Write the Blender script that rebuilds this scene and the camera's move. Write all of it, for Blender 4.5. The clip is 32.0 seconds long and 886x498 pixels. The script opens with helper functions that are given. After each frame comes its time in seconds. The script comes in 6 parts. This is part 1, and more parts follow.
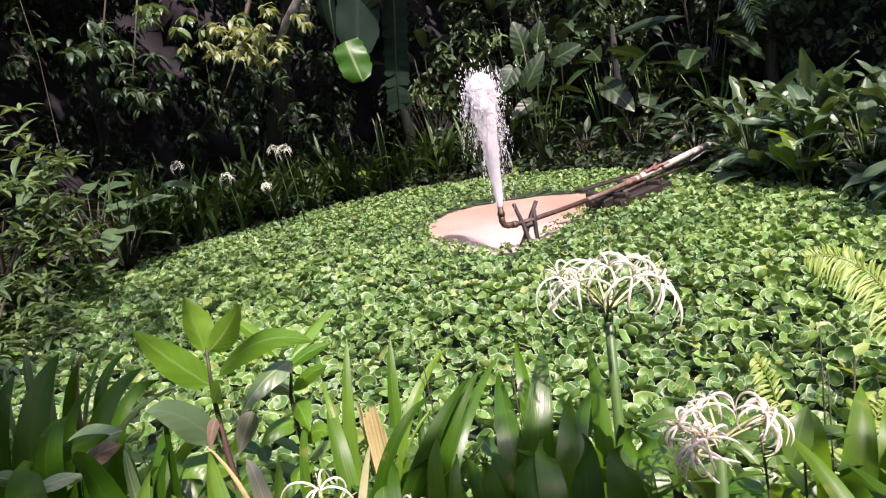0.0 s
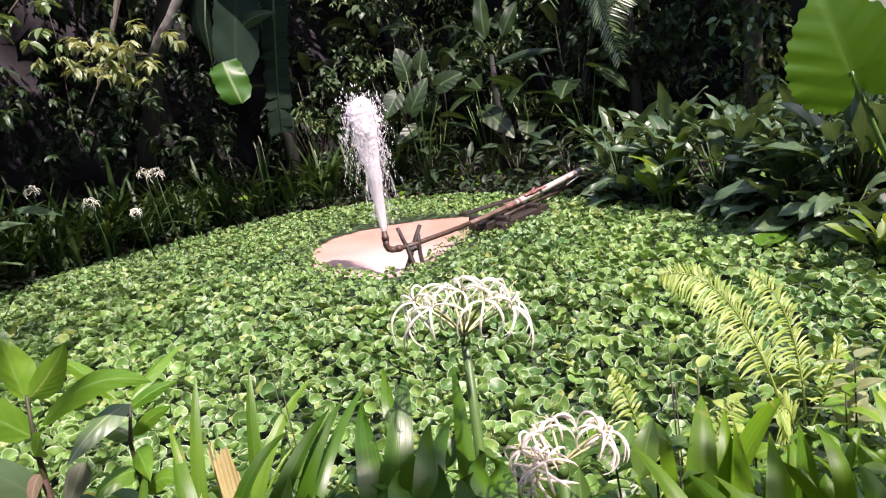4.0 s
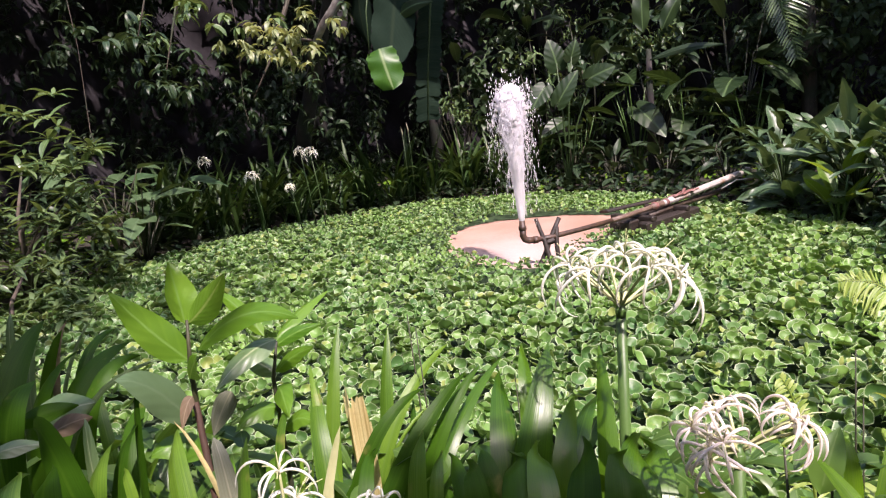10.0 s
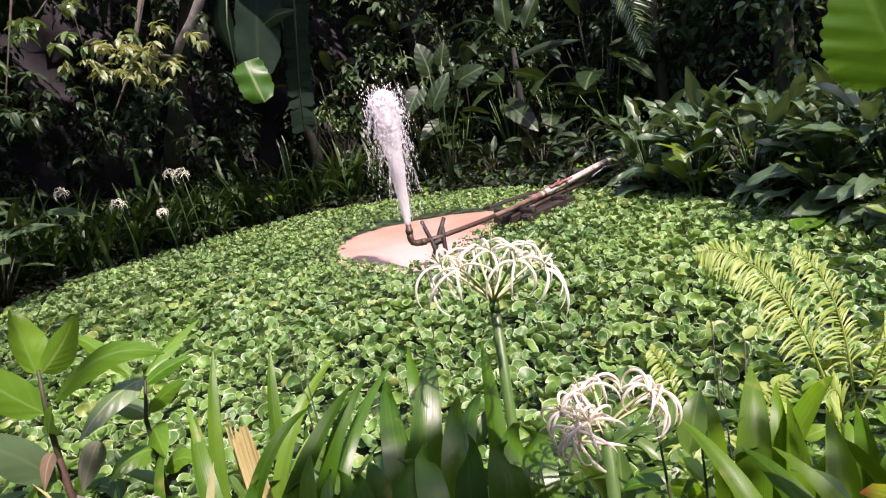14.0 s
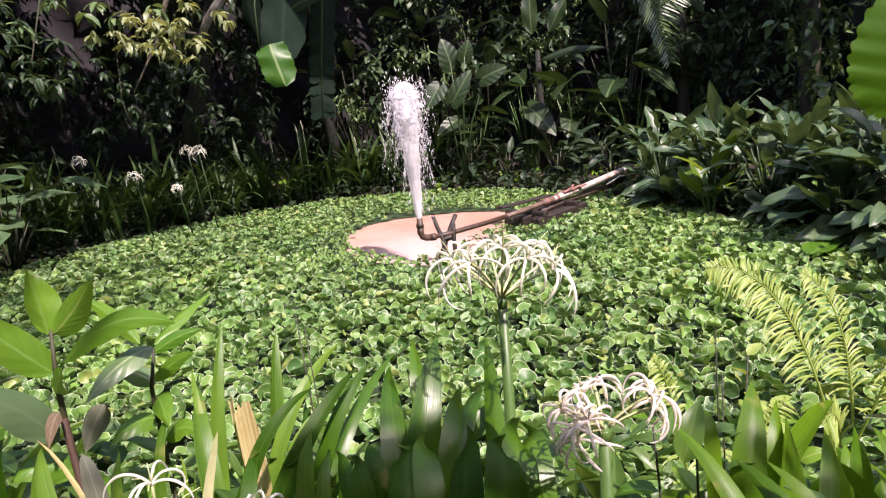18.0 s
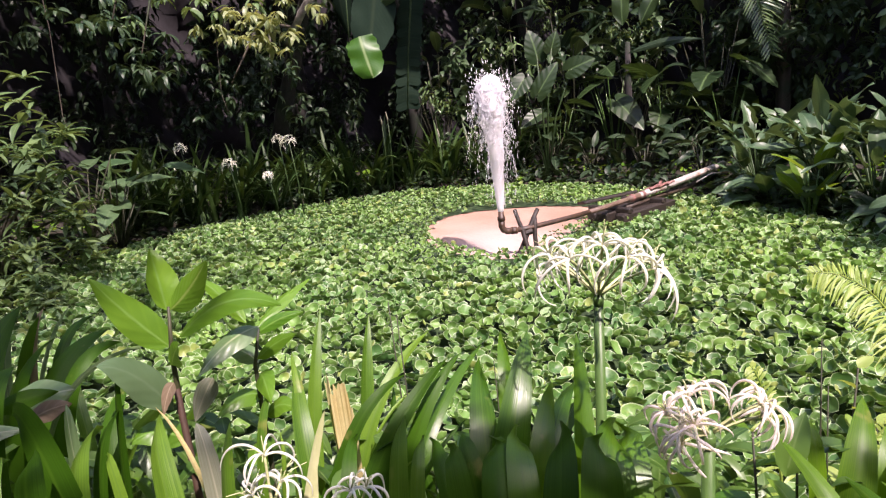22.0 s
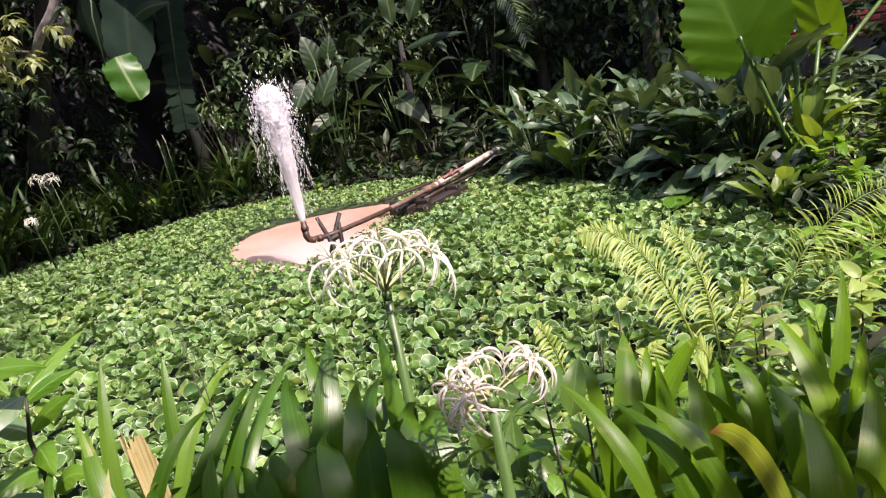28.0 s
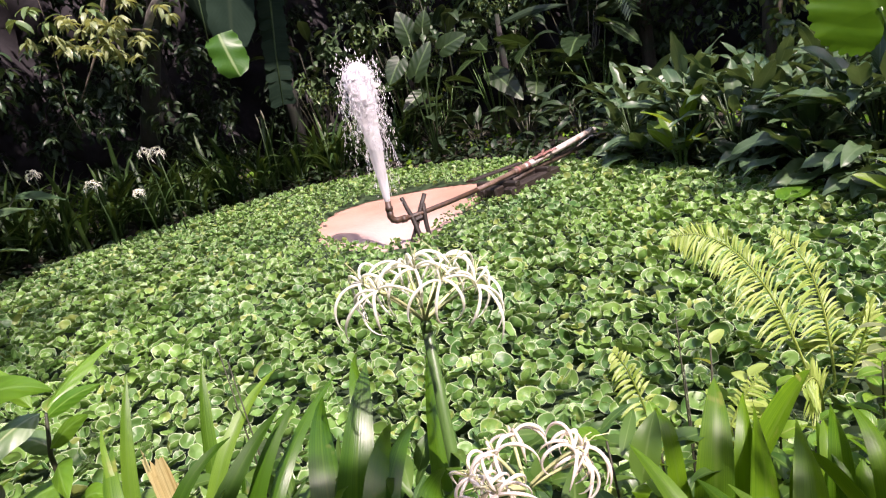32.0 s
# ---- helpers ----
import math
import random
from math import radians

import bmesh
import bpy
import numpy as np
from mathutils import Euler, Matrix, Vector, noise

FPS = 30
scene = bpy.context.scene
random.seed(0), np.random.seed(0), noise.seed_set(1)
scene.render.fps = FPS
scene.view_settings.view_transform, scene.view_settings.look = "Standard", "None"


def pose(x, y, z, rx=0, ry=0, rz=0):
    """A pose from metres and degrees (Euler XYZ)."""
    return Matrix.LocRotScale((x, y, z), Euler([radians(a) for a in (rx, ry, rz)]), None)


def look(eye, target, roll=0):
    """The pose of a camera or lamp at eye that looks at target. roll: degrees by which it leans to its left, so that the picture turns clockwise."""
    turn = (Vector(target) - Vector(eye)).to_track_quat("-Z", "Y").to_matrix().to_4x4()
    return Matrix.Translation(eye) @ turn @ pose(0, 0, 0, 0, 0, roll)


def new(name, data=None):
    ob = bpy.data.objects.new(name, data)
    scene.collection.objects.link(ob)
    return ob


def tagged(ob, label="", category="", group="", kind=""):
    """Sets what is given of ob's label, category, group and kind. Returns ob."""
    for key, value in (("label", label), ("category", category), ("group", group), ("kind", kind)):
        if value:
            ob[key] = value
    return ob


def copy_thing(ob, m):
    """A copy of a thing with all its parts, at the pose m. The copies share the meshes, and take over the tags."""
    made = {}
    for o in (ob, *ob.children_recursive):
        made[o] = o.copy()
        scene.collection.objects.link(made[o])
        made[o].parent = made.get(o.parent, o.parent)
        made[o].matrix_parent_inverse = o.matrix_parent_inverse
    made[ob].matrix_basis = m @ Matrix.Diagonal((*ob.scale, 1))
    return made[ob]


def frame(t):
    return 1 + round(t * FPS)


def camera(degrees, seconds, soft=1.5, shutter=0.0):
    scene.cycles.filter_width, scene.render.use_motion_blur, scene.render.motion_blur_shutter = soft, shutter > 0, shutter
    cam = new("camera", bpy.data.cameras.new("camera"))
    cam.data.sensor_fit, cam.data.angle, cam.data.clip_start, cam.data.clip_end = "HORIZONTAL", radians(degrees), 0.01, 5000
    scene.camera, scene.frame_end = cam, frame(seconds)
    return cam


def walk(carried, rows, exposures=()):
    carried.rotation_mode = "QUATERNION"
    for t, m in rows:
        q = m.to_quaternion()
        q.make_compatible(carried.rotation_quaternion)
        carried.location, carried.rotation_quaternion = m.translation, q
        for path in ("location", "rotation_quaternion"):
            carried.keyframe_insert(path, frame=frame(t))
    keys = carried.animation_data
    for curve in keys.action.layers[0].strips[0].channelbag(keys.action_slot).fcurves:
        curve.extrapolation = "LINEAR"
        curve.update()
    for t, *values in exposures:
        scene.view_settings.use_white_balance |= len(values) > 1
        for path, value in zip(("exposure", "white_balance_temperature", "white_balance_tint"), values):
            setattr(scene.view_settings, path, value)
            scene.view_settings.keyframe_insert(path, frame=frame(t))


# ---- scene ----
cam = camera(70.0, 32.0, 1.25)
PATH = [
    (0, (0.059, -0.038, 1.194), (-0.152, 1.894, 0.72), -9.2),
    (0.5, (0.066, -0.047, 1.202), (-0.077, 1.888, 0.715), -9.8),
    (1, (0.075, -0.04, 1.197), (0.008, 1.896, 0.701), -10.1),
    (1.5, (0.081, -0.035, 1.197), (0.062, 1.903, 0.702), -10.1),
    (2, (0.086, -0.039, 1.199), (0.121, 1.898, 0.705), -9.8),
    (2.5, (0.094, -0.037, 1.196), (0.177, 1.901, 0.712), -9.5),
    (3, (0.103, -0.032, 1.192), (0.241, 1.902, 0.699), -9.2),
    (3.5, (0.11, -0.026, 1.191), (0.251, 1.912, 0.715), -8.6),
    (5.5, (0.116, 0.018, 1.136), (0.305, 1.967, 0.728), -5.2),
    (6, (0.113, 0.022, 1.124), (0.338, 1.965, 0.704), -4.4),
    (6.5, (0.11, 0.033, 1.112), (0.294, 1.978, 0.685), -3.9),
    (7, (0.108, 0.034, 1.11), (0.26, 1.983, 0.688), -4.0),
    (7.5, (0.105, 0.032, 1.11), (0.165, 1.982, 0.671), -4.8),
    (8, (0.102, 0.034, 1.11), (0.107, 1.987, 0.68), -5.1),
    (8.5, (0.098, 0.03, 1.117), (0.058, 1.986, 0.704), -5.9),
    (9, (0.096, 0.031, 1.115), (0.005, 1.983, 0.691), -5.9),
    (9.5, (0.088, 0.031, 1.115), (-0.094, 1.978, 0.693), -6.1),
    (10, (0.075, 0.026, 1.119), (-0.2, 1.963, 0.708), -5.7),
    (10.5, (0.067, 0.023, 1.118), (-0.292, 1.943, 0.688), -5.6),
    (11, (0.062, 0.018, 1.119), (-0.326, 1.931, 0.681), -6.1),
    (11.5, (0.062, 0.021, 1.12), (-0.307, 1.94, 0.697), -7.2),
    (12, (0.067, 0.025, 1.12), (-0.238, 1.958, 0.708), -9.1),
    (12.5, (0.078, 0.031, 1.119), (-0.126, 1.975, 0.7), -9.9),
    (13, (0.088, 0.028, 1.121), (0.003, 1.982, 0.7), -9.8),
    (13.5, (0.099, 0.03, 1.118), (0.102, 1.983, 0.684), -9.8),
    (14, (0.106, 0.031, 1.118), (0.166, 1.981, 0.679), -9.5),
    (14.5, (0.109, 0.029, 1.118), (0.221, 1.978, 0.684), -8.0),
    (16.5, (0.093, 0.039, 1.111), (0.148, 1.988, 0.666), -6.6),
    (17, (0.093, 0.034, 1.112), (0.161, 1.983, 0.668), -6.3),
    (17.5, (0.099, 0.03, 1.111), (0.143, 1.98, 0.672), -6.5),
    (18, (0.099, 0.021, 1.115), (0.132, 1.971, 0.67), -5.3),
    (18.5, (0.099, 0.02, 1.118), (0.122, 1.971, 0.681), -4.9),
    (19, (0.096, 0.014, 1.12), (0.119, 1.964, 0.675), -5.0),
    (19.5, (0.096, 0.015, 1.118), (0.108, 1.966, 0.678), -4.7),
    (20, (0.098, 0.016, 1.118), (0.073, 1.97, 0.692), -4.5),
    (20.5, (0.092, 0.01, 1.123), (0.036, 1.963, 0.696), -4.5),
    (21, (0.086, 0.005, 1.125), (0.003, 1.956, 0.693), -4.3),
    (21.5, (0.079, 0.01, 1.122), (-0.057, 1.956, 0.683), -4.6),
    (22, (0.071, 0.012, 1.121), (-0.138, 1.95, 0.673), -4.8),
    (22.5, (0.06, 0.015, 1.12), (-0.193, 1.945, 0.661), -4.8),
    (23, (0.052, 0.018, 1.116), (-0.184, 1.954, 0.673), -4.7),
    (23.5, (0.049, 0.029, 1.11), (-0.113, 1.975, 0.677), -4.6),
    (24, (0.058, 0.04, 1.108), (-0.013, 1.985, 0.65), -5.7),
    (24.5, (0.067, 0.039, 1.108), (0.112, 1.983, 0.639), -6.2),
    (26.5, (0.095, 0.028, 1.116), (0.256, 1.963, 0.636), -8.0),
    (27, (0.101, 0.024, 1.117), (0.32, 1.951, 0.629), -9.3),
    (27.5, (0.112, 0.013, 1.117), (0.427, 1.925, 0.62), -10.2),
    (28, (0.116, -0.007, 1.121), (0.479, 1.891, 0.606), -10.7),
    (28.5, (0.129, -0.027, 1.127), (0.521, 1.868, 0.619), -10.9),
    (29, (0.15, -0.03, 1.128), (0.569, 1.861, 0.628), -11.9),
    (29.5, (0.17, -0.027, 1.128), (0.521, 1.877, 0.627), -11.8),
    (30, (0.182, -0.02, 1.13), (0.47, 1.894, 0.626), -12.0),
    (30.5, (0.192, -0.009, 1.133), (0.423, 1.917, 0.648), -12.0),
    (31, (0.21, 0.002, 1.131), (0.346, 1.921, 0.586), -10.3),
    (31.5, (0.214, 0.048, 1.131), (0.367, 1.959, 0.562), -9.8),
    (32, (0.203, 0.13, 1.135), (0.267, 2.056, 0.599), -10.8),
]
walk(cam, [(t, look(eye, target, roll)) for t, eye, target, roll in PATH], [(0, 1.32, 6600, 33), (3, 1.34, 6600, 33), (6, 1.45, 6600, 33), (8, 1.45, 6600, 33), (10, 1.26, 6600, 33), (14, 1.22, 6700, 34), (19, 1.31, 6700, 34), (24, 1.33, 6700, 34), (25, 1.30, 6700, 34), (27, 1.29, 6750, 32), (28, 1.28, 6750, 32), (31, 1.25, 6750, 32), (32, 1.34, 6750, 32)])


SUN_EL, SUN_AZ = 60.0, 140.0          # degrees; the azimuth counts from +y towards +x
world = bpy.data.worlds.new("sky")
scene.world = world
world.use_nodes = True
wt = world.node_tree
sky = wt.nodes.new("ShaderNodeTexSky")
sky.sky_type = "NISHITA"
sky.sun_disc = False
sky.sun_elevation = radians(SUN_EL)
sky.sun_rotation = radians(SUN_AZ)
sky.air_density, sky.dust_density = 1.0, 1.5
wt.links.new(sky.outputs["Color"], wt.nodes["Background"].inputs["Color"])
wt.nodes["Background"].inputs["Strength"].default_value = 0.15
sun_data = bpy.data.lights.new("sun", "SUN")
sun_data.energy, sun_data.angle, sun_data.color = 3.5, radians(1.0), (1.0, 0.95, 0.86)
sun = new("sun", sun_data)
sun_dir = Vector((math.sin(radians(SUN_AZ)) * math.cos(radians(SUN_EL)), math.cos(radians(SUN_AZ)) * math.cos(radians(SUN_EL)), math.sin(radians(SUN_EL))))
sun.matrix_world = look(sun_dir * 30, (0, 4, 0))


# ---- materials ----
def nodes_of(name):
    m = bpy.data.materials.new(name)
    m.use_nodes = True
    return m, m.node_tree, m.node_tree.nodes["Principled BSDF"]


def add(nt, kind, **values):
    n = nt.nodes.new(kind)
    for key, value in values.items():
        n.inputs[key].default_value = value
    return n


def maths(nt, op, a, b=None, clamp=False):
    n = nt.nodes.new("ShaderNodeMath")
    n.operation, n.use_clamp = op, clamp
    for i, v in enumerate((a, b)):
        if v is None:
            continue
        if isinstance(v, (int, float)):
            n.inputs[i].default_value = v
        else:
            nt.links.new(v, n.inputs[i])
    return n.outputs[0]


def mixc(nt, fac, a, b, blend="MIX"):
    n = nt.nodes.new("ShaderNodeMix")
    n.data_type, n.blend_type = "RGBA", blend
    for sock, v in ((n.inputs["Factor"], fac), (n.inputs["A"], a), (n.inputs["B"], b)):
        if isinstance(v, (int, float)):
            sock.default_value = v
        elif isinstance(v, tuple):
            sock.default_value = (*v, 1)
        else:
            nt.links.new(v, sock)
    return n.outputs["Result"]


def step(nt, value, low, high):
    n = nt.nodes.new("ShaderNodeMapRange")
    n.clamp = True
    nt.links.new(value, n.inputs["Value"])
    n.inputs["From Min"].default_value, n.inputs["From Max"].default_value = low, high
    return n.outputs["Result"]


def noise_of(nt, scale, detail=4.0, kind="Object"):
    tc = nt.nodes.new("ShaderNodeTexCoord")
    n = add(nt, "ShaderNodeTexNoise", Scale=scale, Detail=detail)
    nt.links.new(tc.outputs[kind], n.inputs["Vector"])
    return n.outputs["Fac"]


def leaf_material(name, dark, light, rib=None, rim=None, rim_from=0.86, rough=0.42, glow=0.25, veins=0.0, spots=None, parallel=False, tip=None, shine=0.5, streak=False, patches=None):
    """A leaf: u runs across the blade, v along it."""
    m, nt, p = nodes_of(name)
    uv = nt.nodes.new("ShaderNodeUVMap")
    sep = nt.nodes.new("ShaderNodeSeparateXYZ")
    nt.links.new(uv.outputs["UV"], sep.inputs["Vector"])
    u, v = sep.outputs["X"], sep.outputs["Y"]
    side = maths(nt, "MULTIPLY", maths(nt, "ABSOLUTE", maths(nt, "SUBTRACT", u, 0.5)), 2.0)
    rnd = maths(nt, "FRACT", maths(nt, "ADD", nt.nodes.new("ShaderNodeObjectInfo").outputs["Random"], nt.nodes.new("ShaderNodeNewGeometry").outputs["Random Per Island"]))
    patch = noise_of(nt, 9.0)
    fac = maths(nt, "ADD", maths(nt, "MULTIPLY", rnd, 0.75), maths(nt, "MULTIPLY", maths(nt, "SUBTRACT", patch, 0.5), 1.1), True)
    col = mixc(nt, fac, dark, light)
    if patches:
        col = mixc(nt, maths(nt, "MULTIPLY", step(nt, noise_of(nt, 0.8, 4.0), 0.46, 0.66), 0.55), col, patches[0])
        col = mixc(nt, maths(nt, "MULTIPLY", step(nt, noise_of(nt, 1.3, 3.0), 0.5, 0.34), 0.4), col, patches[1])
        col = mixc(nt, maths(nt, "MULTIPLY", step(nt, maths(nt, "ADD", rnd, noise_of(nt, 5.0, 2.0)), 1.42, 1.5), 0.6), col, patches[2])
    if spots:
        col = mixc(nt, maths(nt, "MULTIPLY", step(nt, noise_of(nt, 38.0, 2.0), 0.62, 0.72), 0.55), col, spots)
    height = patch
    if veins:
        slant = maths(nt, "MULTIPLY", side, 0.9 if not parallel else 9.0)
        line = maths(nt, "SINE", maths(nt, "MULTIPLY", maths(nt, "SUBTRACT", v if not parallel else maths(nt, "MULTIPLY", v, 0.02), maths(nt, "MULTIPLY", slant, 0.35)), veins))
        col = mixc(nt, maths(nt, "MULTIPLY", step(nt, line, 0.35, 1.0), 0.14), col, light)
        height = maths(nt, "ADD", maths(nt, "MULTIPLY", line, 0.2), patch)
    if streak:
        run = nt.nodes.new("ShaderNodeCombineXYZ")
        nt.links.new(maths(nt, "MULTIPLY", u, 34.0), run.inputs["X"])
        nt.links.new(maths(nt, "MULTIPLY", v, 1.6), run.inputs["Y"])
        nt.links.new(maths(nt, "MULTIPLY", rnd, 40.0), run.inputs["Z"])
        fibre = add(nt, "ShaderNodeTexNoise", Scale=1.0, Detail=3.0)
        nt.links.new(run.outputs["Vector"], fibre.inputs["Vector"])
        col = mixc(nt, step(nt, fibre.outputs["Fac"], 0.42, 0.68), col, mixc(nt, 0.55, col, light))
        col = mixc(nt, maths(nt, "MULTIPLY", step(nt, fibre.outputs["Fac"], 0.45, 0.3), 0.45), col, dark)
        height = maths(nt, "ADD", height, maths(nt, "MULTIPLY", fibre.outputs["Fac"], 0.45))
        col = mixc(nt, maths(nt, "MULTIPLY", step(nt, noise_of(nt, 21.0, 3.0), 0.66, 0.74), 0.5), col, (0.3, 0.27, 0.08))
    if rib:
        col = mixc(nt, step(nt, side, 0.11, 0.03), col, rib)
    if rim:
        edge = nt.nodes.new("ShaderNodeMath")
        edge.operation = "MAXIMUM"
        nt.links.new(side, edge.inputs[0])
        nt.links.new(v, edge.inputs[1])
        wob = maths(nt, "ADD", edge.outputs[0], maths(nt, "MULTIPLY", maths(nt, "SUBTRACT", noise_of(nt, 60.0, 2.0), 0.5), 0.12))
        col = mixc(nt, maths(nt, "MULTIPLY", step(nt, wob, rim_from, 1.0), 0.9), col, rim)
    if tip:
        col = mixc(nt, step(nt, maths(nt, "ADD", v, maths(nt, "MULTIPLY", patch, 0.12)), 0.93, 1.02), col, tip)
    nt.links.new(col, p.inputs["Base Color"])
    p.inputs["Roughness"].default_value = rough
    p.inputs["Specular IOR Level"].default_value = shine
    bump = add(nt, "ShaderNodeBump", Strength=0.25, Distance=0.003)
    nt.links.new(height, bump.inputs["Height"])
    nt.links.new(bump.outputs["Normal"], p.inputs["Normal"])
    tr = nt.nodes.new("ShaderNodeBsdfTranslucent")
    warm = mixc(nt, 0.5, col, (min(1, light[0] * 2.2), min(1, light[1] * 1.9), light[2] * 0.6))
    nt.links.new(warm, tr.inputs["Color"])
    mix = nt.nodes.new("ShaderNodeMixShader")
    mix.inputs["Fac"].default_value = glow
    nt.links.new(p.outputs["BSDF"], mix.inputs[1])
    nt.links.new(tr.outputs["BSDF"], mix.inputs[2])
    nt.links.new(mix.outputs["Shader"], nt.nodes["Material Output"].inputs["Surface"])
    return m


def plain_material(name, dark, light, scale=8.0, rough=0.7, metal=0.0, bump=0.3, dirt=None, dirt_scale=3.0, stretch=None, fine=60.0):
    m, nt, p = nodes_of(name)
    tc = nt.nodes.new("ShaderNodeTexCoord")
    mp = nt.nodes.new("ShaderNodeMapping")
    nt.links.new(tc.outputs["Object"], mp.inputs["Vector"])
    if stretch:
        mp.inputs["Scale"].default_value = stretch
    n1 = add(nt, "ShaderNodeTexNoise", Scale=scale, Detail=5.0)
    n2 = add(nt, "ShaderNodeTexNoise", Scale=fine, Detail=3.0)
    for n in (n1, n2):
        nt.links.new(mp.outputs["Vector"], n.inputs["Vector"])
    fac = maths(nt, "ADD", maths(nt, "MULTIPLY", n1.outputs["Fac"], 0.65), maths(nt, "MULTIPLY", n2.outputs["Fac"], 0.35))
    col = mixc(nt, step(nt, fac, 0.36, 0.64), dark, light)
    if dirt:
        n3 = add(nt, "ShaderNodeTexNoise", Scale=dirt_scale, Detail=6.0)
        nt.links.new(tc.outputs["Object"], n3.inputs["Vector"])
        col = mixc(nt, step(nt, n3.outputs["Fac"], 0.48, 0.66), col, dirt)
    nt.links.new(col, p.inputs["Base Color"])
    p.inputs["Roughness"].default_value, p.inputs["Metallic"].default_value = rough, metal
    b = add(nt, "ShaderNodeBump", Strength=bump, Distance=0.01)
    nt.links.new(fac, b.inputs["Height"])
    nt.links.new(b.outputs["Normal"], p.inputs["Normal"])
    return m


M_LETTUCE = leaf_material("lettuce_leaf", (0.04, 0.112, 0.024), (0.175, 0.32, 0.064), rim=(0.5, 0.6, 0.36), rim_from=0.89, rough=0.46, glow=0.12, patches=((0.17, 0.33, 0.05), (0.08, 0.22, 0.07), (0.28, 0.3, 0.08)))
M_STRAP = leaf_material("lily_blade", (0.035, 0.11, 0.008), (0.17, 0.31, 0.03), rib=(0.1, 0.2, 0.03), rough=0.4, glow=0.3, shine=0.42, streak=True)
# Dark blade green, deepened further to stand for shade between the blades.
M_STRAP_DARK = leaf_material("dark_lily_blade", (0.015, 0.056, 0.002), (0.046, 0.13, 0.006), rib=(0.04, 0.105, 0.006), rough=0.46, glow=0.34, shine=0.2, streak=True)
# Sunny copy of the blade green: sunlight put into the colour.
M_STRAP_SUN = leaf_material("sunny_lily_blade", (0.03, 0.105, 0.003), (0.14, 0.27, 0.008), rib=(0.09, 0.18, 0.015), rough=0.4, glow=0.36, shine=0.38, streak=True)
# Far-bank copy of the blade, darkened in colour for the shade there.
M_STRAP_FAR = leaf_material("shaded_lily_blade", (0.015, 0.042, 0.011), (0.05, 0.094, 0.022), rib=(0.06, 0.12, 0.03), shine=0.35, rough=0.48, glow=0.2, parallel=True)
M_YELLOW = leaf_material("yellowed_blade", (0.13, 0.22, 0.012), (0.42, 0.4, 0.03), rib=(0.3, 0.34, 0.06), rough=0.35, glow=0.3, tip=(0.16, 0.05, 0.02), streak=True, shine=0.4)
M_DRY = leaf_material("dry_blade", (0.36, 0.34, 0.17), (0.62, 0.6, 0.38), rough=0.75, glow=0.15, veins=22.0, parallel=True, spots=(0.12, 0.06, 0.03))
M_TORN = leaf_material("torn_dry_blade", (0.42, 0.29, 0.1), (0.8, 0.77, 0.42), rough=0.7, glow=0.2, spots=(0.16, 0.07, 0.03), streak=True, shine=0.2)
M_WITHERED = leaf_material("withered_leaf", (0.1, 0.07, 0.042), (0.3, 0.23, 0.15), rib=(0.26, 0.2, 0.13), rough=0.65, glow=0.15, spots=(0.1, 0.04, 0.02), veins=26.0, shine=0.25)
M_SHRUB = leaf_material("shrub_leaf", (0.055, 0.165, 0.012), (0.19, 0.36, 0.03), rib=(0.16, 0.31, 0.06), rough=0.36, glow=0.36, veins=30.0)
M_BUSH = leaf_material("bush_leaf", (0.055, 0.11, 0.042), (0.175, 0.255, 0.1), rib=(0.16, 0.22, 0.1), rough=0.26, glow=0.2)
# Ear green darkened in the colour for leaves that stand in shade.
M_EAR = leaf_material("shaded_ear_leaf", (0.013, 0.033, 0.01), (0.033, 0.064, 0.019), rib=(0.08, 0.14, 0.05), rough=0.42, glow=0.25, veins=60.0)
M_BROAD = leaf_material("broad_glossy_leaf", (0.034, 0.078, 0.032), (0.1, 0.165, 0.075), rib=(0.1, 0.16, 0.08), rough=0.4, shine=0.45, glow=0.15, veins=34.0)
M_PALE = leaf_material("pale_glossy_leaf", (0.085, 0.16, 0.06), (0.2, 0.3, 0.135), rib=(0.3, 0.36, 0.2), rough=0.34, shine=0.6, glow=0.2, veins=30.0)
M_FADED = leaf_material("faded_leaf", (0.1, 0.12, 0.07), (0.28, 0.29, 0.21), rib=(0.3, 0.3, 0.2), rough=0.5, shine=0.35, glow=0.2, streak=True)
# Mid copy of the blade green; part of the shade is in its colour.
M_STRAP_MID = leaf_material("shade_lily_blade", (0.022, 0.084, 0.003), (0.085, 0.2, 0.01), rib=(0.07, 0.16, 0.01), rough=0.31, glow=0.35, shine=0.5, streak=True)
M_BRIGHT = leaf_material("bright_leaf", (0.10, 0.24, 0.02), (0.22, 0.38, 0.04), rib=(0.3, 0.42, 0.1), rough=0.35, glow=0.4, veins=50.0)
M_LIME = leaf_material("young_lime_leaf", (0.07, 0.15, 0.015), (0.17, 0.26, 0.03), rib=(0.2, 0.3, 0.08), rough=0.4, glow=0.35, veins=50.0, shine=0.35)
M_SILVER = leaf_material("silvery_leaf_underside", (0.16, 0.19, 0.15), (0.34, 0.37, 0.32), rib=(0.3, 0.36, 0.26), rough=0.45, glow=0.15, veins=60.0, shine=0.5)
M_WHORL = leaf_material("pale_whorl_leaf", (0.09, 0.17, 0.045), (0.26, 0.36, 0.13), rib=(0.26, 0.36, 0.14), rough=0.4, glow=0.25, shine=0.4)
M_YELLOWGREEN = leaf_material("yellow_green_leaf", (0.13, 0.18, 0.075), (0.32, 0.36, 0.18), rib=(0.42, 0.46, 0.2), rough=0.4, glow=0.3)
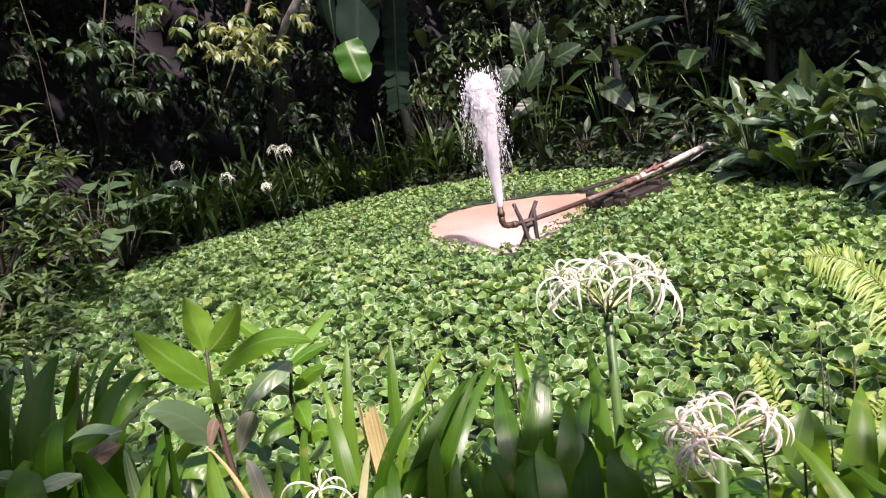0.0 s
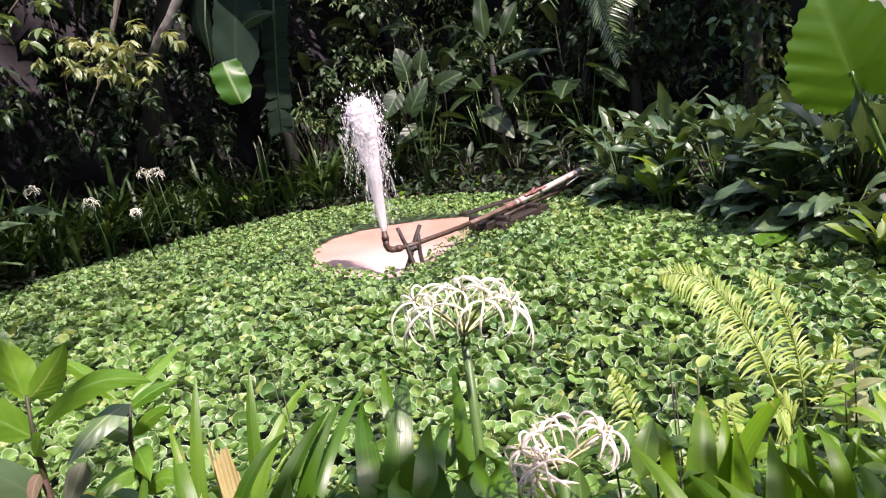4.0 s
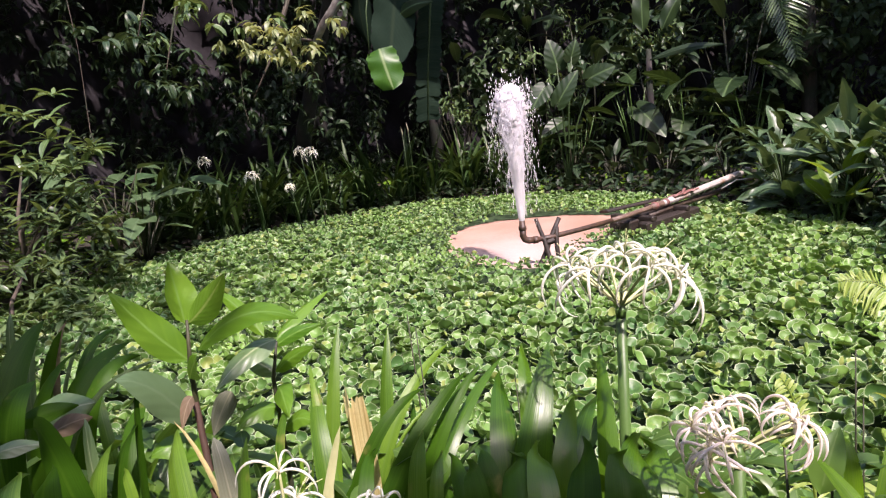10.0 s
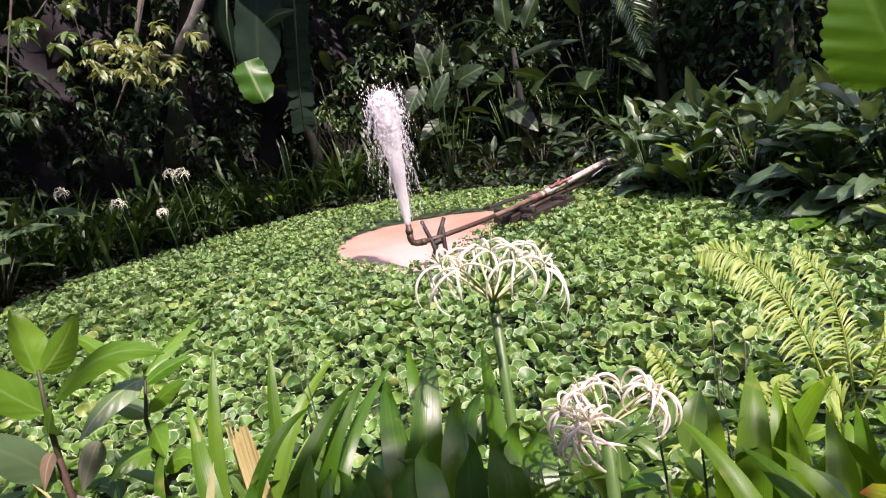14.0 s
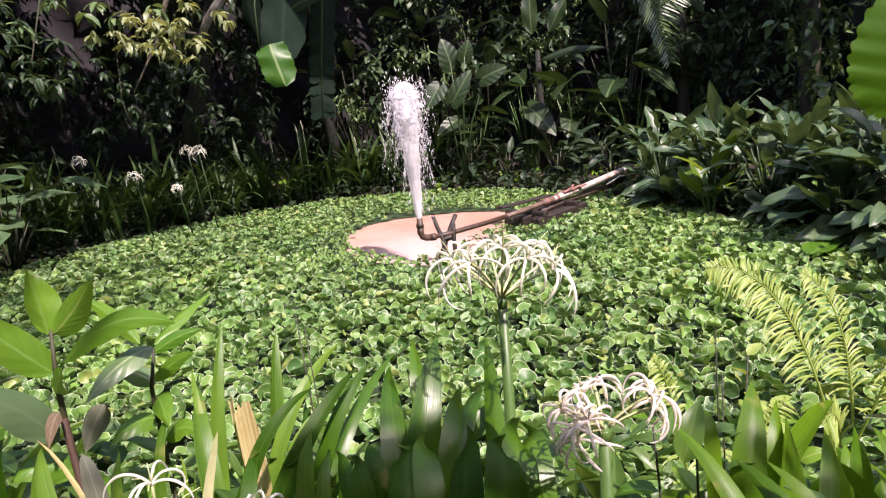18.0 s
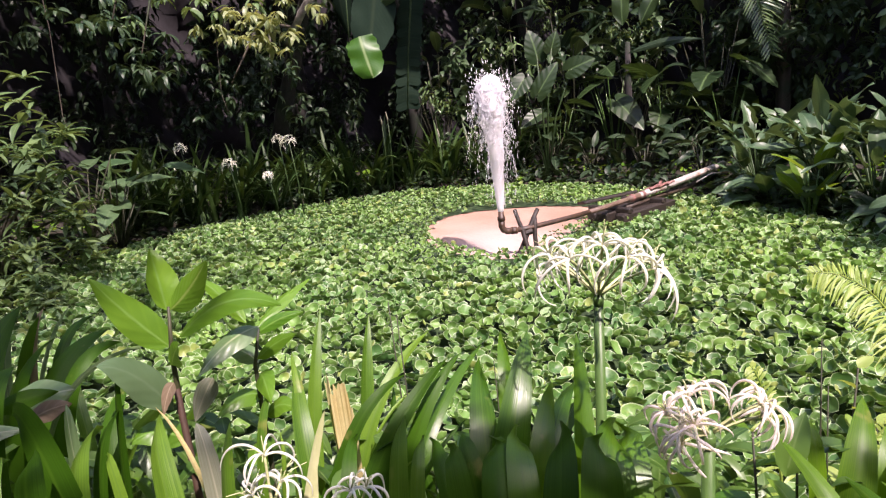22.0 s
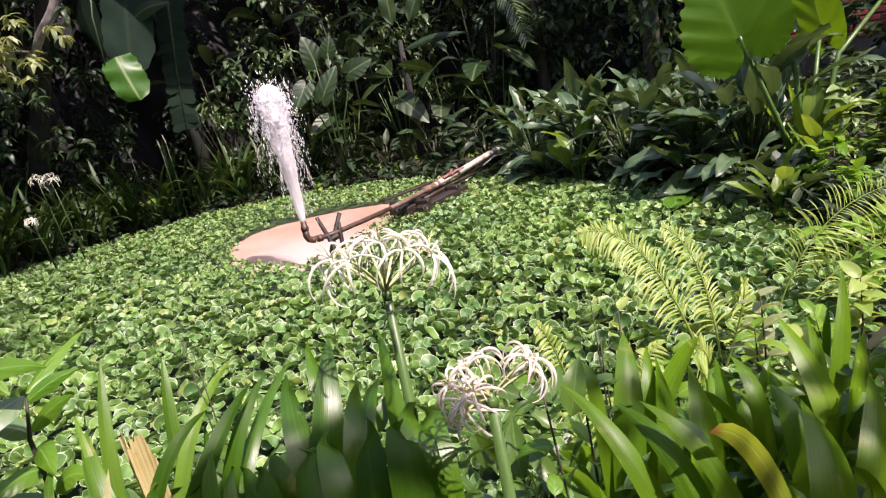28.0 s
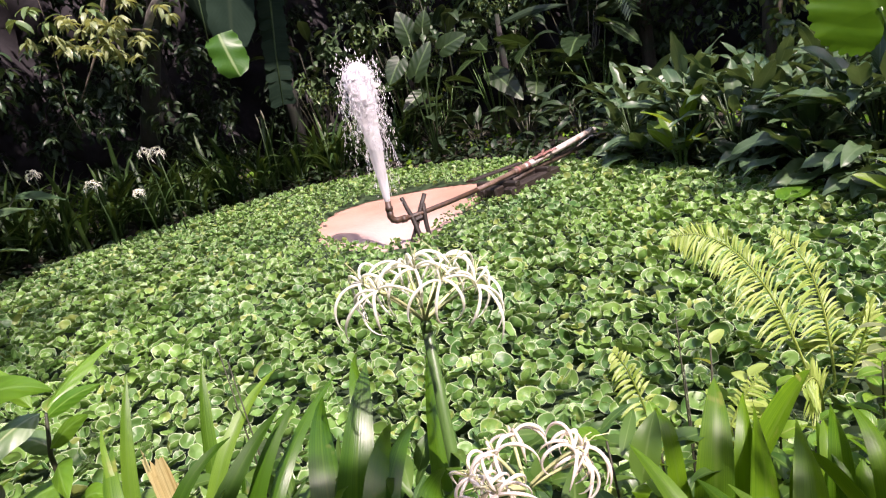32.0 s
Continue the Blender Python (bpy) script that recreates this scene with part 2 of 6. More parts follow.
M_BANANA = leaf_material("banana_leaf", (0.04, 0.12, 0.03), (0.09, 0.2, 0.05), rib=(0.28, 0.38, 0.18), rough=0.35, glow=0.35, veins=110.0)
M_GIANT = leaf_material("giant_taro_leaf", (0.06, 0.165, 0.004), (0.12, 0.245, 0.007), rib=(0.1, 0.22, 0.02), rough=0.4, glow=0.4, veins=75.0)
M_FERN = leaf_material("fern_leaf", (0.2, 0.32, 0.055), (0.4, 0.49, 0.14), rough=0.45, glow=0.35)
M_FOOT = leaf_material("bank_herb_leaf", (0.025, 0.075, 0.012), (0.1, 0.19, 0.03), rib=(0.12, 0.2, 0.05), rough=0.36, glow=0.25, shine=0.4)
# Leaf green taken almost to black: deep shade put into the colour.
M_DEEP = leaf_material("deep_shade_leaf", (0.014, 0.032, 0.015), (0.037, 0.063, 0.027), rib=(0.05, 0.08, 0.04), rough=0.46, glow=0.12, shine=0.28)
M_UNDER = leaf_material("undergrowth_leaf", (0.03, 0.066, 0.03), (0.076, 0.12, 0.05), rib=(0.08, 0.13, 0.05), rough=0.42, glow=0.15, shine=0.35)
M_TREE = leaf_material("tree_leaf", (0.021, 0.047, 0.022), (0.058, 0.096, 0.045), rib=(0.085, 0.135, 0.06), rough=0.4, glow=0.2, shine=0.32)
M_PETAL = leaf_material("white_petal", (0.86, 0.86, 0.82), (0.93, 0.93, 0.9), rough=0.55, glow=0.45)
M_PINKISH = leaf_material("pinkish_petal", (0.9, 0.8, 0.81), (0.94, 0.91, 0.9), rough=0.55, glow=0.45)
M_TUBE = plain_material("pale_green_stalk", (0.42, 0.46, 0.2), (0.6, 0.6, 0.34), rough=0.5, bump=0.1)
M_STALK = plain_material("green_stalk", (0.045, 0.105, 0.022), (0.085, 0.165, 0.04), rough=0.4, bump=0.1, stretch=(6, 6, 0.6))
M_DARKSTALK = plain_material("dark_stalk", (0.02, 0.025, 0.012), (0.05, 0.05, 0.025), rough=0.6)
# Darker copy of the bark: shade put into the trunks' colour.
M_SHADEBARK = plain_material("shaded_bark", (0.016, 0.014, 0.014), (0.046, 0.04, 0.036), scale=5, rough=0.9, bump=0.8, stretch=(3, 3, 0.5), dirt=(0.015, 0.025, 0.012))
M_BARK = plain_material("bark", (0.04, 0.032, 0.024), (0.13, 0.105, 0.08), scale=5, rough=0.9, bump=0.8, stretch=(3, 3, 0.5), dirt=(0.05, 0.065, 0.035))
M_PALEBARK = plain_material("pale_bark", (0.22, 0.2, 0.17), (0.45, 0.42, 0.38), scale=6, rough=0.85, bump=0.6, stretch=(3, 3, 0.6), dirt=(0.07, 0.06, 0.05))
M_SOIL = plain_material("soil", (0.016, 0.012, 0.009), (0.042, 0.032, 0.022), scale=3, rough=0.95, bump=0.9, dirt=(0.025, 0.034, 0.014), fine=40)
M_WOOD = plain_material("wet_dark_wood", (0.02, 0.014, 0.01), (0.07, 0.045, 0.03), scale=7, rough=0.55, bump=0.5, stretch=(1, 6, 6))
M_TIMBER = plain_material("black_wet_timber", (0.012, 0.009, 0.007), (0.035, 0.025, 0.018), scale=7, rough=0.6, bump=0.5, stretch=(1, 6, 6))
M_RUST = plain_material("rusty_pipe", (0.03, 0.018, 0.012), (0.1, 0.055, 0.034), scale=14, rough=0.5, bump=0.3, dirt=(0.03, 0.02, 0.015), dirt_scale=9)
M_PVC = plain_material("weathered_pipe", (0.28, 0.26, 0.23), (0.48, 0.45, 0.41), scale=9, rough=0.5, bump=0.15, dirt=(0.22, 0.13, 0.08), dirt_scale=6)
M_TAN = plain_material("tan_pipe", (0.1, 0.065, 0.045), (0.22, 0.15, 0.11), scale=9, rough=0.55, bump=0.2, dirt=(0.1, 0.05, 0.035), dirt_scale=8)
M_TIE = plain_material("red_brown_strap", (0.13, 0.06, 0.05), (0.26, 0.12, 0.1), rough=0.6)
M_BRICK = plain_material("red_brick", (0.24, 0.045, 0.035), (0.4, 0.085, 0.06), scale=20, rough=0.85, bump=0.4)
M_MORTAR = plain_material("mortar", (0.2, 0.17, 0.15), (0.3, 0.27, 0.24), rough=0.9)


def water_material():
    """Muddy water, with a whiter patch behind the jet for froth and painted glare."""
    m, nt, p = nodes_of("muddy_water")
    tc = nt.nodes.new("ShaderNodeTexCoord")
    sep = nt.nodes.new("ShaderNodeSeparateXYZ")
    nt.links.new(tc.outputs["Object"], sep.inputs["Vector"])
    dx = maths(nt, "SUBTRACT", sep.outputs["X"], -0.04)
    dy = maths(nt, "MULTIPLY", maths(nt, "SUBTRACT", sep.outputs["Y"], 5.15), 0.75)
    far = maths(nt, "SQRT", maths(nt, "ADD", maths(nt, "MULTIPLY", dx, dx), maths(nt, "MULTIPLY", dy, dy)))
    froth_glare = maths(nt, "ADD", far, maths(nt, "MULTIPLY", maths(nt, "SUBTRACT", noise_of(nt, 26.0, 5.0), 0.5), 0.5))
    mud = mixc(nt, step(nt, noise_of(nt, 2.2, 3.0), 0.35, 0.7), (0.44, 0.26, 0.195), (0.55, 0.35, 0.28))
    nt.links.new(mixc(nt, maths(nt, "MULTIPLY", step(nt, froth_glare, 0.75, 0.1), 0.4), mud, (0.82, 0.72, 0.7)), p.inputs["Base Color"])
    p.inputs["Roughness"].default_value = 0.3
    p.inputs["IOR"].default_value = 1.33
    b = add(nt, "ShaderNodeBump", Strength=0.3, Distance=0.01)
    nt.links.new(noise_of(nt, 34.0, 3.0), b.inputs["Height"])
    nt.links.new(b.outputs["Normal"], p.inputs["Normal"])
    return m


def jet_material():
    m, nt, p = nodes_of("white_water")
    p.inputs["Base Color"].default_value = (0.95, 0.94, 0.95, 1)
    p.inputs["Roughness"].default_value = 0.5
    p.inputs["IOR"].default_value = 1.33
    tr = nt.nodes.new("ShaderNodeBsdfTranslucent")
    tr.inputs["Color"].default_value = (0.95, 0.93, 0.96, 1)
    mix = nt.nodes.new("ShaderNodeMixShader")
    mix.inputs["Fac"].default_value = 0.55
    nt.links.new(p.outputs["BSDF"], mix.inputs[1])
    nt.links.new(tr.outputs["BSDF"], mix.inputs[2])
    nt.links.new(mix.outputs["Shader"], nt.nodes["Material Output"].inputs["Surface"])
    return m


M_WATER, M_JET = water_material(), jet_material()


# ---- mesh tools ----
def mesh_of(name, verts, faces, uvs=None, material=None, smooth=True):
    """A mesh from arrays; all faces have the same number of corners."""
    verts, faces = np.asarray(verts, float), np.asarray(faces, int)
    me = bpy.data.meshes.new(name)
    n, k = faces.shape
    me.vertices.add(len(verts))
    me.vertices.foreach_set("co", verts.ravel())
    me.loops.add(n * k)
    me.loops.foreach_set("vertex_index", faces.ravel())
    me.polygons.add(n)
    me.polygons.foreach_set("loop_start", np.arange(0, n * k, k))
    me.polygons.foreach_set("use_smooth", np.full(n, smooth))
    if uvs is not None:
        layer = me.uv_layers.new(name="UVMap")
        layer.data.foreach_set("uv", np.asarray(uvs, float)[faces.ravel()].ravel())
    if material:
        me.materials.append(material)
    me.update(calc_edges=True)
    me.validate()
    return me


class Bag:
    """Collects pieces of one mesh."""

    def __init__(self):
        self.v, self.f, self.u, self.n = [], [], [], 0

    def put(self, piece, m=None):
        v, f, u = piece
        if m is not None:
            a = np.array(m)
            v = v @ a[:3, :3].T + a[:3, 3]
        self.v.append(v), self.f.append(f + self.n), self.u.append(u)
        self.n += len(v)

    def mesh(self, name, material, smooth=True):
        return mesh_of(name, np.concatenate(self.v), np.concatenate(self.f), np.concatenate(self.u), material, smooth)


def grid_faces(rows, cols):
    a = (np.arange(rows - 1)[:, None] * cols + np.arange(cols - 1)).ravel()
    return np.stack([a, a + 1, a + cols + 1, a + cols], 1)


def outline(shape, v):
    if shape == "strap":
        return (1 - np.clip(v, 0, 1) ** 5.5) ** 0.8 * np.minimum(1, 0.62 + v * 0.7)
    if shape == "lance":
        return np.sin(np.pi * np.clip(v, 0, 1) ** 0.85) ** 0.85
    if shape == "ovate":
        return np.sin(np.pi * np.clip(v, 0, 1) ** 0.72) ** 0.8
    if shape == "paddle":
        return np.minimum(1, (np.clip(1 - v, 0, 1) * 3.4) ** 0.6) * np.minimum(1, 0.08 + v * 3.5)
    if shape == "fan":
        return (0.16 + 0.84 * np.clip(v, 0, 1) ** 0.8) * np.sqrt(np.clip(1 - np.clip((v - 0.55) / 0.46, 0, 1) ** 2, 0, 1))
    if shape == "tip":
        return np.clip(0.75 + v, 0, 1) * np.sqrt(np.clip(1 - np.clip((v - 0.8) / 0.22, 0, 1) ** 2, 0, 1))
    if shape == "torn":
        return np.minimum(1, 0.82 + v) * np.sqrt(np.clip(1 - np.clip((v - 0.62) / 0.39, 0, 1) ** 2.6, 0, 1)) * (1 - 0.07 * (np.sin(v * 31) > 0.5))
    if shape == "band":
        return np.minimum(1, (np.clip(1 - v, 0, 1) * 9) ** 0.5)
    if shape == "heart":
        return np.sin(np.pi * (0.22 + 0.78 * np.clip(v, 0, 1))) ** 0.75
    return np.sin(np.pi * v)


def blade(length, width, shape="lance", bend=0.4, fold=0.25, nl=8, nw=2, cup=0.0, wave=0.0, lobe=0.0, tip_roll=0.0, seed=0, ease=1.3):
    """A leaf from the origin along +y, its face up; bend: how far it droops, in radians; fold: the V across it."""
    rng = np.random.default_rng(seed)
    vv, uu = np.linspace(0, 1, nl + 1), np.linspace(-1, 1, 2 * nw + 1)
    ang = -bend * vv ** ease + tip_roll * np.clip((vv - 0.7) / 0.3, 0, 1)
    seg = length / nl
    cy = np.concatenate([[0], np.cumsum(np.cos((ang[1:] + ang[:-1]) / 2)) * seg])
    cz = np.concatenate([[0], np.cumsum(np.sin((ang[1:] + ang[:-1]) / 2)) * seg])
    half = outline(shape, vv) * width / 2
    half[-1] = max(half[-1], width * 0.012)
    ph = rng.uniform(0, 6.28)
    ww = wave * width * np.sin(vv[:, None] * 11 + ph + uu[None] * 1.5) * np.abs(uu[None])
    off = np.abs(uu)[None] * half[:, None] * fold + cup * width * (uu[None] ** 2) * (half[:, None] * 2 / width) + ww
    x = uu[None] * half[:, None] * math.cos(fold * 0.8)
    y = cy[:, None] - np.sin(ang)[:, None] * off - lobe * length * np.abs(uu[None]) ** 1.4 * (1 - vv[:, None]) ** 2
    z = cz[:, None] + np.cos(ang)[:, None] * off
    verts = np.stack([x + 0 * y, y, z], -1).reshape(-1, 3)
    uv = np.stack([np.broadcast_to(uu * 0.5 + 0.5, x.shape), np.broadcast_to(vv[:, None], x.shape)], -1).reshape(-1, 2)
    return verts, grid_faces(nl + 1, 2 * nw + 1), uv


def heart_piece(length, width, bulge=0.06, frill=0.012, seed=0):
    """A heart-shaped leaf: the stalk joins at the origin between two round lobes, the tip lies at +y."""
    r_ = np.random.default_rng(seed)
    sec, rings = 132, 9
    th = np.linspace(-np.pi, np.pi, sec + 1)
    rad = np.interp(np.abs(th), np.radians([0, 12, 30, 60, 90, 120, 142, 158, 170, 180]), [1.0, 0.9, 0.75, 0.63, 0.575, 0.53, 0.48, 0.4, 0.25, 0.04])
    scallop = frill * (np.abs(np.sin(th * 17 + 0.3 * np.sin(th * 5))) ** 0.6 - 0.6)
    rows, uv = [], []
    for k in range(rings):
        s = (k / (rings - 1)) ** 0.85
        rr = rad * s * (1 + scallop * s ** 16)
        x, y = rr * np.sin(th), rr * np.cos(th)
        z = bulge * np.abs(x) ** 0.8 - 0.16 * np.clip(y, 0, 2) ** 2 - 0.10 * np.clip(-y, 0, 2) + 0.01 * s * np.sin(np.abs(x) * 14 - y * 22) + 0.1 * scallop * s ** 14
        rows.append(np.stack([x * width / 1.17, y * length, z * length], 1))
        uv.append(np.stack([0.5 + 0.5 * x / 0.6, (y + 0.45) / 1.5], 1))
    return np.concatenate(rows), grid_faces(rings, sec + 1)[:, ::-1], np.concatenate(uv)


def tube(points, radii, sides=8, caps=True):
    """A round bar along points; u goes round it, v along."""
    pts = np.asarray(points, float)
    n = len(pts)
    radii = np.full(n, radii) if np.isscalar(radii) else np.asarray(radii, float)
    tan = np.gradient(pts, axis=0)
    tan /= np.linalg.norm(tan, axis=1)[:, None] + 1e-12
    ref = np.array([0, 0, 1.0]) if abs(tan[0][2]) < 0.9 else np.array([1.0, 0, 0])
    rows = []
    for p, t, r in zip(pts, tan, radii):
        s = np.cross(t, ref)
        s /= np.linalg.norm(s)
        w = np.cross(s, t)
        ref = np.cross(t, s) * -1 if False else w
        a = np.linspace(0, 2 * np.pi, sides + 1)
        rows.append(p + r * (np.cos(a)[:, None] * s + np.sin(a)[:, None] * w))
    if caps:
        rows = [np.repeat(pts[:1], sides + 1, 0)] + rows + [np.repeat(pts[-1:], sides + 1, 0)]
    verts = np.concatenate(rows)
    uv = np.stack([np.tile(np.linspace(0, 1, sides + 1), len(rows)), np.repeat(np.linspace(0, 1, len(rows)), sides + 1)], 1)
    return verts, grid_faces(len(rows), sides + 1), uv


def block(sx, sy, sz, bevel=0.006):
    """A box with bevelled long edges, centred, standing on z=0: eight-sided section along x."""
    b = bevel
    sec = np.array([(-sy / 2 + b, 0), (sy / 2 - b, 0), (sy / 2, b), (sy / 2, sz - b), (sy / 2 - b, sz), (-sy / 2 + b, sz), (-sy / 2, sz - b), (-sy / 2, b), (-sy / 2 + b, 0)])
    mid = np.array([[0, sz / 2]] * 9)
    rows = []
    for x, s in ((-sx / 2, 0.0), (-sx / 2, 1 - b / sy * 2), (-sx / 2 + b, 1), (sx / 2 - b, 1), (sx / 2, 1 - b / sy * 2), (sx / 2, 0.0)):
        q = mid + (sec - mid) * s
        rows.append(np.concatenate([np.full((9, 1), x), q], 1))
    uv = np.stack([np.tile(np.linspace(0, 1, 9), 6), np.repeat(np.linspace(0, 1, 6), 9)], 1)
    return np.concatenate(rows), grid_faces(6, 9), uv


def scatter(name, templates, mats, material, pick=None):
    """One mesh with a copy of a template at each of the 4 x 4 matrices."""
    mats = np.asarray(mats)
    pick = np.arange(len(mats)) % len(templates) if pick is None else np.asarray(pick)
    V, F, U, n = [], [], [], 0
    for k, (v, f, u) in enumerate(templates):
        a = mats[pick == k]
        if not len(a):
            continue
        V.append((np.einsum("nij,vj->nvi", a[:, :3, :3], v) + a[:, None, :3, 3]).reshape(-1, 3))
        F.append((f[None] + (n + np.arange(len(a)) * len(v))[:, None, None]).reshape(-1, f.shape[1]))
        U.append(np.tile(u, (len(a), 1)))
        n += len(a) * len(v)
    return mesh_of(name, np.concatenate(V), np.concatenate(F), np.concatenate(U), material)


def mat_array(pos, yaw, pitch, roll, scale):
    """Many matrices at once: leaf axis at yaw (0 = +y, towards +x), raised by pitch, turned about itself by roll."""
    n = len(pos)
    cy, sy, cp, sp, cr, sr = np.cos(yaw), np.sin(yaw), np.cos(pitch), np.sin(pitch), np.cos(roll), np.sin(roll)
    d = np.stack([sy * cp, cy * cp, sp], 1)
    s0 = np.stack([cy, -sy, 0 * cy], 1)
    u0 = np.cross(s0, d)
    s = s0 * cr[:, None] + u0 * sr[:, None]
    u = u0 * cr[:, None] - s0 * sr[:, None]
    m = np.zeros((n, 4, 4))
    sc = np.broadcast_to(np.asarray(scale, float), (n,))[:, None]
    m[:, :3, 0], m[:, :3, 1], m[:, :3, 2], m[:, :3, 3], m[:, 3, 3] = s * sc, d * sc, u * sc, pos, 1
    return m


def part(name, me, parent, label=""):
    ob = new(name, me)
    ob.parent = parent
    if label:
        ob["label"] = label
    return ob


def thing(name, x, y, z, label, category, group="", kind=""):
    ob = new(name)
    ob.empty_display_size = 0.1
    ob.location = (x, y, z)
    return tagged(ob, label, category, group, kind)


def one(name, piece, material, parent, label="", smooth=True):
    return part(name, mesh_of(name, *piece, material, smooth), parent, label)


RNG = np.random.default_rng(7)

# ---- the pond and its banks ----
SHORE = [(-3.95, 4.0), (-3.7, 5.0), (-3.4, 6.1), (-2.85, 7.1), (-2.0, 8.0), (-0.9, 8.4), (0.3, 8.25), (1.3, 7.65), (2.0, 6.4), (2.5, 5.1), (2.8, 4.3),
         (2.72, 3.1), (2.45, 2.1), (1.6, 1.5), (0.55, 1.3), (-0.6, 1.35), (-1.75, 1.6), (-2.85, 2.3), (-3.6, 3.1)]
POOL = [(-0.6, 5.38), (-0.64, 5.85), (-0.62, 6.3), (-0.5, 6.58), (-0.25, 6.74), (0.1, 6.8), (0.5, 6.78), (0.9, 6.6), (0.92, 6.1), (0.76, 5.66), (0.56, 5.4), (0.4, 5.08), (0.25, 4.74), (0.08, 4.64), (-0.1, 4.68), (-0.3, 4.88), (-0.47, 5.1)]


def inside(poly, x, y):
    x, y = np.asarray(x), np.asarray(y)
    res = np.zeros(x.shape, bool)
    for (x0, y0), (x1, y1) in zip(poly, poly[1:] + poly[:1]):
        res ^= ((y0 > y) != (y1 > y)) & (x < (x1 - x0) * (y - y0) / (y1 - y0 + 1e-12) + x0)
    return res


def distance(poly, x, y):
    x, y = np.asarray(x, float), np.asarray(y, float)
    best = np.full(x.shape, 1e9)
    for (x0, y0), (x1, y1) in zip(poly, poly[1:] + poly[:1]):
        dx, dy = x1 - x0, y1 - y0
        t = np.clip(((x - x0) * dx + (y - y0) * dy) / (dx * dx + dy * dy), 0, 1)
        best = np.minimum(best, np.hypot(x - x0 - t * dx, y - y0 - t * dy))
    return best


def ripple(x, y, s):
    return np.sin(x * 2.1 * s + 1.3) * np.sin(y * 1.7 * s + 0.4) + 0.5 * np.sin(x * 4.7 * s + y * 3.1 * s)


def ground_height(x, y):
    x, y = np.asarray(x, float), np.asarray(y, float)
    d = distance(SHORE, x, y) * np.where(inside(SHORE, x, y), -1, 1)
    h = np.clip(d / 0.35, -1, 1) * 0.14 - 0.05 + 0.02 * ripple(x, y, 1.0)
    far = np.clip((np.hypot(x, y - 4.5) - 6.0) / 6.0, 0, 1)
    return h + far * 0.25


edges = np.concatenate([-np.geomspace(4000, 7.2, 16), np.linspace(-7, 7, 113), np.geomspace(7.2, 4000, 16)])
gx, gy = np.meshgrid(edges, edges + 4.5)
gz = ground_height(gx, gy)
ground = new("ground", mesh_of("ground", np.stack([gx, gy, gz], -1).reshape(-1, 3), grid_faces(*gx.shape), None, M_SOIL))
tagged(ground, "dark damp soil of the garden banks", "ground", kind="structure")

wx, wy = np.meshgrid(np.linspace(-4.2, 3.1, 74), np.linspace(1.05, 8.7, 77))
wz = -0.055 + 0.002 * ripple(wx, wy, 6)
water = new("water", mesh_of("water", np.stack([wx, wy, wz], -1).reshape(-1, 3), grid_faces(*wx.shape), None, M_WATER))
tagged(water, "muddy pinkish-brown pond water, open round the fountain", "water", kind="structure")

# ---- floating plants ----
def cup_leaf(seed, sec=13, rings=(0.0, 0.45, 0.8, 1.0)):
    """A round spoon-shaped leaf with a wavy rim, its stalk end at the origin, lying towards +y."""
    r_ = np.random.default_rng(seed)
    a = np.linspace(0, 2 * np.pi, sec + 1)
    wob = 1 + 0.05 * np.sin(a * 2 + r_.uniform(0, 6)) + 0.05 * np.sin(a * 5 + r_.uniform(0, 6))
    deep, wave, curl = r_.uniform(0.1, 0.3), r_.uniform(0.02, 0.055), r_.uniform(0.0, 0.1)
    rows, uv = [], []
    for r in rings:
        z = deep * r ** 1.8 + wave * r ** 2 * np.sin(a * 5 + seed) + 0.025 * r * np.sin(a * 2 + seed * 2) - (curl if r == 1.0 else 0) * (1 + 0.5 * np.sin(a * 3 + seed))
        rr = r * 0.54 * wob
        notch = 1 - 0.22 * r * np.clip(np.cos(a), 0, 1) ** 8 - 0.2 * r * np.clip(-np.cos(a), 0, 1) ** 4
        rows.append(np.stack([rr * np.sin(a) * notch, 0.46 + rr * np.cos(a) * notch, z + 0 * a], 1))
        uv.append(np.stack([np.full(sec + 1, 0.5 + 0.5 * r), np.full(sec + 1, 0.5)], 1))
    return np.concatenate(rows), grid_faces(len(rings), sec + 1), np.concatenate(uv)


LETTUCE = [cup_leaf(k) for k in range(6)]
LETTUCE_FAR = [cup_leaf(k, 8, (0.0, 0.7, 1.0)) for k in range(6)]


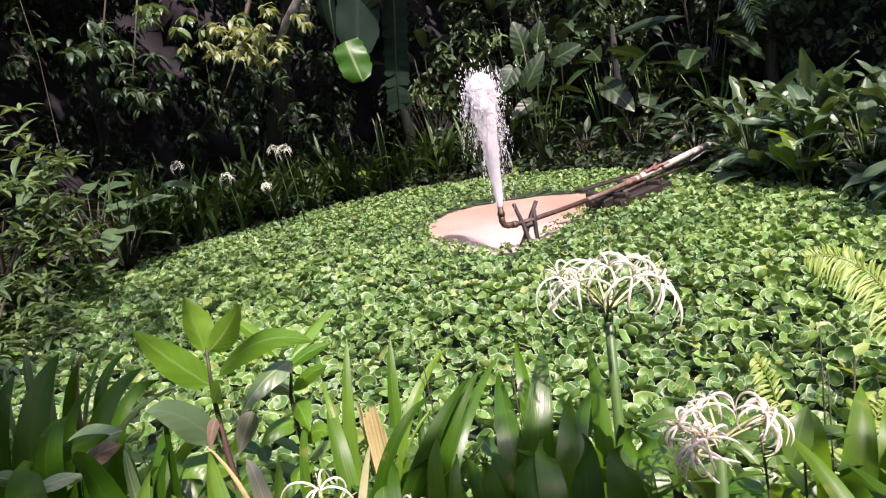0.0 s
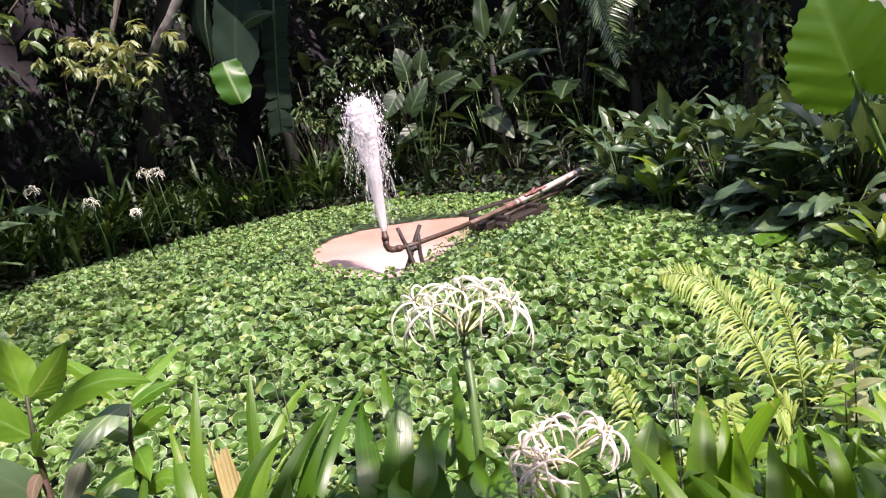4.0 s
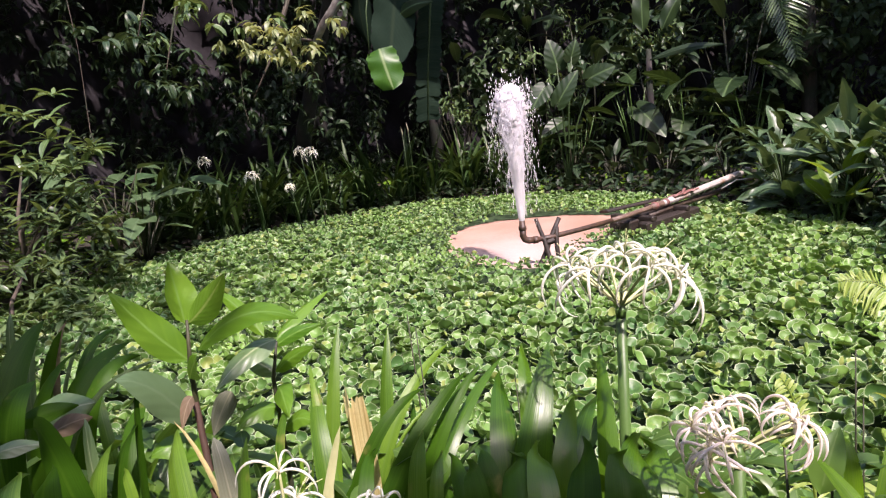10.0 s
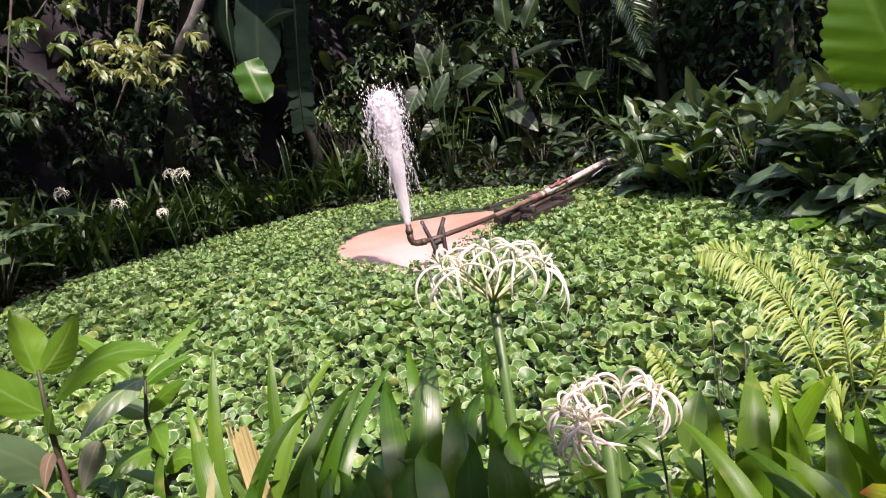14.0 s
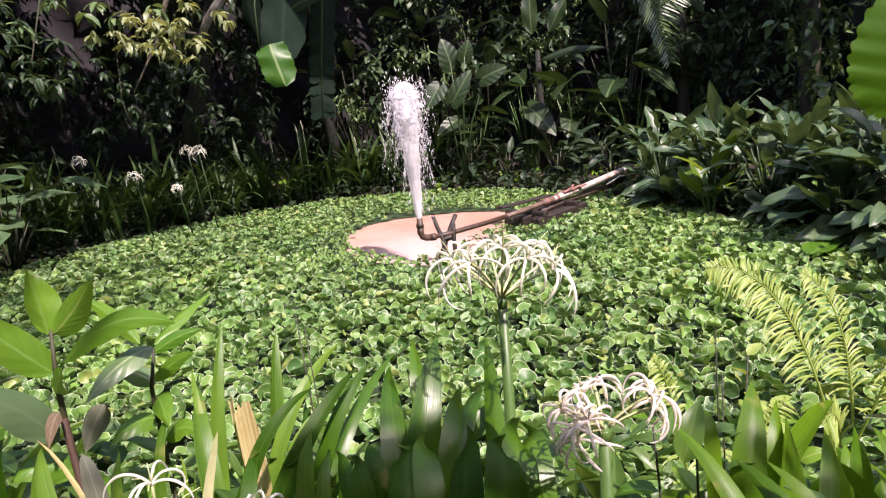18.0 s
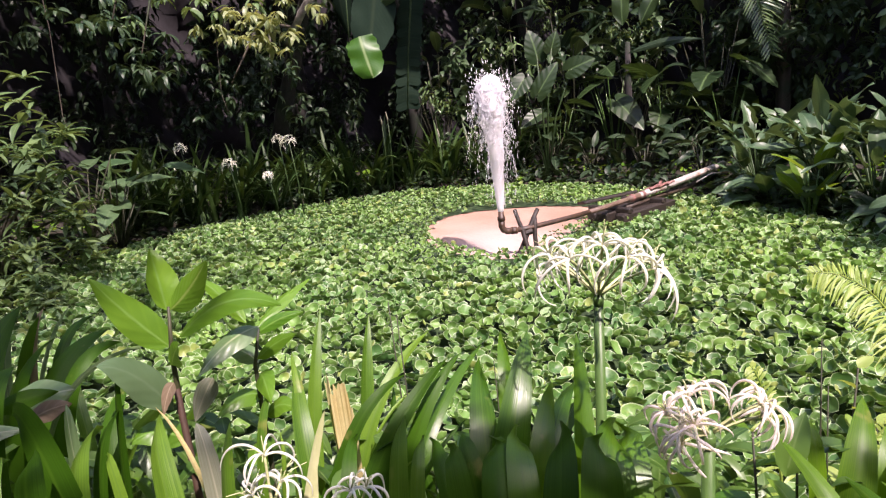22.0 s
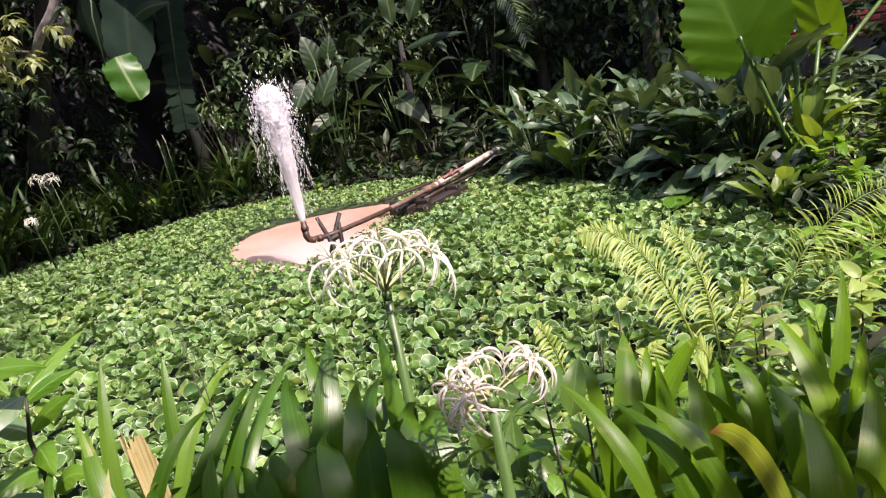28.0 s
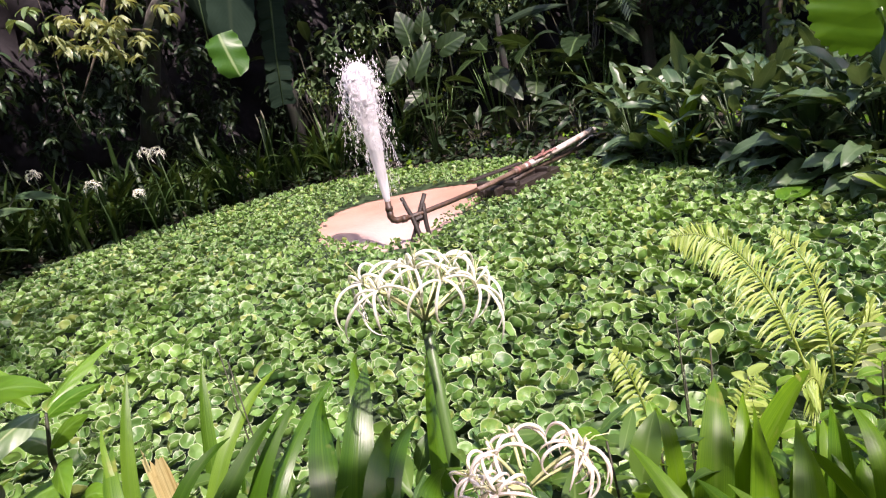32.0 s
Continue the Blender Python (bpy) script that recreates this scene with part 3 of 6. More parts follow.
def lettuce_leaves():
    """Rosettes of round leaves over the whole pond but the open pool."""
    step_ = 0.09
    nx, ny = int(7.0 / step_), int(7.4 / step_)
    cx, cy = np.meshgrid(-4.1 + np.arange(nx) * step_, 1.25 + np.arange(ny) * step_)
    cx = cx + (np.arange(ny)[:, None] % 2) * step_ / 2
    cx, cy = (cx + RNG.normal(0, 0.03, cx.shape)).ravel(), (cy + RNG.normal(0, 0.03, cy.shape)).ravel()
    keep = inside(SHORE, cx, cy) & ~inside(POOL, cx, cy) & (distance(POOL, cx, cy) > 0.03)
    cx, cy = cx[keep], cy[keep]
    swell = 0.007 * ripple(cx, cy, 2.3) + 0.006
    edge = distance(POOL, cx, cy)
    pos, yaw, pitch, roll, size = [], [], [], [], []
    for x, y, lift, e in zip(cx, cy, swell, edge):
        n = RNG.integers(5, 8)
        s = RNG.uniform(0.051, 0.08) * (0.62 if e < 0.35 else 0.8 if e < 0.7 or y > 6.6 else 1.0)
        a0 = RNG.uniform(0, 6.28)
        tier = RNG.uniform(0.0, 0.03) + lift
        for k in range(n):
            inner = k % 2
            out = RNG.uniform(0.0, 0.04)
            a = a0 + k * 2.4 + RNG.normal(0, 0.25)
            pos.append((x + out * math.sin(a), y + out * math.cos(a), -0.022 + tier + 0.018 * inner))
            yaw.append(a)
            pitch.append((0.85 if inner else 0.3) + RNG.normal(0, 0.35))
            roll.append(RNG.normal(0, 0.5))
            size.append(s * RNG.uniform(0.65, 1.15) * (0.8 if inner else 1.0))
    return np.array(pos), np.array(yaw), np.array(pitch), np.array(roll), np.array(size)


pos, yaw, pitch, roll, size = lettuce_leaves()
leaf_m = mat_array(pos, yaw, pitch, roll, size)
variant = RNG.integers(0, 6, len(pos))
lettuce_mat = thing("water_lettuce_mat", 0, 4.8, 0, "dense floating carpet of round pale-rimmed green leaves on the pond", "water plants", kind="stuff")
lettuce_mat.location = (0, 0, 0)
near_rank = np.argsort(np.hypot(pos[:, 0] - 0.25, pos[:, 1] - 2.15))[:260]
is_near = np.zeros(len(pos), bool)
is_near[near_rank] = True
for pick_, kinds in ((~is_near & (pos[:, 1] < 4.3), LETTUCE), (~is_near & (pos[:, 1] >= 4.3), LETTUCE_FAR)):
    carpet = part("leaf_carpet", scatter("leaf_carpet", kinds, leaf_m[pick_], M_LETTUCE, variant[pick_]), lettuce_mat)
    carpet["kind"] = "stuff"
LETTUCE_MESH = [mesh_of("floating_leaf", *t, M_LETTUCE) for t in LETTUCE]
for i in near_rank:
    ob = part("leaf", LETTUCE_MESH[variant[i]], lettuce_mat)
    ob.matrix_local = Matrix(leaf_m[i].tolist())

# a dark sheet under the leaves: hides the water, stands for shaded gaps
rx, ry = np.meshgrid(np.linspace(-4.1, 3.0, 143), np.linspace(1.2, 8.6, 149))
rz = -0.045 + 0.004 * ripple(rx, ry, 9)
rf = grid_faces(*rx.shape)
mx, my = rx.ravel()[rf].mean(1), ry.ravel()[rf].mean(1)
ok = inside(SHORE, mx, my) & ~inside(POOL, mx, my) & (distance(POOL, mx, my) > 0.05)
M_UNDERLAY = plain_material("leaf_gap_shade", (0.012, 0.03, 0.01), (0.035, 0.07, 0.02), scale=16, rough=0.9, bump=0.9)
part("root_mat", mesh_of("root_mat", np.stack([rx, ry, rz], -1).reshape(-1, 3), rf[ok], None, M_UNDERLAY), lettuce_mat, "dark sheet for the shaded gaps between leaves")

# ---- the fountain ----
def bar(a, b, r, sides=10, n=6, wob=0.0):
    t = np.linspace(0, 1, n)[:, None]
    p = np.array(a) * (1 - t) + np.array(b) * t
    p = p + wob * np.stack([np.sin(t[:, 0] * 7), np.cos(t[:, 0] * 5), np.sin(t[:, 0] * 9)], 1) * np.sin(np.pi * t)
    return tube(p, r, sides)


pipe = thing("fountain_pipe", 0.023, 4.67, 0.15, "long brown fountain pipe with an upright nozzle, lying across the pond", "pipe")
O = np.array([0, 4.67, 0.15])
el = [(0.0, 4.67, 0.235), (0.0, 4.67, 0.19), (0.012, 4.672, 0.163), (0.04, 4.68, 0.15), (0.075, 4.69, 0.149)]
one("elbow", tube(np.array(el) - O, 0.025, 12), M_RUST, pipe, "rusty brown elbow")
one("nozzle", tube(np.array([(0, 4.67, 0.2), (0, 4.67, 0.23), (0, 4.67, 0.235), (0, 4.67, 0.262), (0, 4.67, 0.266), (0, 4.67, 0.305)]) - O, [0.022, 0.022, 0.029, 0.029, 0.023, 0.021], 12), M_RUST, pipe, "dark threaded nozzle")
one("collar", tube(np.array([(0.07, 4.688, 0.149), (0.11, 4.7, 0.149)]) - O, 0.028, 12), M_RUST, pipe)
near_run = np.array([(0.1, 4.697, 0.149), (0.21, 4.745, 0.152), (0.5, 4.98, 0.158), (0.72, 5.19, 0.162)])
one("tan_run", tube(np.array([(0.71, 5.18, 0.162), (0.85, 5.32, 0.165), (1.2, 5.72, 0.175)]) - O, 0.022, 12), M_TAN, pipe, "tan weathered length")
one("pipe_run", tube(near_run - O, 0.02, 12), M_RUST, pipe, "rust-brown steel length")
one("coupling", bar(np.array([1.1, 5.61, 0.172]) - O, np.array([1.3, 5.83, 0.178]) - O, 0.03, 12), M_TAN, pipe, "tan coupling sleeve")
one("pale_run", tube(np.array([(1.22, 5.74, 0.176), (1.6, 6.13, 0.203), (1.95, 6.45, 0.246), (2.26, 6.7, 0.292)]) - O, [0.03, 0.032, 0.032, 0.031], 12), M_PVC, pipe, "pale weathered plastic length")
for k, s in enumerate((0.08, 0.3, 0.55, 0.8)):
    c = np.array([1.1, 5.61, 0.172]) * (1 - s) + np.array([1.62, 6.17, 0.197]) * s - O
    d = np.array([0.52, 0.56, 0.025]) * 0.025
    one("strap", tube(np.array([c - d, c, c + d]), [0.034, 0.037, 0.034], 12), M_TIE, pipe, "reddish binding")
for a, b, r in (((1.34, 5.83, 0.215), (1.56, 6.05, 0.232), 0.014), ((1.30, 5.88, 0.2), (1.5, 6.1, 0.215), 0.012), ((1.42, 5.9, 0.225), (1.47, 5.98, 0.255), 0.012), ((1.5, 6.0, 0.225), (1.6, 6.02, 0.245), 0.01)):
    one("tie_stick", bar(np.array(a) - O, np.array(b) - O, r, 8, 5, 0.006), M_TIE, pipe, "short reddish stick bound to the pipe")

stand = thing("pipe_stand", 0.2, 4.7, -0.05, "two dark crossed wooden stakes holding the pipe", "stand")
S = np.array([0.2, 4.7, -0.05])
one("stake", bar(np.array([0.10, 4.66, -0.12]) - S, np.array([0.30, 4.80, 0.285]) - S, [0.019, 0.02, 0.019, 0.018, 0.017, 0.016], 8, wob=0.006), M_TIMBER, stand)
one("stake", bar(np.array([0.25, 4.62, -0.12]) - S, np.array([0.125, 4.76, 0.295]) - S, [0.02, 0.02, 0.018, 0.018, 0.016, 0.015], 8, wob=-0.006), M_TIMBER, stand)
one("stake", bar(np.array([0.27, 4.70, -0.12]) - S, np.array([0.275, 4.78, 0.22]) - S, 0.017, 8, wob=0.005), M_TIMBER, stand)
one("lashing", bar(np.array([0.185, 4.73, 0.115]) - S, np.array([0.25, 4.74, 0.13]) - S, 0.027, 8), M_TIMBER, stand)

flt = thing("timber_float", 1.15, 5.75, -0.06, "dark wet timber float carrying the pipe among the leaves", "raft")
for k, (dx, ln, zz, w) in enumerate(((-0.11, 0.80, 0.02, 0.10), (0.0, 0.92, 0.035, 0.12), (0.11, 0.84, 0.02, 0.1))):
    p_ = one("beam", block(ln, w, 0.13, 0.012), M_TIMBER, flt, smooth=False)
    p_.matrix_local = pose(dx * 0.75 + 0.03 * k, -dx * 0.7, zz, 0, 0, 47)
for k, s in enumerate((-0.28, 0.25)):
    p_ = one("crosspiece", block(0.42, 0.07, 0.045, 0.008), M_TIMBER, flt, smooth=False)
    p_.matrix_local = pose(0.68 * s, 0.73 * s, 0.145, 0, 0, -43 + 4 * k)

pole = thing("bamboo_pole", 1.1, 5.6, 0.1, "dark weathered pole lying under the pipe", "pole")
one("shaft", bar((0.0, 0.0, 0.0), (1.32, 1.45, 0.05), 0.024, 10, 10, 0.008), M_WOOD, pole)
for s in (0.2, 0.45, 0.7, 0.92):
    q = np.array([1.32, 1.45, 0.05]) * s
    one("node_ring", bar(q - 0.008 * np.array([0.7, 0.7, 0]), q + 0.008 * np.array([0.7, 0.7, 0]), 0.028, 10, 3), M_WOOD, pole)
plank = one("cover_board", block(0.6, 0.13, 0.025, 0.006), M_TIMBER, thing("loose_board", 1.02, 6.05, 0.115, "dark weathered board lying on the float", "board"), smooth=False)
plank.matrix_local = pose(0, 0, 0, -8, -3, 28)
hose = thing("thin_hose", 1.9, 6.3, 0.2, "thin pale hose arching beside the pipe", "hose")
one("hose_run", tube([(0.0, 0.0, -0.02), (0.15, 0.03, 0.05), (0.32, -0.02, 0.06), (0.45, -0.12, 0.0), (0.5, -0.2, -0.12), (0.52, -0.22, -0.2)], 0.007, 6), M_PVC, hose)


# ---- the water jet ----
def drop_template():
    v, f, u = tube([(0, 0, -0.5), (0, 0, -0.3), (0, 0, 0.1), (0, 0, 0.5)], [0.2, 0.42, 0.42, 0.12], 5)
    return v, f, u


def jet_column():
    """A ragged column that widens upwards and breaks into a lumpy head."""
    rings, sides = 90, 30
    rng = np.random.default_rng(3)
    a = np.linspace(0, 2 * np.pi, sides + 1)
    rows, w1, w2 = [], np.zeros(sides), np.zeros(sides)
    for i in range(rings):
        s = i / (rings - 1)
        z = 0.30 + s * 0.99
        r = 0.019 + 0.056 * s ** 0.65 + 0.03 * math.exp(-((s - 0.82) / 0.16) ** 2)
        if s > 0.86:
            r *= max(0.02, 1 - ((s - 0.86) / 0.14) ** 2) ** 0.5
        w1 = 0.72 * w1 + rng.normal(0, 0.34, sides)
        w2 = 0.6 * w2 + rng.normal(0, 0.6, sides)
        lump = np.append(w1, w1[0]) * (0.06 + 0.36 * s * s)
        rad = r * (1 + 0.14 * s * np.sin(a * 3 + s * 17) + 0.1 * s * np.sin(a * 5 - s * 29) + lump)
        lean = -0.03 * s ** 1.5
        rows.append(np.stack([lean + rad * np.cos(a), 0.012 * np.sin(s * 9) + rad * np.sin(a), np.full(sides + 1, z) + 0.012 * s * np.append(w2, w2[0])], 1))
    uv = np.zeros((rings * (sides + 1), 2))
    return np.concatenate(rows), grid_faces(rings, sides + 1), uv


def jet_spray(n, rng):
    """Drops thrown off the column: strings of them falling on either side, and lumps about the head."""
    strings = 150
    home = rng.uniform(0, 2 * np.pi, strings)
    top = 0.45 + 0.85 * rng.beta(2.6, 1.0, strings)
    wide = 0.05 + np.abs(rng.normal(0, 0.055, strings)) + 0.03 * (top - 0.4)
    long_ = rng.uniform(0.08, 0.42, strings)
    pick = rng.integers(0, strings, n)
    f = rng.random(n)
    z = top[pick] - f * long_[pick]
    out = wide[pick] * (0.75 + 0.5 * f) + rng.normal(0, 0.006, n)
    ang = home[pick] + rng.normal(0, 0.05, n)
    head = rng.random(n) < 0.3
    hs = rng.normal(0, 1, (n, 3)) * np.array([0.07, 0.07, 0.1])
    x = np.where(head, hs[:, 0] - 0.03, out * np.cos(ang) - 0.02)
    y = np.where(head, hs[:, 1], out * np.sin(ang))
    z = np.where(head, 1.12 + hs[:, 2], z)
    m = mat_array(np.stack([x, y, np.maximum(z, 0.0)], 1), rng.uniform(0, 6.28, n), rng.normal(0, 0.14, n), np.zeros(n), 1.0)
    thick = np.where(head, rng.uniform(0.003, 0.01, n), rng.uniform(0.0014, 0.004, n))
    tall = thick * np.where(head, rng.uniform(1.0, 3.0, n), rng.uniform(3.0, 11.0, n))
    m[:, :3, 0] *= thick[:, None]
    m[:, :3, 1] *= thick[:, None]
    m[:, :3, 2] *= tall[:, None]
    return m


jet = thing("water_jet", 0.023, 4.67, 0, "white water jet rising from the nozzle and falling as spray", "fountain")
one("column", jet_column(), M_JET, jet, smooth=True)
spray = part("spray", scatter("spray", [drop_template()], jet_spray(3800, RNG), M_JET), jet, "scattered falling drops")
spray["kind"] = "stuff"

# ---- plants on the near bank ----
def curved_leaf(base, ctrl, tip, width, turn, shape="strap", fold=0.3, nl=12, nw=2, wave=0.0, up=0.25, back=0.0, sway=0.0):
    """A leaf along a bent line from base to tip; turn: how far its face turns away from the viewer's side, in radians."""
    b, c, t = (np.array(v, float) for v in (base, ctrl, tip))
    v = np.linspace(0, 1, nl + 1)
    p = (1 - v)[:, None] ** 2 * b + (2 * v * (1 - v))[:, None] * c + (v ** 2)[:, None] * t
    p[:, 1] += back * v ** 4
    p[:, 2] -= abs(back) * 0.38 * v ** 5
    p[:, 0] += sway * np.sin(v * 5.0) * v
    d = np.gradient(p, axis=0)
    d /= np.linalg.norm(d, axis=1)[:, None]
    face = np.array([math.sin(turn), -math.cos(turn), up])
    s = np.cross(d, face)
    s /= np.linalg.norm(s, axis=1)[:, None]
    nrm = np.cross(s, d)
    half = outline(shape, v) * width / 2
    half[-1] = width * 0.012
    uu = np.linspace(-1, 1, 2 * nw + 1)
    off = np.abs(uu)[None] ** 1.15 * half[:, None] * fold + wave * width * np.sin(v[:, None] * 13 + uu[None] * 2) * np.abs(uu)[None]
    q = p[:, None] + s[:, None] * (uu[None, :, None] * half[:, None, None]) - nrm[:, None] * off[:, :, None]
    uv = np.stack([np.broadcast_to(uu * 0.5 + 0.5, q.shape[:2]), np.broadcast_to(v[:, None], q.shape[:2])], -1).reshape(-1, 2)
    return q.reshape(-1, 3), grid_faces(nl + 1, 2 * nw + 1), uv


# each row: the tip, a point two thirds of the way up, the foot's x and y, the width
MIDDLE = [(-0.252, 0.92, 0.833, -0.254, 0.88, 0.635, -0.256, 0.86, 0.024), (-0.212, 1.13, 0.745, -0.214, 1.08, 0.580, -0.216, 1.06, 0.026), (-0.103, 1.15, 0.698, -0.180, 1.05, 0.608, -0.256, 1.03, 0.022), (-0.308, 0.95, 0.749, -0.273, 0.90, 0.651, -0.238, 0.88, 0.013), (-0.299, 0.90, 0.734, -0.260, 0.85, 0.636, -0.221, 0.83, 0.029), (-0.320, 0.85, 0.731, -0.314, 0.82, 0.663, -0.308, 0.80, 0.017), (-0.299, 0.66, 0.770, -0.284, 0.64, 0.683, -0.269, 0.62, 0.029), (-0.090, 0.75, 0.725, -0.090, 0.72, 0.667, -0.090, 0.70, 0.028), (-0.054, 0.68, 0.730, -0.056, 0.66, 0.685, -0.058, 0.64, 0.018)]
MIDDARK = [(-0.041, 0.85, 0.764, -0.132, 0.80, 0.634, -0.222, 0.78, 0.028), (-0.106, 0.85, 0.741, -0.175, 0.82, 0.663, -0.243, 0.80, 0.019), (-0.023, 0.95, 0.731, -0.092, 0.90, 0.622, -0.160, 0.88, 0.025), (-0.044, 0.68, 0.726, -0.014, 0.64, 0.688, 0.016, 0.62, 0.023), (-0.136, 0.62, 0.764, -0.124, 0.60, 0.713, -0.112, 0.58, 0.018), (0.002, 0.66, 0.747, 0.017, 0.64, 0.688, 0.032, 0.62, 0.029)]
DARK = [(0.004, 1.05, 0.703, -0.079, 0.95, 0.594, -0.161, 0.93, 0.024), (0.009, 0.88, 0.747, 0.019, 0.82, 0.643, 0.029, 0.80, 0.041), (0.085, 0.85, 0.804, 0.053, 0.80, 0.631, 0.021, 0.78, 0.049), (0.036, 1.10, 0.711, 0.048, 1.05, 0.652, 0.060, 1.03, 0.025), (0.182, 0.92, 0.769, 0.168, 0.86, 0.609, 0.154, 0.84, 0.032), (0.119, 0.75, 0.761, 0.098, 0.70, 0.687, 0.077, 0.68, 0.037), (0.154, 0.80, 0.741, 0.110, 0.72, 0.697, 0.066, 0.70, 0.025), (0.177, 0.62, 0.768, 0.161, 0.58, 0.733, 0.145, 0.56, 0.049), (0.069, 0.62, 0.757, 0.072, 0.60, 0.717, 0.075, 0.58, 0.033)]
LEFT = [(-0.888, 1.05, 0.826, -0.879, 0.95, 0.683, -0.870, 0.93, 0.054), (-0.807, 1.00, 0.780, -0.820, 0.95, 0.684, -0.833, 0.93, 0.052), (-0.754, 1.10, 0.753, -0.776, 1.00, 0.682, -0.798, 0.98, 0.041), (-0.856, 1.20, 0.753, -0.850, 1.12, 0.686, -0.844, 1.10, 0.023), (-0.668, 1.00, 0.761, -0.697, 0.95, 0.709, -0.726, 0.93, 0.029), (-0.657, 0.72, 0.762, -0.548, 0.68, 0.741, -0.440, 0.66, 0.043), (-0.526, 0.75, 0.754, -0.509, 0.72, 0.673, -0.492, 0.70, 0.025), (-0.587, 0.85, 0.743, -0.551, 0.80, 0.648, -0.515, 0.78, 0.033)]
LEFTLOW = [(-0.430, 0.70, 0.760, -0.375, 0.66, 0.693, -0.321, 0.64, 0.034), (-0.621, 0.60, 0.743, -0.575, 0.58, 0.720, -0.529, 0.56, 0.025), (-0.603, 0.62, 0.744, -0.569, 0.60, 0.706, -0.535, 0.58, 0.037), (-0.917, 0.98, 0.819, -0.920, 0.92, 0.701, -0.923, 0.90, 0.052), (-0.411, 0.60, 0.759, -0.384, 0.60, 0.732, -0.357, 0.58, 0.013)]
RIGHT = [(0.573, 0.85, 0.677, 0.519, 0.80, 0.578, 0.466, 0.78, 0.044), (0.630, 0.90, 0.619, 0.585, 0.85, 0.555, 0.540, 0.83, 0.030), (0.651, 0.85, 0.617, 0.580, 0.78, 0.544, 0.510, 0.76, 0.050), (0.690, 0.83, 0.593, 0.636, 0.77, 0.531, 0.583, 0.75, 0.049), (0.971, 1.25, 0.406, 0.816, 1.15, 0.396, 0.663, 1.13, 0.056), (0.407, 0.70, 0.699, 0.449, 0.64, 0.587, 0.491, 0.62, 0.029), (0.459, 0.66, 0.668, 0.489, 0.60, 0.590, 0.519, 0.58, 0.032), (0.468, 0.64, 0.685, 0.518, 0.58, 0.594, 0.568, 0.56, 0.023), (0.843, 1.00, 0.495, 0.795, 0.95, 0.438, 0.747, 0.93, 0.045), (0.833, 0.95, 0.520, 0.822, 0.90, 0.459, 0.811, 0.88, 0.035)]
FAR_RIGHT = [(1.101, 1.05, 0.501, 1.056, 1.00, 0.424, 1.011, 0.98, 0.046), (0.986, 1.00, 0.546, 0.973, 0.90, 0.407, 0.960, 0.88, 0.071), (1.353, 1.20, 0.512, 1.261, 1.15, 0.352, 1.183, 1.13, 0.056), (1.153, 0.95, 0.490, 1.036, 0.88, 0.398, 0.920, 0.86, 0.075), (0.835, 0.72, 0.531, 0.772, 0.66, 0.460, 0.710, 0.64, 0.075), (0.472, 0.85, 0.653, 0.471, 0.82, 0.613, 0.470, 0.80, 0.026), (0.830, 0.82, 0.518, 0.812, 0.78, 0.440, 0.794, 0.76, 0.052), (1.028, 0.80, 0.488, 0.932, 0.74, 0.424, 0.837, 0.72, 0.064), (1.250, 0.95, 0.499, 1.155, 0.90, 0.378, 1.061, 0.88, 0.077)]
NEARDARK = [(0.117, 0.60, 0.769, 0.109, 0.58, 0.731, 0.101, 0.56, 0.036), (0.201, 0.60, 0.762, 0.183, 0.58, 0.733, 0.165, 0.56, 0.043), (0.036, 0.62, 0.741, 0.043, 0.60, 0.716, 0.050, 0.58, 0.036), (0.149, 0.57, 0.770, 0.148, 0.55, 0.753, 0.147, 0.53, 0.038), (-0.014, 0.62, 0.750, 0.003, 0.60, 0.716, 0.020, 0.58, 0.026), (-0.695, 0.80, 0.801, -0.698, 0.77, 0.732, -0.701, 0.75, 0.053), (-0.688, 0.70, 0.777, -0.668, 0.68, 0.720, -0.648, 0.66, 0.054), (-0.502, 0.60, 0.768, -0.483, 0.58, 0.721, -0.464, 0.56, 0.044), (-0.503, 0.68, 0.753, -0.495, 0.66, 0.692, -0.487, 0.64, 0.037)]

rng = np.random.default_rng(11)


def lily_bed(rows, label, fill, low, material=M_STRAP, wide=1.0, spill=0.45, under=None, dark_rows=(), back=0.085):
    """A clump of strap leaves: those that stand out, and shorter ones filling its foot."""
    every = list(rows) + list(dark_rows)
    cx, cy = float(np.mean([r[6] for r in every])), float(np.mean([r[7] for r in every]))
    z0 = float(ground_height(cx, cy))
    ob = thing("spider_lily", cx, cy, z0, label, "lily", "lilies on the near bank")
    o = np.array([cx, cy, z0])
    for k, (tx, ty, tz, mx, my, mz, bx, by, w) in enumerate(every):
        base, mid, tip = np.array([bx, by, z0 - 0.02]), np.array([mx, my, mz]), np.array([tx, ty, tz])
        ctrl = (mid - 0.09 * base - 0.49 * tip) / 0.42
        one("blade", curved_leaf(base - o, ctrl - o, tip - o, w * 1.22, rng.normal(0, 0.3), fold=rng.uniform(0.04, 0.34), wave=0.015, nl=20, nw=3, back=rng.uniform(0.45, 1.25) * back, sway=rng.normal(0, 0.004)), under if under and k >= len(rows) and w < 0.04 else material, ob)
    for k in range(fill):
        r = every[rng.integers(len(every))]
        base = np.array([r[6] + rng.normal(0, 0.07), r[7] + rng.normal(0, 0.06), z0 - 0.02])
        h = min(rng.uniform(0.55, 1.0) * low, r[2] - 0.1)
        a = rng.uniform(0, 6.28)
        reach = h * rng.uniform(0.1, 0.5)
        tip = base + np.array([math.sin(a) * reach, math.cos(a) * reach * 0.7, h - spill * reach])
        ctrl = base + np.array([math.sin(a) * 0.25 * reach, math.cos(a) * 0.2 * reach, h * 0.72])
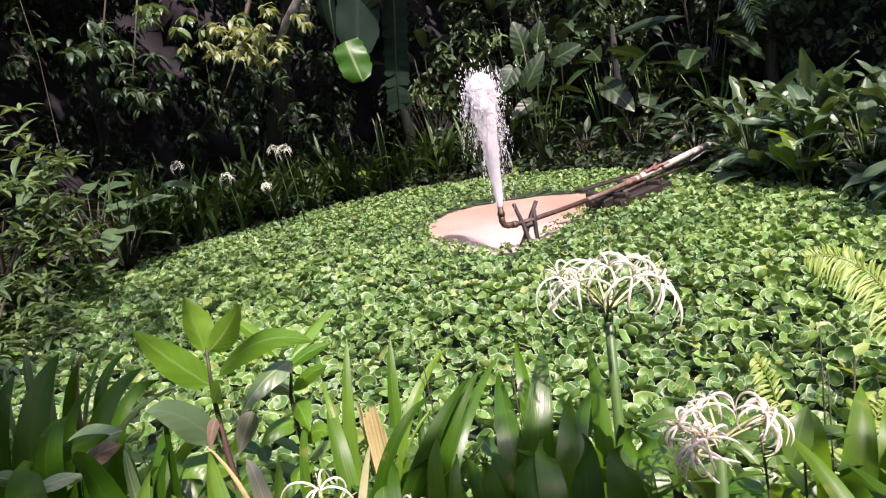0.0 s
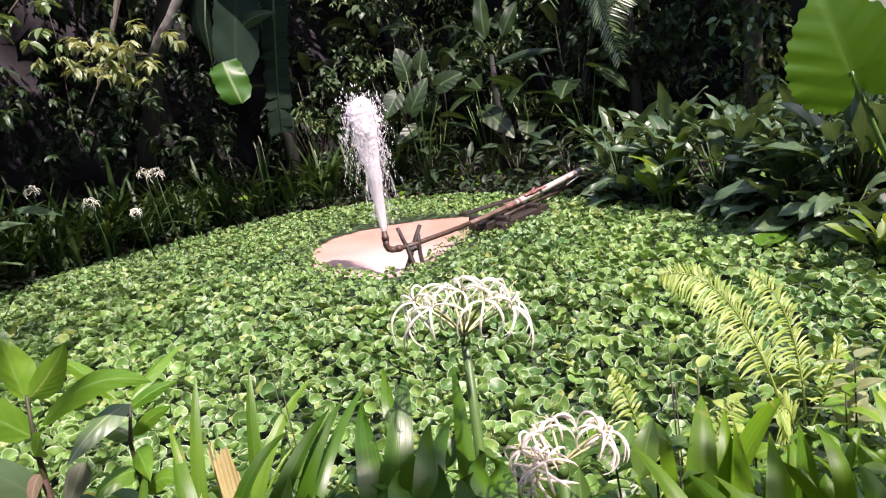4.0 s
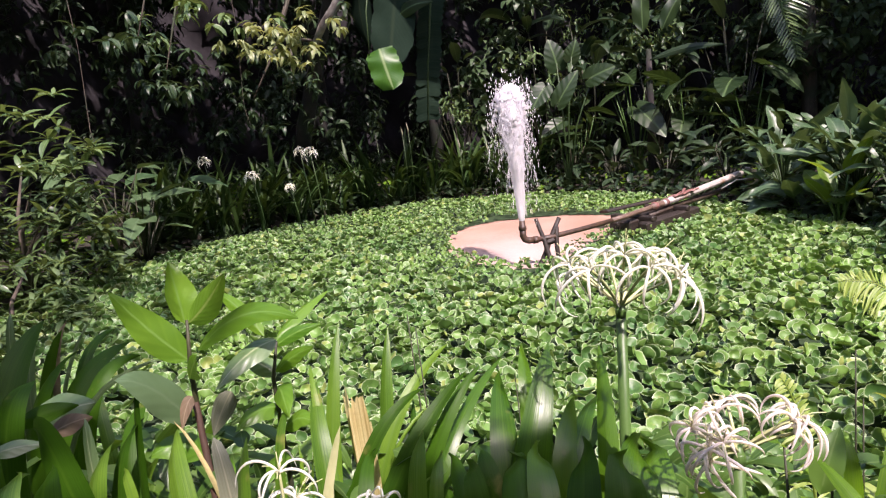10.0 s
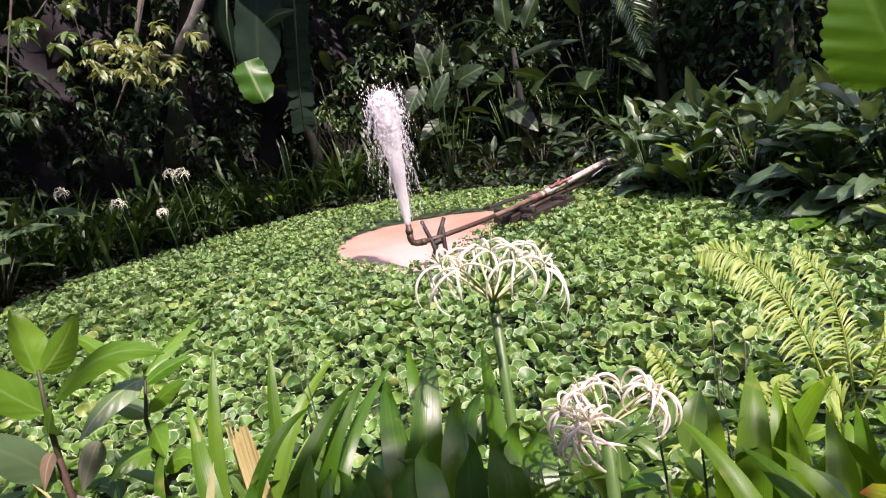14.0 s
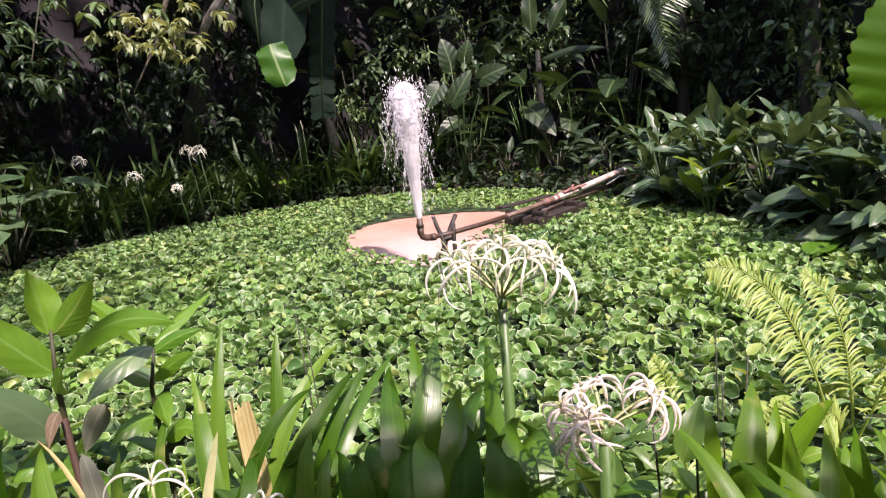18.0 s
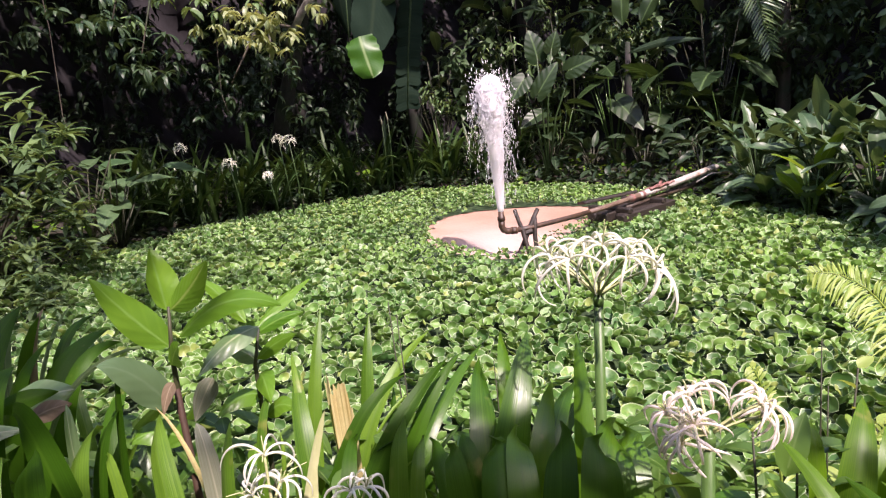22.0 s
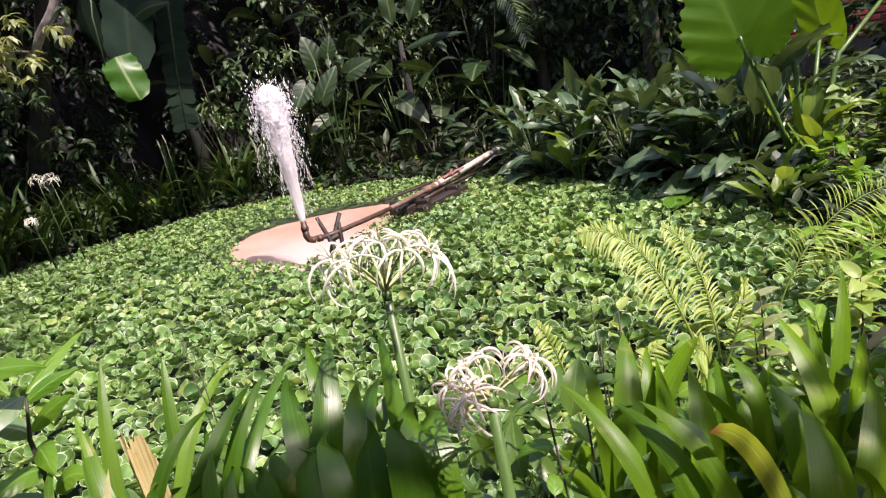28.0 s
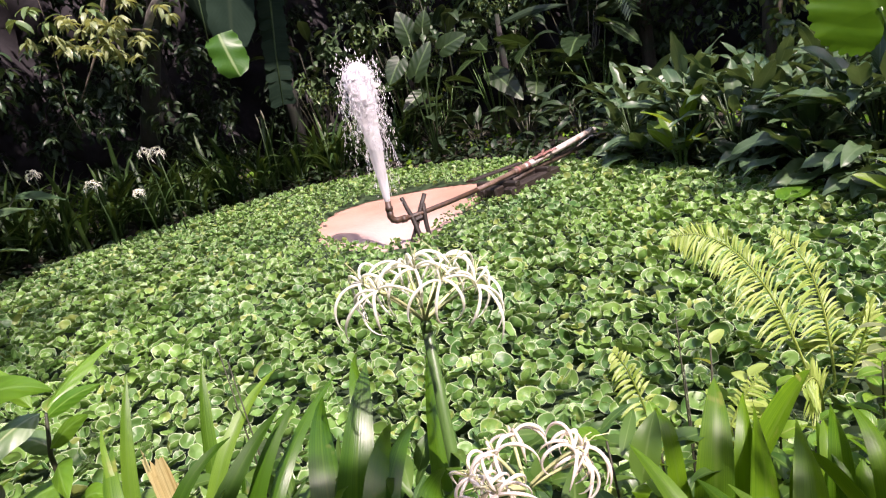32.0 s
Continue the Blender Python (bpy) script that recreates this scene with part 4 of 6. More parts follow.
        if math.hypot(tip[0] - 0.1, tip[1]) < 0.42:
            continue
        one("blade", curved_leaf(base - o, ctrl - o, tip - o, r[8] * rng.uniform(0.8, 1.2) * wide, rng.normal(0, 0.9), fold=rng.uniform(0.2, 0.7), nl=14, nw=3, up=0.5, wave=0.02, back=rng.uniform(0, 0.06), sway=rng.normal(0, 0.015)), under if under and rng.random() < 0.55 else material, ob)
    return ob


# Where under is the dark green, it paints shade into low and inner blades.
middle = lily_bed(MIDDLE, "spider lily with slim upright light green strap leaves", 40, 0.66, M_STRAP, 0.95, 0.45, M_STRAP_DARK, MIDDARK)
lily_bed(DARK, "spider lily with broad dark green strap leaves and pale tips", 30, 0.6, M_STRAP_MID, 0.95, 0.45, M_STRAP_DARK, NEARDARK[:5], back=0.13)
# The left clump's shade is painted by the dark green of its main blades.
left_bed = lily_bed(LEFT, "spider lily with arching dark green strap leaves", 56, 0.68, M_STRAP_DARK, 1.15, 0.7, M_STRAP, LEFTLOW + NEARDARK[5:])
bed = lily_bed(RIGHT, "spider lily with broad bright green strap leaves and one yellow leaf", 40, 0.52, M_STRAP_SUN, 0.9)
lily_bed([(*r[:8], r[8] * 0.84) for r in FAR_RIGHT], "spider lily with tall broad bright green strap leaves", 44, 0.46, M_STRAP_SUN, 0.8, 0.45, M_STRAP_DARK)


def extra_blade(ob, base, ctrl, tip, w, material, label, turn=0.0, name="blade"):
    o = np.array(ob.location)
    return one(name, curved_leaf(np.array(base) - o, np.array(ctrl) - o, np.array(tip) - o, w, turn, fold=0.25), material, ob, label)


def broad_leaf(ob, base, ctrl, tip, w, material, label, turn, up):
    """One broad oval leaf that lies among the blades."""
    o = np.array(ob.location)
    return one("leaf", curved_leaf(np.array(base) - o, np.array(ctrl) - o, np.array(tip) - o, w, turn, "ovate", 0.2, 14, 4, 0.035, up), material, ob, label)


# each row: base, tip, width, material, label, turn, how far its face looks up, bow
LOW_LEAVES = [((-0.739, 0.87, 0.702), (-0.649, 0.91, 0.715), 0.068, M_PALE, "pale grey-green broad leaf with dark ribs", 0.0, 0.9, 0.01),
         ((-0.689, 0.85, 0.692), (-0.644, 0.89, 0.699), 0.035, M_WITHERED, "withered reddish brown broad leaf", 0.0, 0.6, 0.01),
         ((-0.717, 0.82, 0.722), (-0.637, 0.86, 0.735), 0.031, M_STRAP_DARK, "dark green broad leaf", 0.0, 0.5, 0.01),
         ((-0.688, 0.74, 0.719), (-0.636, 0.78, 0.713), 0.026, M_PALE, "pale striped broad leaf", 0.0, 1.0, 0.01),
         ((-0.744, 0.74, 0.749), (-0.73, 0.78, 0.699), 0.025, M_PALE, "pale striped broad leaf", 0.0, 1.0, 0.01),
         ((-0.405, 0.9, 0.73), (-0.431, 0.87, 0.67), 0.035, M_FADED, "dull grey-green hanging leaf", 0.2, 0.3, 0.01),
         ((-0.459, 0.88, 0.733), (-0.468, 0.85, 0.691), 0.019, M_WITHERED, "curled dead brown leaf", 0.3, 0.3, 0.02)]
for b, t, w, mt, lab, turn, up, sag in LOW_LEAVES:
    broad_leaf(left_bed, b, (np.array(b) + np.array(t)) / 2 + np.array([0, 0, sag]), t, w, mt, lab, turn, up)
# each row: tip, a point two thirds of the way up, width, material, label
THIN_BLADES = [((-0.517, 0.84, 0.796), (-0.517, 0.81, 0.676), 0.025, M_STRAP_DARK, ""),
        ((-0.531, 0.74, 0.771), (-0.512, 0.71, 0.703), 0.024, M_PALE, "pale striped blade"),
        ((-0.342, 0.72, 0.748), (-0.316, 0.69, 0.697), 0.027, M_FADED, "pale greyish blade"),
        ((-0.445, 0.8, 0.732), (-0.384, 0.77, 0.655), 0.009, M_TORN, "thin straw-coloured dry blade"),
        # Next four: pale colour stands for the sunlit parts of blades behind.
        ((-0.962, 1.12, 0.818), (-0.955, 1.09, 0.739), 0.026, M_PALE, "blade painted pale for a sunlit tip"),
        ((-0.951, 1.05, 0.82), (-0.95, 1.02, 0.738), 0.013, M_PALE, "blade painted pale for a sunlit tip"),
        ((-0.799, 1.14, 0.796), (-0.862, 1.11, 0.685), 0.015, M_PALE, "narrow pale blade"),
        ((-0.914, 1.12, 0.777), (-0.926, 1.09, 0.697), 0.022, M_PALE, "blade painted pale for a sunlit tip"),
        ((-0.54, 0.96, 0.768), (-0.636, 0.93, 0.736), 0.011, M_PALE, "narrow pale blade"),
        ((-0.827, 1.1, 0.801), (-0.846, 1.07, 0.723), 0.017, M_WITHERED, "blade withered to a brown tip"),
        ((-0.824, 1.08, 0.791), (-0.861, 1.05, 0.686), 0.029, M_STRAP_DARK, "")]
for t, m_, w, mt, lab in THIN_BLADES:
    t, m_ = np.array(t), np.array(m_)
    foot = np.array([m_[0] + (m_[0] - t[0]) * 1.2, m_[1] - 0.03, 0.15 if m_[2] - t[2] < -0.04 else 0.45])
    extra_blade(left_bed, foot, (m_ - 0.09 * foot - 0.49 * t) / 0.42, t, w, mt, lab, rng.normal(0, 0.3))
extra_blade(bed, (0.72, 0.64, 0.2), (0.60, 0.60, 0.66), (0.499, 0.577, 0.671), 0.033, M_YELLOW, "yellowed blade with a brown tip")


def torn_piece(base, top, width, turn, ragged, rng):
    """A flat withered piece of a broad blade, torn off level at its top, curling at the edges."""
    b, t = np.array(base, float), np.array(top, float)
    nu, nl = 14, 10
    u = np.linspace(-1, 1, nu + 1)
    cut = 1 - ragged * (0.3 * u ** 2 + 0.7 * np.abs(np.convolve(rng.normal(0, 1, nu + 1), [0.3, 0.4, 0.3], "same")))
    v = np.linspace(0, 1, nl + 1)
    wide = width / 2 * (0.55 + 0.45 * np.minimum(1, v * 1.6)) * np.where(v > 0.9, 0.94, 1.0)
    p = b + (t - b) * (v[:, None, None] * cut[None, :, None])
    side = np.array([math.cos(turn), math.sin(turn), 0.0])
    face = np.array([math.sin(turn), -math.cos(turn), 0.0])
    p = p + side * (u[None, :, None] * wide[:, None, None]) + face * ((0.25 * u[None] ** 2 * wide[:, None] + 0.0016 * np.sin(u[None] * 16) * v[:, None])[:, :, None])
    uv = np.stack(np.broadcast_arrays(u[None] * 0.5 + 0.5, v[:, None]), -1).reshape(-1, 2)
    return p.reshape(-1, 3), grid_faces(nl + 1, nu + 1), uv


o = np.array(middle.location)
one("blade", torn_piece(np.array((-0.206, 0.94, 0.4)) - o, np.array((-0.214, 0.93, 0.705)) - o, 0.034, 0.15, 0.16, rng), M_TORN, middle, "dry cream torn blade with red-brown stripes")
one("blade", torn_piece(np.array((-0.222, 0.945, 0.4)) - o, np.array((-0.236, 0.94, 0.715)) - o, 0.011, -0.5, 0.12, rng), M_TORN, middle, "narrow dry cream strip of a blade")
one("blade", torn_piece(np.array((0.095, 0.79, 0.55)) - o, np.array((0.093, 0.785, 0.693)) - o, 0.017, 0.3, 0.2, rng), M_WITHERED, middle, "withered orange-brown end of a blade")
extra_blade(middle, (-0.2, 0.6, 0.55), (-0.16, 0.6, 0.74), (-0.13, 0.6, 0.821), 0.011, M_TUBE, "pale flower sheath", name="sheath")
extra_blade(middle, (-0.165, 0.6, 0.55), (-0.16, 0.6, 0.72), (-0.145, 0.6, 0.785), 0.011, M_TUBE, "pale flower sheath", name="sheath")
extra_blade(middle, (0.085, 0.66, 0.6), (0.1, 0.64, 0.755), (0.145, 0.63, 0.722), 0.026, M_STRAP_SUN, "bright leaf folded over at its tip")


def petal_path(p, d, out, length, n, rng, droop, curl):
    """A petal that springs from the tube along d, bows outwards and curls back round on itself."""
    step_ = length / n
    a0, turn_ = rng.uniform(0.35, 0.9), rng.uniform(2.4, 4.4) * curl
    side = np.cross(d, out) * rng.normal(0, 0.35)
    pts = [np.array(p, float)]
    for k in range(n):
        f = (k + 0.5) / n
        a = a0 + turn_ * (0.85 * f + 0.15 * f ** 3)
        way = np.array(d) * math.cos(a) + np.array(out) * math.sin(a) + side * f + np.array([0, 0, -0.55 * droop * f])
        pts.append(pts[-1] + way / np.linalg.norm(way) * step_)
    return np.array(pts)


def umbel(label, center, foot, tips, length, material, rng, stalk_r=0.012, group="spider lily flowers", stem=M_STALK, droop=1.0, thick=0.0018, tube_r=0.0019, curl=1.0, neck=M_TUBE):
    """A flower head: a thick stalk, slim tubes spreading from its top, and a spidery flower at the end of each."""
    ob = thing("spider_lily_flower", foot[0], foot[1], foot[2], label, "flower", group)
    o, c = np.array(foot, float), np.array(center, float)
    mid = (o + c) / 2 + np.array([0.008, 0, 0])
    one("stalk", tube([o - o, mid - o, c - o], [stalk_r * 1.25, stalk_r * 1.1, stalk_r * 0.72], 12), stem, ob, "thick green stalk")
    one("stalk_head", tube([c - o - np.array([0, 0, 0.014]), c - o - np.array([0, 0, 0.004]), c - o + np.array([0, 0, 0.006])], [stalk_r * 0.73, stalk_r * 0.82, stalk_r * 0.45], 10), stem, ob, "swollen green stalk top")
    for tip in tips:
        tip = np.array(tip, float)
        d = tip - c
        reach = np.linalg.norm(d)
        d = d / reach
        knee = c + d * reach * 0.5 + np.array([0, 0, 0.1 * reach])
        v = np.linspace(0, 1, 8)[:, None]
        run = (1 - v) ** 2 * c + 2 * v * (1 - v) * knee + v ** 2 * tip
        fl = one("flower", tube(run - o, np.linspace(tube_r * 1.15, tube_r, 8), 6), neck, ob)
        aim = d + np.array([0, 0, 0.25])
        aim /= np.linalg.norm(aim)
        sx = np.cross(aim, np.array([0.1, 0.9, 0.3]))
        sx /= np.linalg.norm(sx)
        sy = np.cross(sx, aim)
        a0 = rng.uniform(0, 6.28)
        bag = Bag()
        for k in range(6):
            a = a0 + k * 1.047 + rng.normal(0, 0.2)
            pts = petal_path(tip - o, aim, sx * math.cos(a) + sy * math.sin(a), length * rng.uniform(0.8, 1.15), 18, rng, droop, curl)
            bag.put(tube(pts, thick * np.concatenate([[0.7], np.linspace(0.95, 1.1, 10), np.linspace(1.0, 0.25, 8)]), 6))
        part("corolla", bag.mesh("corolla", material), fl, "long thin curling white petals")
        bag = Bag()
        for k in range(5):
            e = tip + aim * length * 0.2 + rng.normal(0, 0.16, 3) * length
            bag.put(tube([tip - o, (tip + e) / 2 - o + np.array([0, 0, 0.004]), e - o], [0.0007, 0.0006, 0.0005], 4))
        part("stamen_tuft", bag.mesh("stamen_tuft", neck), fl)
    return ob


def ring_tips(c, size, aims):
    """Flower places round a stalk's top: turn and rise in degrees, reach as a share of size."""
    return [np.array(c) + size * ln * np.array([math.sin(radians(ax)) * math.cos(radians(az)), -math.cos(radians(ax)) * math.cos(radians(az)) * 0.8, math.sin(radians(az))]) for ax, az, ln in aims]


gz0 = -0.02
umbel("white spidery flower head on a tall thick green stalk", (0.189, 0.865, 0.843), (0.172, 0.87, gz0),
      [(0.125, 0.86, 0.907), (0.146, 0.80, 0.915), (0.179, 0.90, 0.905), (0.19, 0.82, 0.925), (0.224, 0.92, 0.899), (0.216, 0.80, 0.912), (0.258, 0.90, 0.880), (0.254, 0.83, 0.889), (0.136, 0.92, 0.878)], 0.08, M_PETAL, rng, 0.0092)
umbel("drooping white and pinkish spidery flower head", (0.248, 0.575, 0.795), (0.25, 0.62, gz0),
      [(0.212, 0.535, 0.822), (0.206, 0.56, 0.828), (0.228, 0.57, 0.836), (0.246, 0.60, 0.830), (0.288, 0.562, 0.832), (0.298, 0.575, 0.824), (0.214, 0.54, 0.808), (0.222, 0.53, 0.83), (0.218, 0.55, 0.82), (0.293, 0.57, 0.815)], 0.05, M_PINKISH, rng, 0.0085, droop=0.8, thick=0.0014, tube_r=0.0015)
umbel("low white spidery flowers opening close to the path", (-0.184, 0.56, 0.735), (-0.17, 0.57, gz0), [(-0.184, 0.56, 0.793), (-0.176, 0.57, 0.757), (-0.2, 0.555, 0.752)], 0.062, M_PETAL, rng, 0.0075, droop=0.8, thick=0.0013, tube_r=0.0014)
umbel("small white spidery flower beside the sheath", (-0.105, 0.56, 0.70), (-0.1, 0.57, gz0), [(-0.101, 0.56, 0.752), (-0.088, 0.57, 0.748)], 0.055, M_PETAL, rng, 0.007, droop=0.8, thick=0.0014, tube_r=0.0014)
umbel("white spidery flower head over the bank's edge", (-1.27, 1.27, 0.84), (-1.46, 1.32, gz0),
      [(-1.22, 1.27, 0.905), (-1.193, 1.25, 0.9), (-1.246, 1.3, 0.886), (-1.215, 1.22, 0.884), (-1.3, 1.27, 0.91), (-1.34, 1.25, 0.88), (-1.26, 1.2, 0.91)], 0.11, M_PETAL, rng, 0.0075, thick=0.0022)


# ---- the young shrub ----
M_REDBARK = plain_material("reddish_bark", (0.028, 0.013, 0.008), (0.075, 0.036, 0.02), rough=0.7)
M_REDSTALK = plain_material("reddish_stem", (0.022, 0.028, 0.01), (0.055, 0.055, 0.02), rough=0.6)
def leaf_to(ob, base, tip, width, material, turn=0.0, sag=0.0, name="leaf", shape="ovate", up=0.7):
    o = np.array(ob.location)
    b, t = np.array(base, float), np.array(tip, float)
    c = (b + t) / 2 + np.array([0, 0, sag])
    return one(name, curved_leaf(b - o, c - o, t - o, width, turn + rng.normal(0, 0.2), shape, rng.uniform(0.15, 0.5), 12, 3, 0.03, up), material, ob)


shrub = thing("young_shrub", -0.455, 0.9, -0.02, "young shrub with large light green oval leaves", "shrub")
o = np.array(shrub.location)
one("stem", tube(np.array([(-0.44, 0.898, -0.03), (-0.461, 0.898, 0.4), (-0.4672, 0.898, 0.715)]) - o, [0.0078, 0.0068, 0.0052], 8), M_REDBARK, shrub, "reddish brown woody lower stem")
one("stem", tube(np.array([(-0.44, 0.9, -0.03), (-0.462, 0.9, 0.4), (-0.468, 0.9, 0.647), (-0.466, 0.9, 0.771), (-0.457, 0.9, 0.85)]) - o, [0.0075, 0.006, 0.005, 0.004, 0.0024], 8), M_REDSTALK, shrub, "olive brown stem")
for base, tip, w, turn, sag, up, *own in (((-0.461, 0.90, 0.845), (-0.482, 0.92, 0.939), 0.046, 0.1, 0.004, 0.75), ((-0.455, 0.90, 0.845), (-0.374, 0.88, 0.924), 0.04, -0.3, -0.012, 0.1, M_BRIGHT),
                                    ((-0.466, 0.90, 0.785), (-0.548, 0.86, 0.912), 0.048, 0.25, -0.012, 0.35), ((-0.448, 0.90, 0.80), (-0.254, 0.84, 0.862), 0.042, -0.2, 0.062, 1.1),
                                    ((-0.467, 0.88, 0.688), (-0.523, 0.80, 0.797), 0.054, 0.4, 0.045, 1.3, M_BROAD), ((-0.458, 0.88, 0.762), (-0.418, 0.84, 0.806), 0.034, 0.0, 0.01, 0.6, M_BRIGHT),
                                    ((-0.463, 0.90, 0.66), (-0.405, 0.90, 0.70), 0.03, -0.3, 0.02, 1.0), ((-0.465, 0.9, 0.62), (-0.54, 0.86, 0.64), 0.045, 0.3, 0.04, 1.2), ((-0.462, 0.9, 0.58), (-0.4, 0.85, 0.6), 0.04, 0.3, 0.04, 1.2)):
    leaf_to(shrub, base, tip, w * 1.12, own[0] if own else M_SHRUB, turn, sag, up=up)
shrub_b = thing("young_shrub", -0.34, 0.95, -0.02, "young shrub with pale green oval leaves behind the lilies", "shrub")
o = np.array(shrub_b.location)
one("stem", tube(np.array([(-0.345, 0.95, -0.03), (-0.35, 0.94, 0.5), (-0.347, 0.93, 0.735), (-0.332, 0.93, 0.797)]) - o, [0.006, 0.005, 0.0035, 0.002], 8), M_DARKSTALK, shrub_b, "dark brown stem")
for base, tip, w, turn, sag, up, *own in (((-0.318, 0.90, 0.812), (-0.386, 0.82, 0.766), 0.042, 0.35, 0.026, 1.6, M_PALE), ((-0.335, 0.94, 0.80), (-0.279, 1.05, 0.842), 0.026, 0.1, 0.016, 0.9), ((-0.337, 0.92, 0.75), (-0.262, 0.90, 0.796), 0.026, -0.2, 0.012, 0.7),
                                    ((-0.36, 0.95, 0.80), (-0.459, 1.0, 0.868), 0.026, 0.2, 0.02, 0.9), ((-0.345, 0.94, 0.735), (-0.411, 0.96, 0.75), 0.034, 0.1, 0.025, 1.2, M_PALE), ((-0.342, 0.93, 0.72), (-0.30, 0.86, 0.70), 0.036, -0.2, 0.03, 1.4),
                                    ((-0.335, 0.93, 0.79), (-0.262, 0.95, 0.815), 0.022, 0.0, 0.012, 0.6), ((-0.346, 0.94, 0.68), (-0.40, 0.88, 0.67), 0.04, 0.2, 0.03, 1.4), ((-0.346, 0.94, 0.64), (-0.285, 0.92, 0.66), 0.036, -0.2, 0.03, 1.2), ((-0.348, 0.94, 0.6), (-0.35, 0.86, 0.59), 0.04, 0.0, 0.03, 1.3)):
    leaf_to(shrub_b, base, tip, w, own[0] if own else M_SHRUB, turn, sag, up=up)


# ---- ferns at the water's edge ----
def frond(ob, pts, length, n, rng, name="frond"):
    """A frond with a row of narrow leaflets on either side, those below the rib hanging longer."""
    o = np.array(ob.location)
    p0, p1, p2 = (np.array(p, float) - o for p in pts)
    v = np.linspace(0, 1, 16)
    p = (1 - v)[:, None] ** 2 * p0 + (2 * v * (1 - v))[:, None] * p1 + (v ** 2)[:, None] * p2
    st = one(name, tube(p, np.linspace(0.0045, 0.001, 16), 6), M_FERN, ob)
    bag = Bag()
    for k in range(n):
        s = 0.22 + 0.78 * k / n
        q = (1 - s) ** 2 * p0 + 2 * s * (1 - s) * p1 + s * s * p2
        d = 2 * (1 - s) * (p1 - p0) + 2 * s * (p2 - p1)
        d /= np.linalg.norm(d)
        across = np.cross(d, np.array([0.15, -0.85, 0.45]))
        across /= np.linalg.norm(across)
        L = length * math.sin(math.pi * (0.2 + 0.79 * s)) ** 0.75 + 0.01
        for side in (-1, 1):
            low = across[2] * side < 0
            ln = L * rng.uniform(0.88, 1.1) * (1.0 if low else 0.72)
            tip = q + side * across * ln * 0.9 + d * ln * rng.uniform(0.25, 0.6) + np.array([0, rng.normal(0, 0.2), (-0.34 if low else -0.2) + rng.normal(0, 0.08)]) * ln
            mid = (q + tip) / 2 + (d * 0.12 + np.array([0, 0, 0.16])) * ln
            bag.put(curved_leaf(q, mid, tip, 0.0066, rng.normal(0, 0.4), "lance", 0.25, 7, 1, 0.08, 0.6))
    part("foliage", bag.mesh("foliage", M_FERN), st)["kind"] = "stuff"
    return st


fern = thing("fern", 1.27, 1.72, -0.03, "yellow-green fern with long arching fronds by the water", "fern", "ferns at the water's edge")
frond(fern, ((1.27, 1.72, -0.03), (1.1, 1.72, 0.64), (0.87, 1.75, 0.59)), 0.1, 62, rng)
frond(fern, ((1.33, 1.74, -0.03), (1.34, 1.78, 0.44), (1.185, 1.8, 0.535)), 0.1, 40, rng)
frond(fern, ((1.29, 1.70, -0.03), (1.4, 1.66, 0.3), (1.32, 1.6, 0.36)), 0.09, 28, rng)
frond(fern, ((1.25, 1.68, -0.03), (1.12, 1.5, 0.3), (1.02, 1.42, 0.26)), 0.09, 26, rng)
fern_c = thing("fern", 0.6, 1.2, -0.03, "small young fern among the weeds", "fern", "ferns at the water's edge")
frond(fern_c, ((0.62, 1.2, -0.03), (0.58, 1.18, 0.5), (0.5, 1.15, 0.605)), 0.05, 26, rng)
frond(fern_c, ((0.62, 1.2, -0.03), (0.72, 1.2, 0.42), (0.8, 1.2, 0.46)), 0.05, 24, rng)
fern_b = thing("fern", 1.75, 1.95, -0.03, "large arching fern with comb-like fronds", "fern", "ferns at the water's edge")
frond(fern_b, ((1.74, 1.98, -0.03), (1.86, 1.95, 0.42), (2.2, 1.88, 0.45)), 0.19, 38, rng)
frond(fern_b, ((1.76, 1.95, -0.03), (2.0, 1.8, 0.4), (2.35, 1.6, 0.32)), 0.19, 36, rng)
frond(fern_b, ((1.76, 1.93, -0.03), (1.9, 1.7, 0.35), (1.85, 1.4, 0.22)), 0.15, 26, rng)


# ---- weeds and thin stalks between the lilies ----
def weed(x, y, h, n, size, material, label, rng, lean=(0, 0)):
    ob = thing("weed", x, y, -0.03, label, "weed", "weeds on the near bank")
    top = np.array([lean[0], lean[1], h])
    one("stem", tube([(0, 0, 0), top * 0.5 + np.array([0.01, 0, 0]), top], [0.004, 0.003, 0.0015], 6), M_DARKSTALK, ob, "thin dark stem")
    for k in range(n):
        s = 0.35 + 0.65 * (k + 1) / n
        a = k * 2.4 + rng.normal(0, 0.3)
        L = size * rng.uniform(0.75, 1.2) * (1.15 - 0.5 * s)
        lf = one("leaf", blade(L, L * 0.55, "ovate", rng.uniform(0.4, 1.0), 0.25, 7, 2, wave=0.03, seed=k), material, ob)
        lf.matrix_local = Matrix(mat_array((top * s)[None], np.array([a]), np.array([rng.uniform(0.1, 0.8)]), np.array([rng.normal(0, 0.3)]), 1.0)[0].tolist())
    return ob


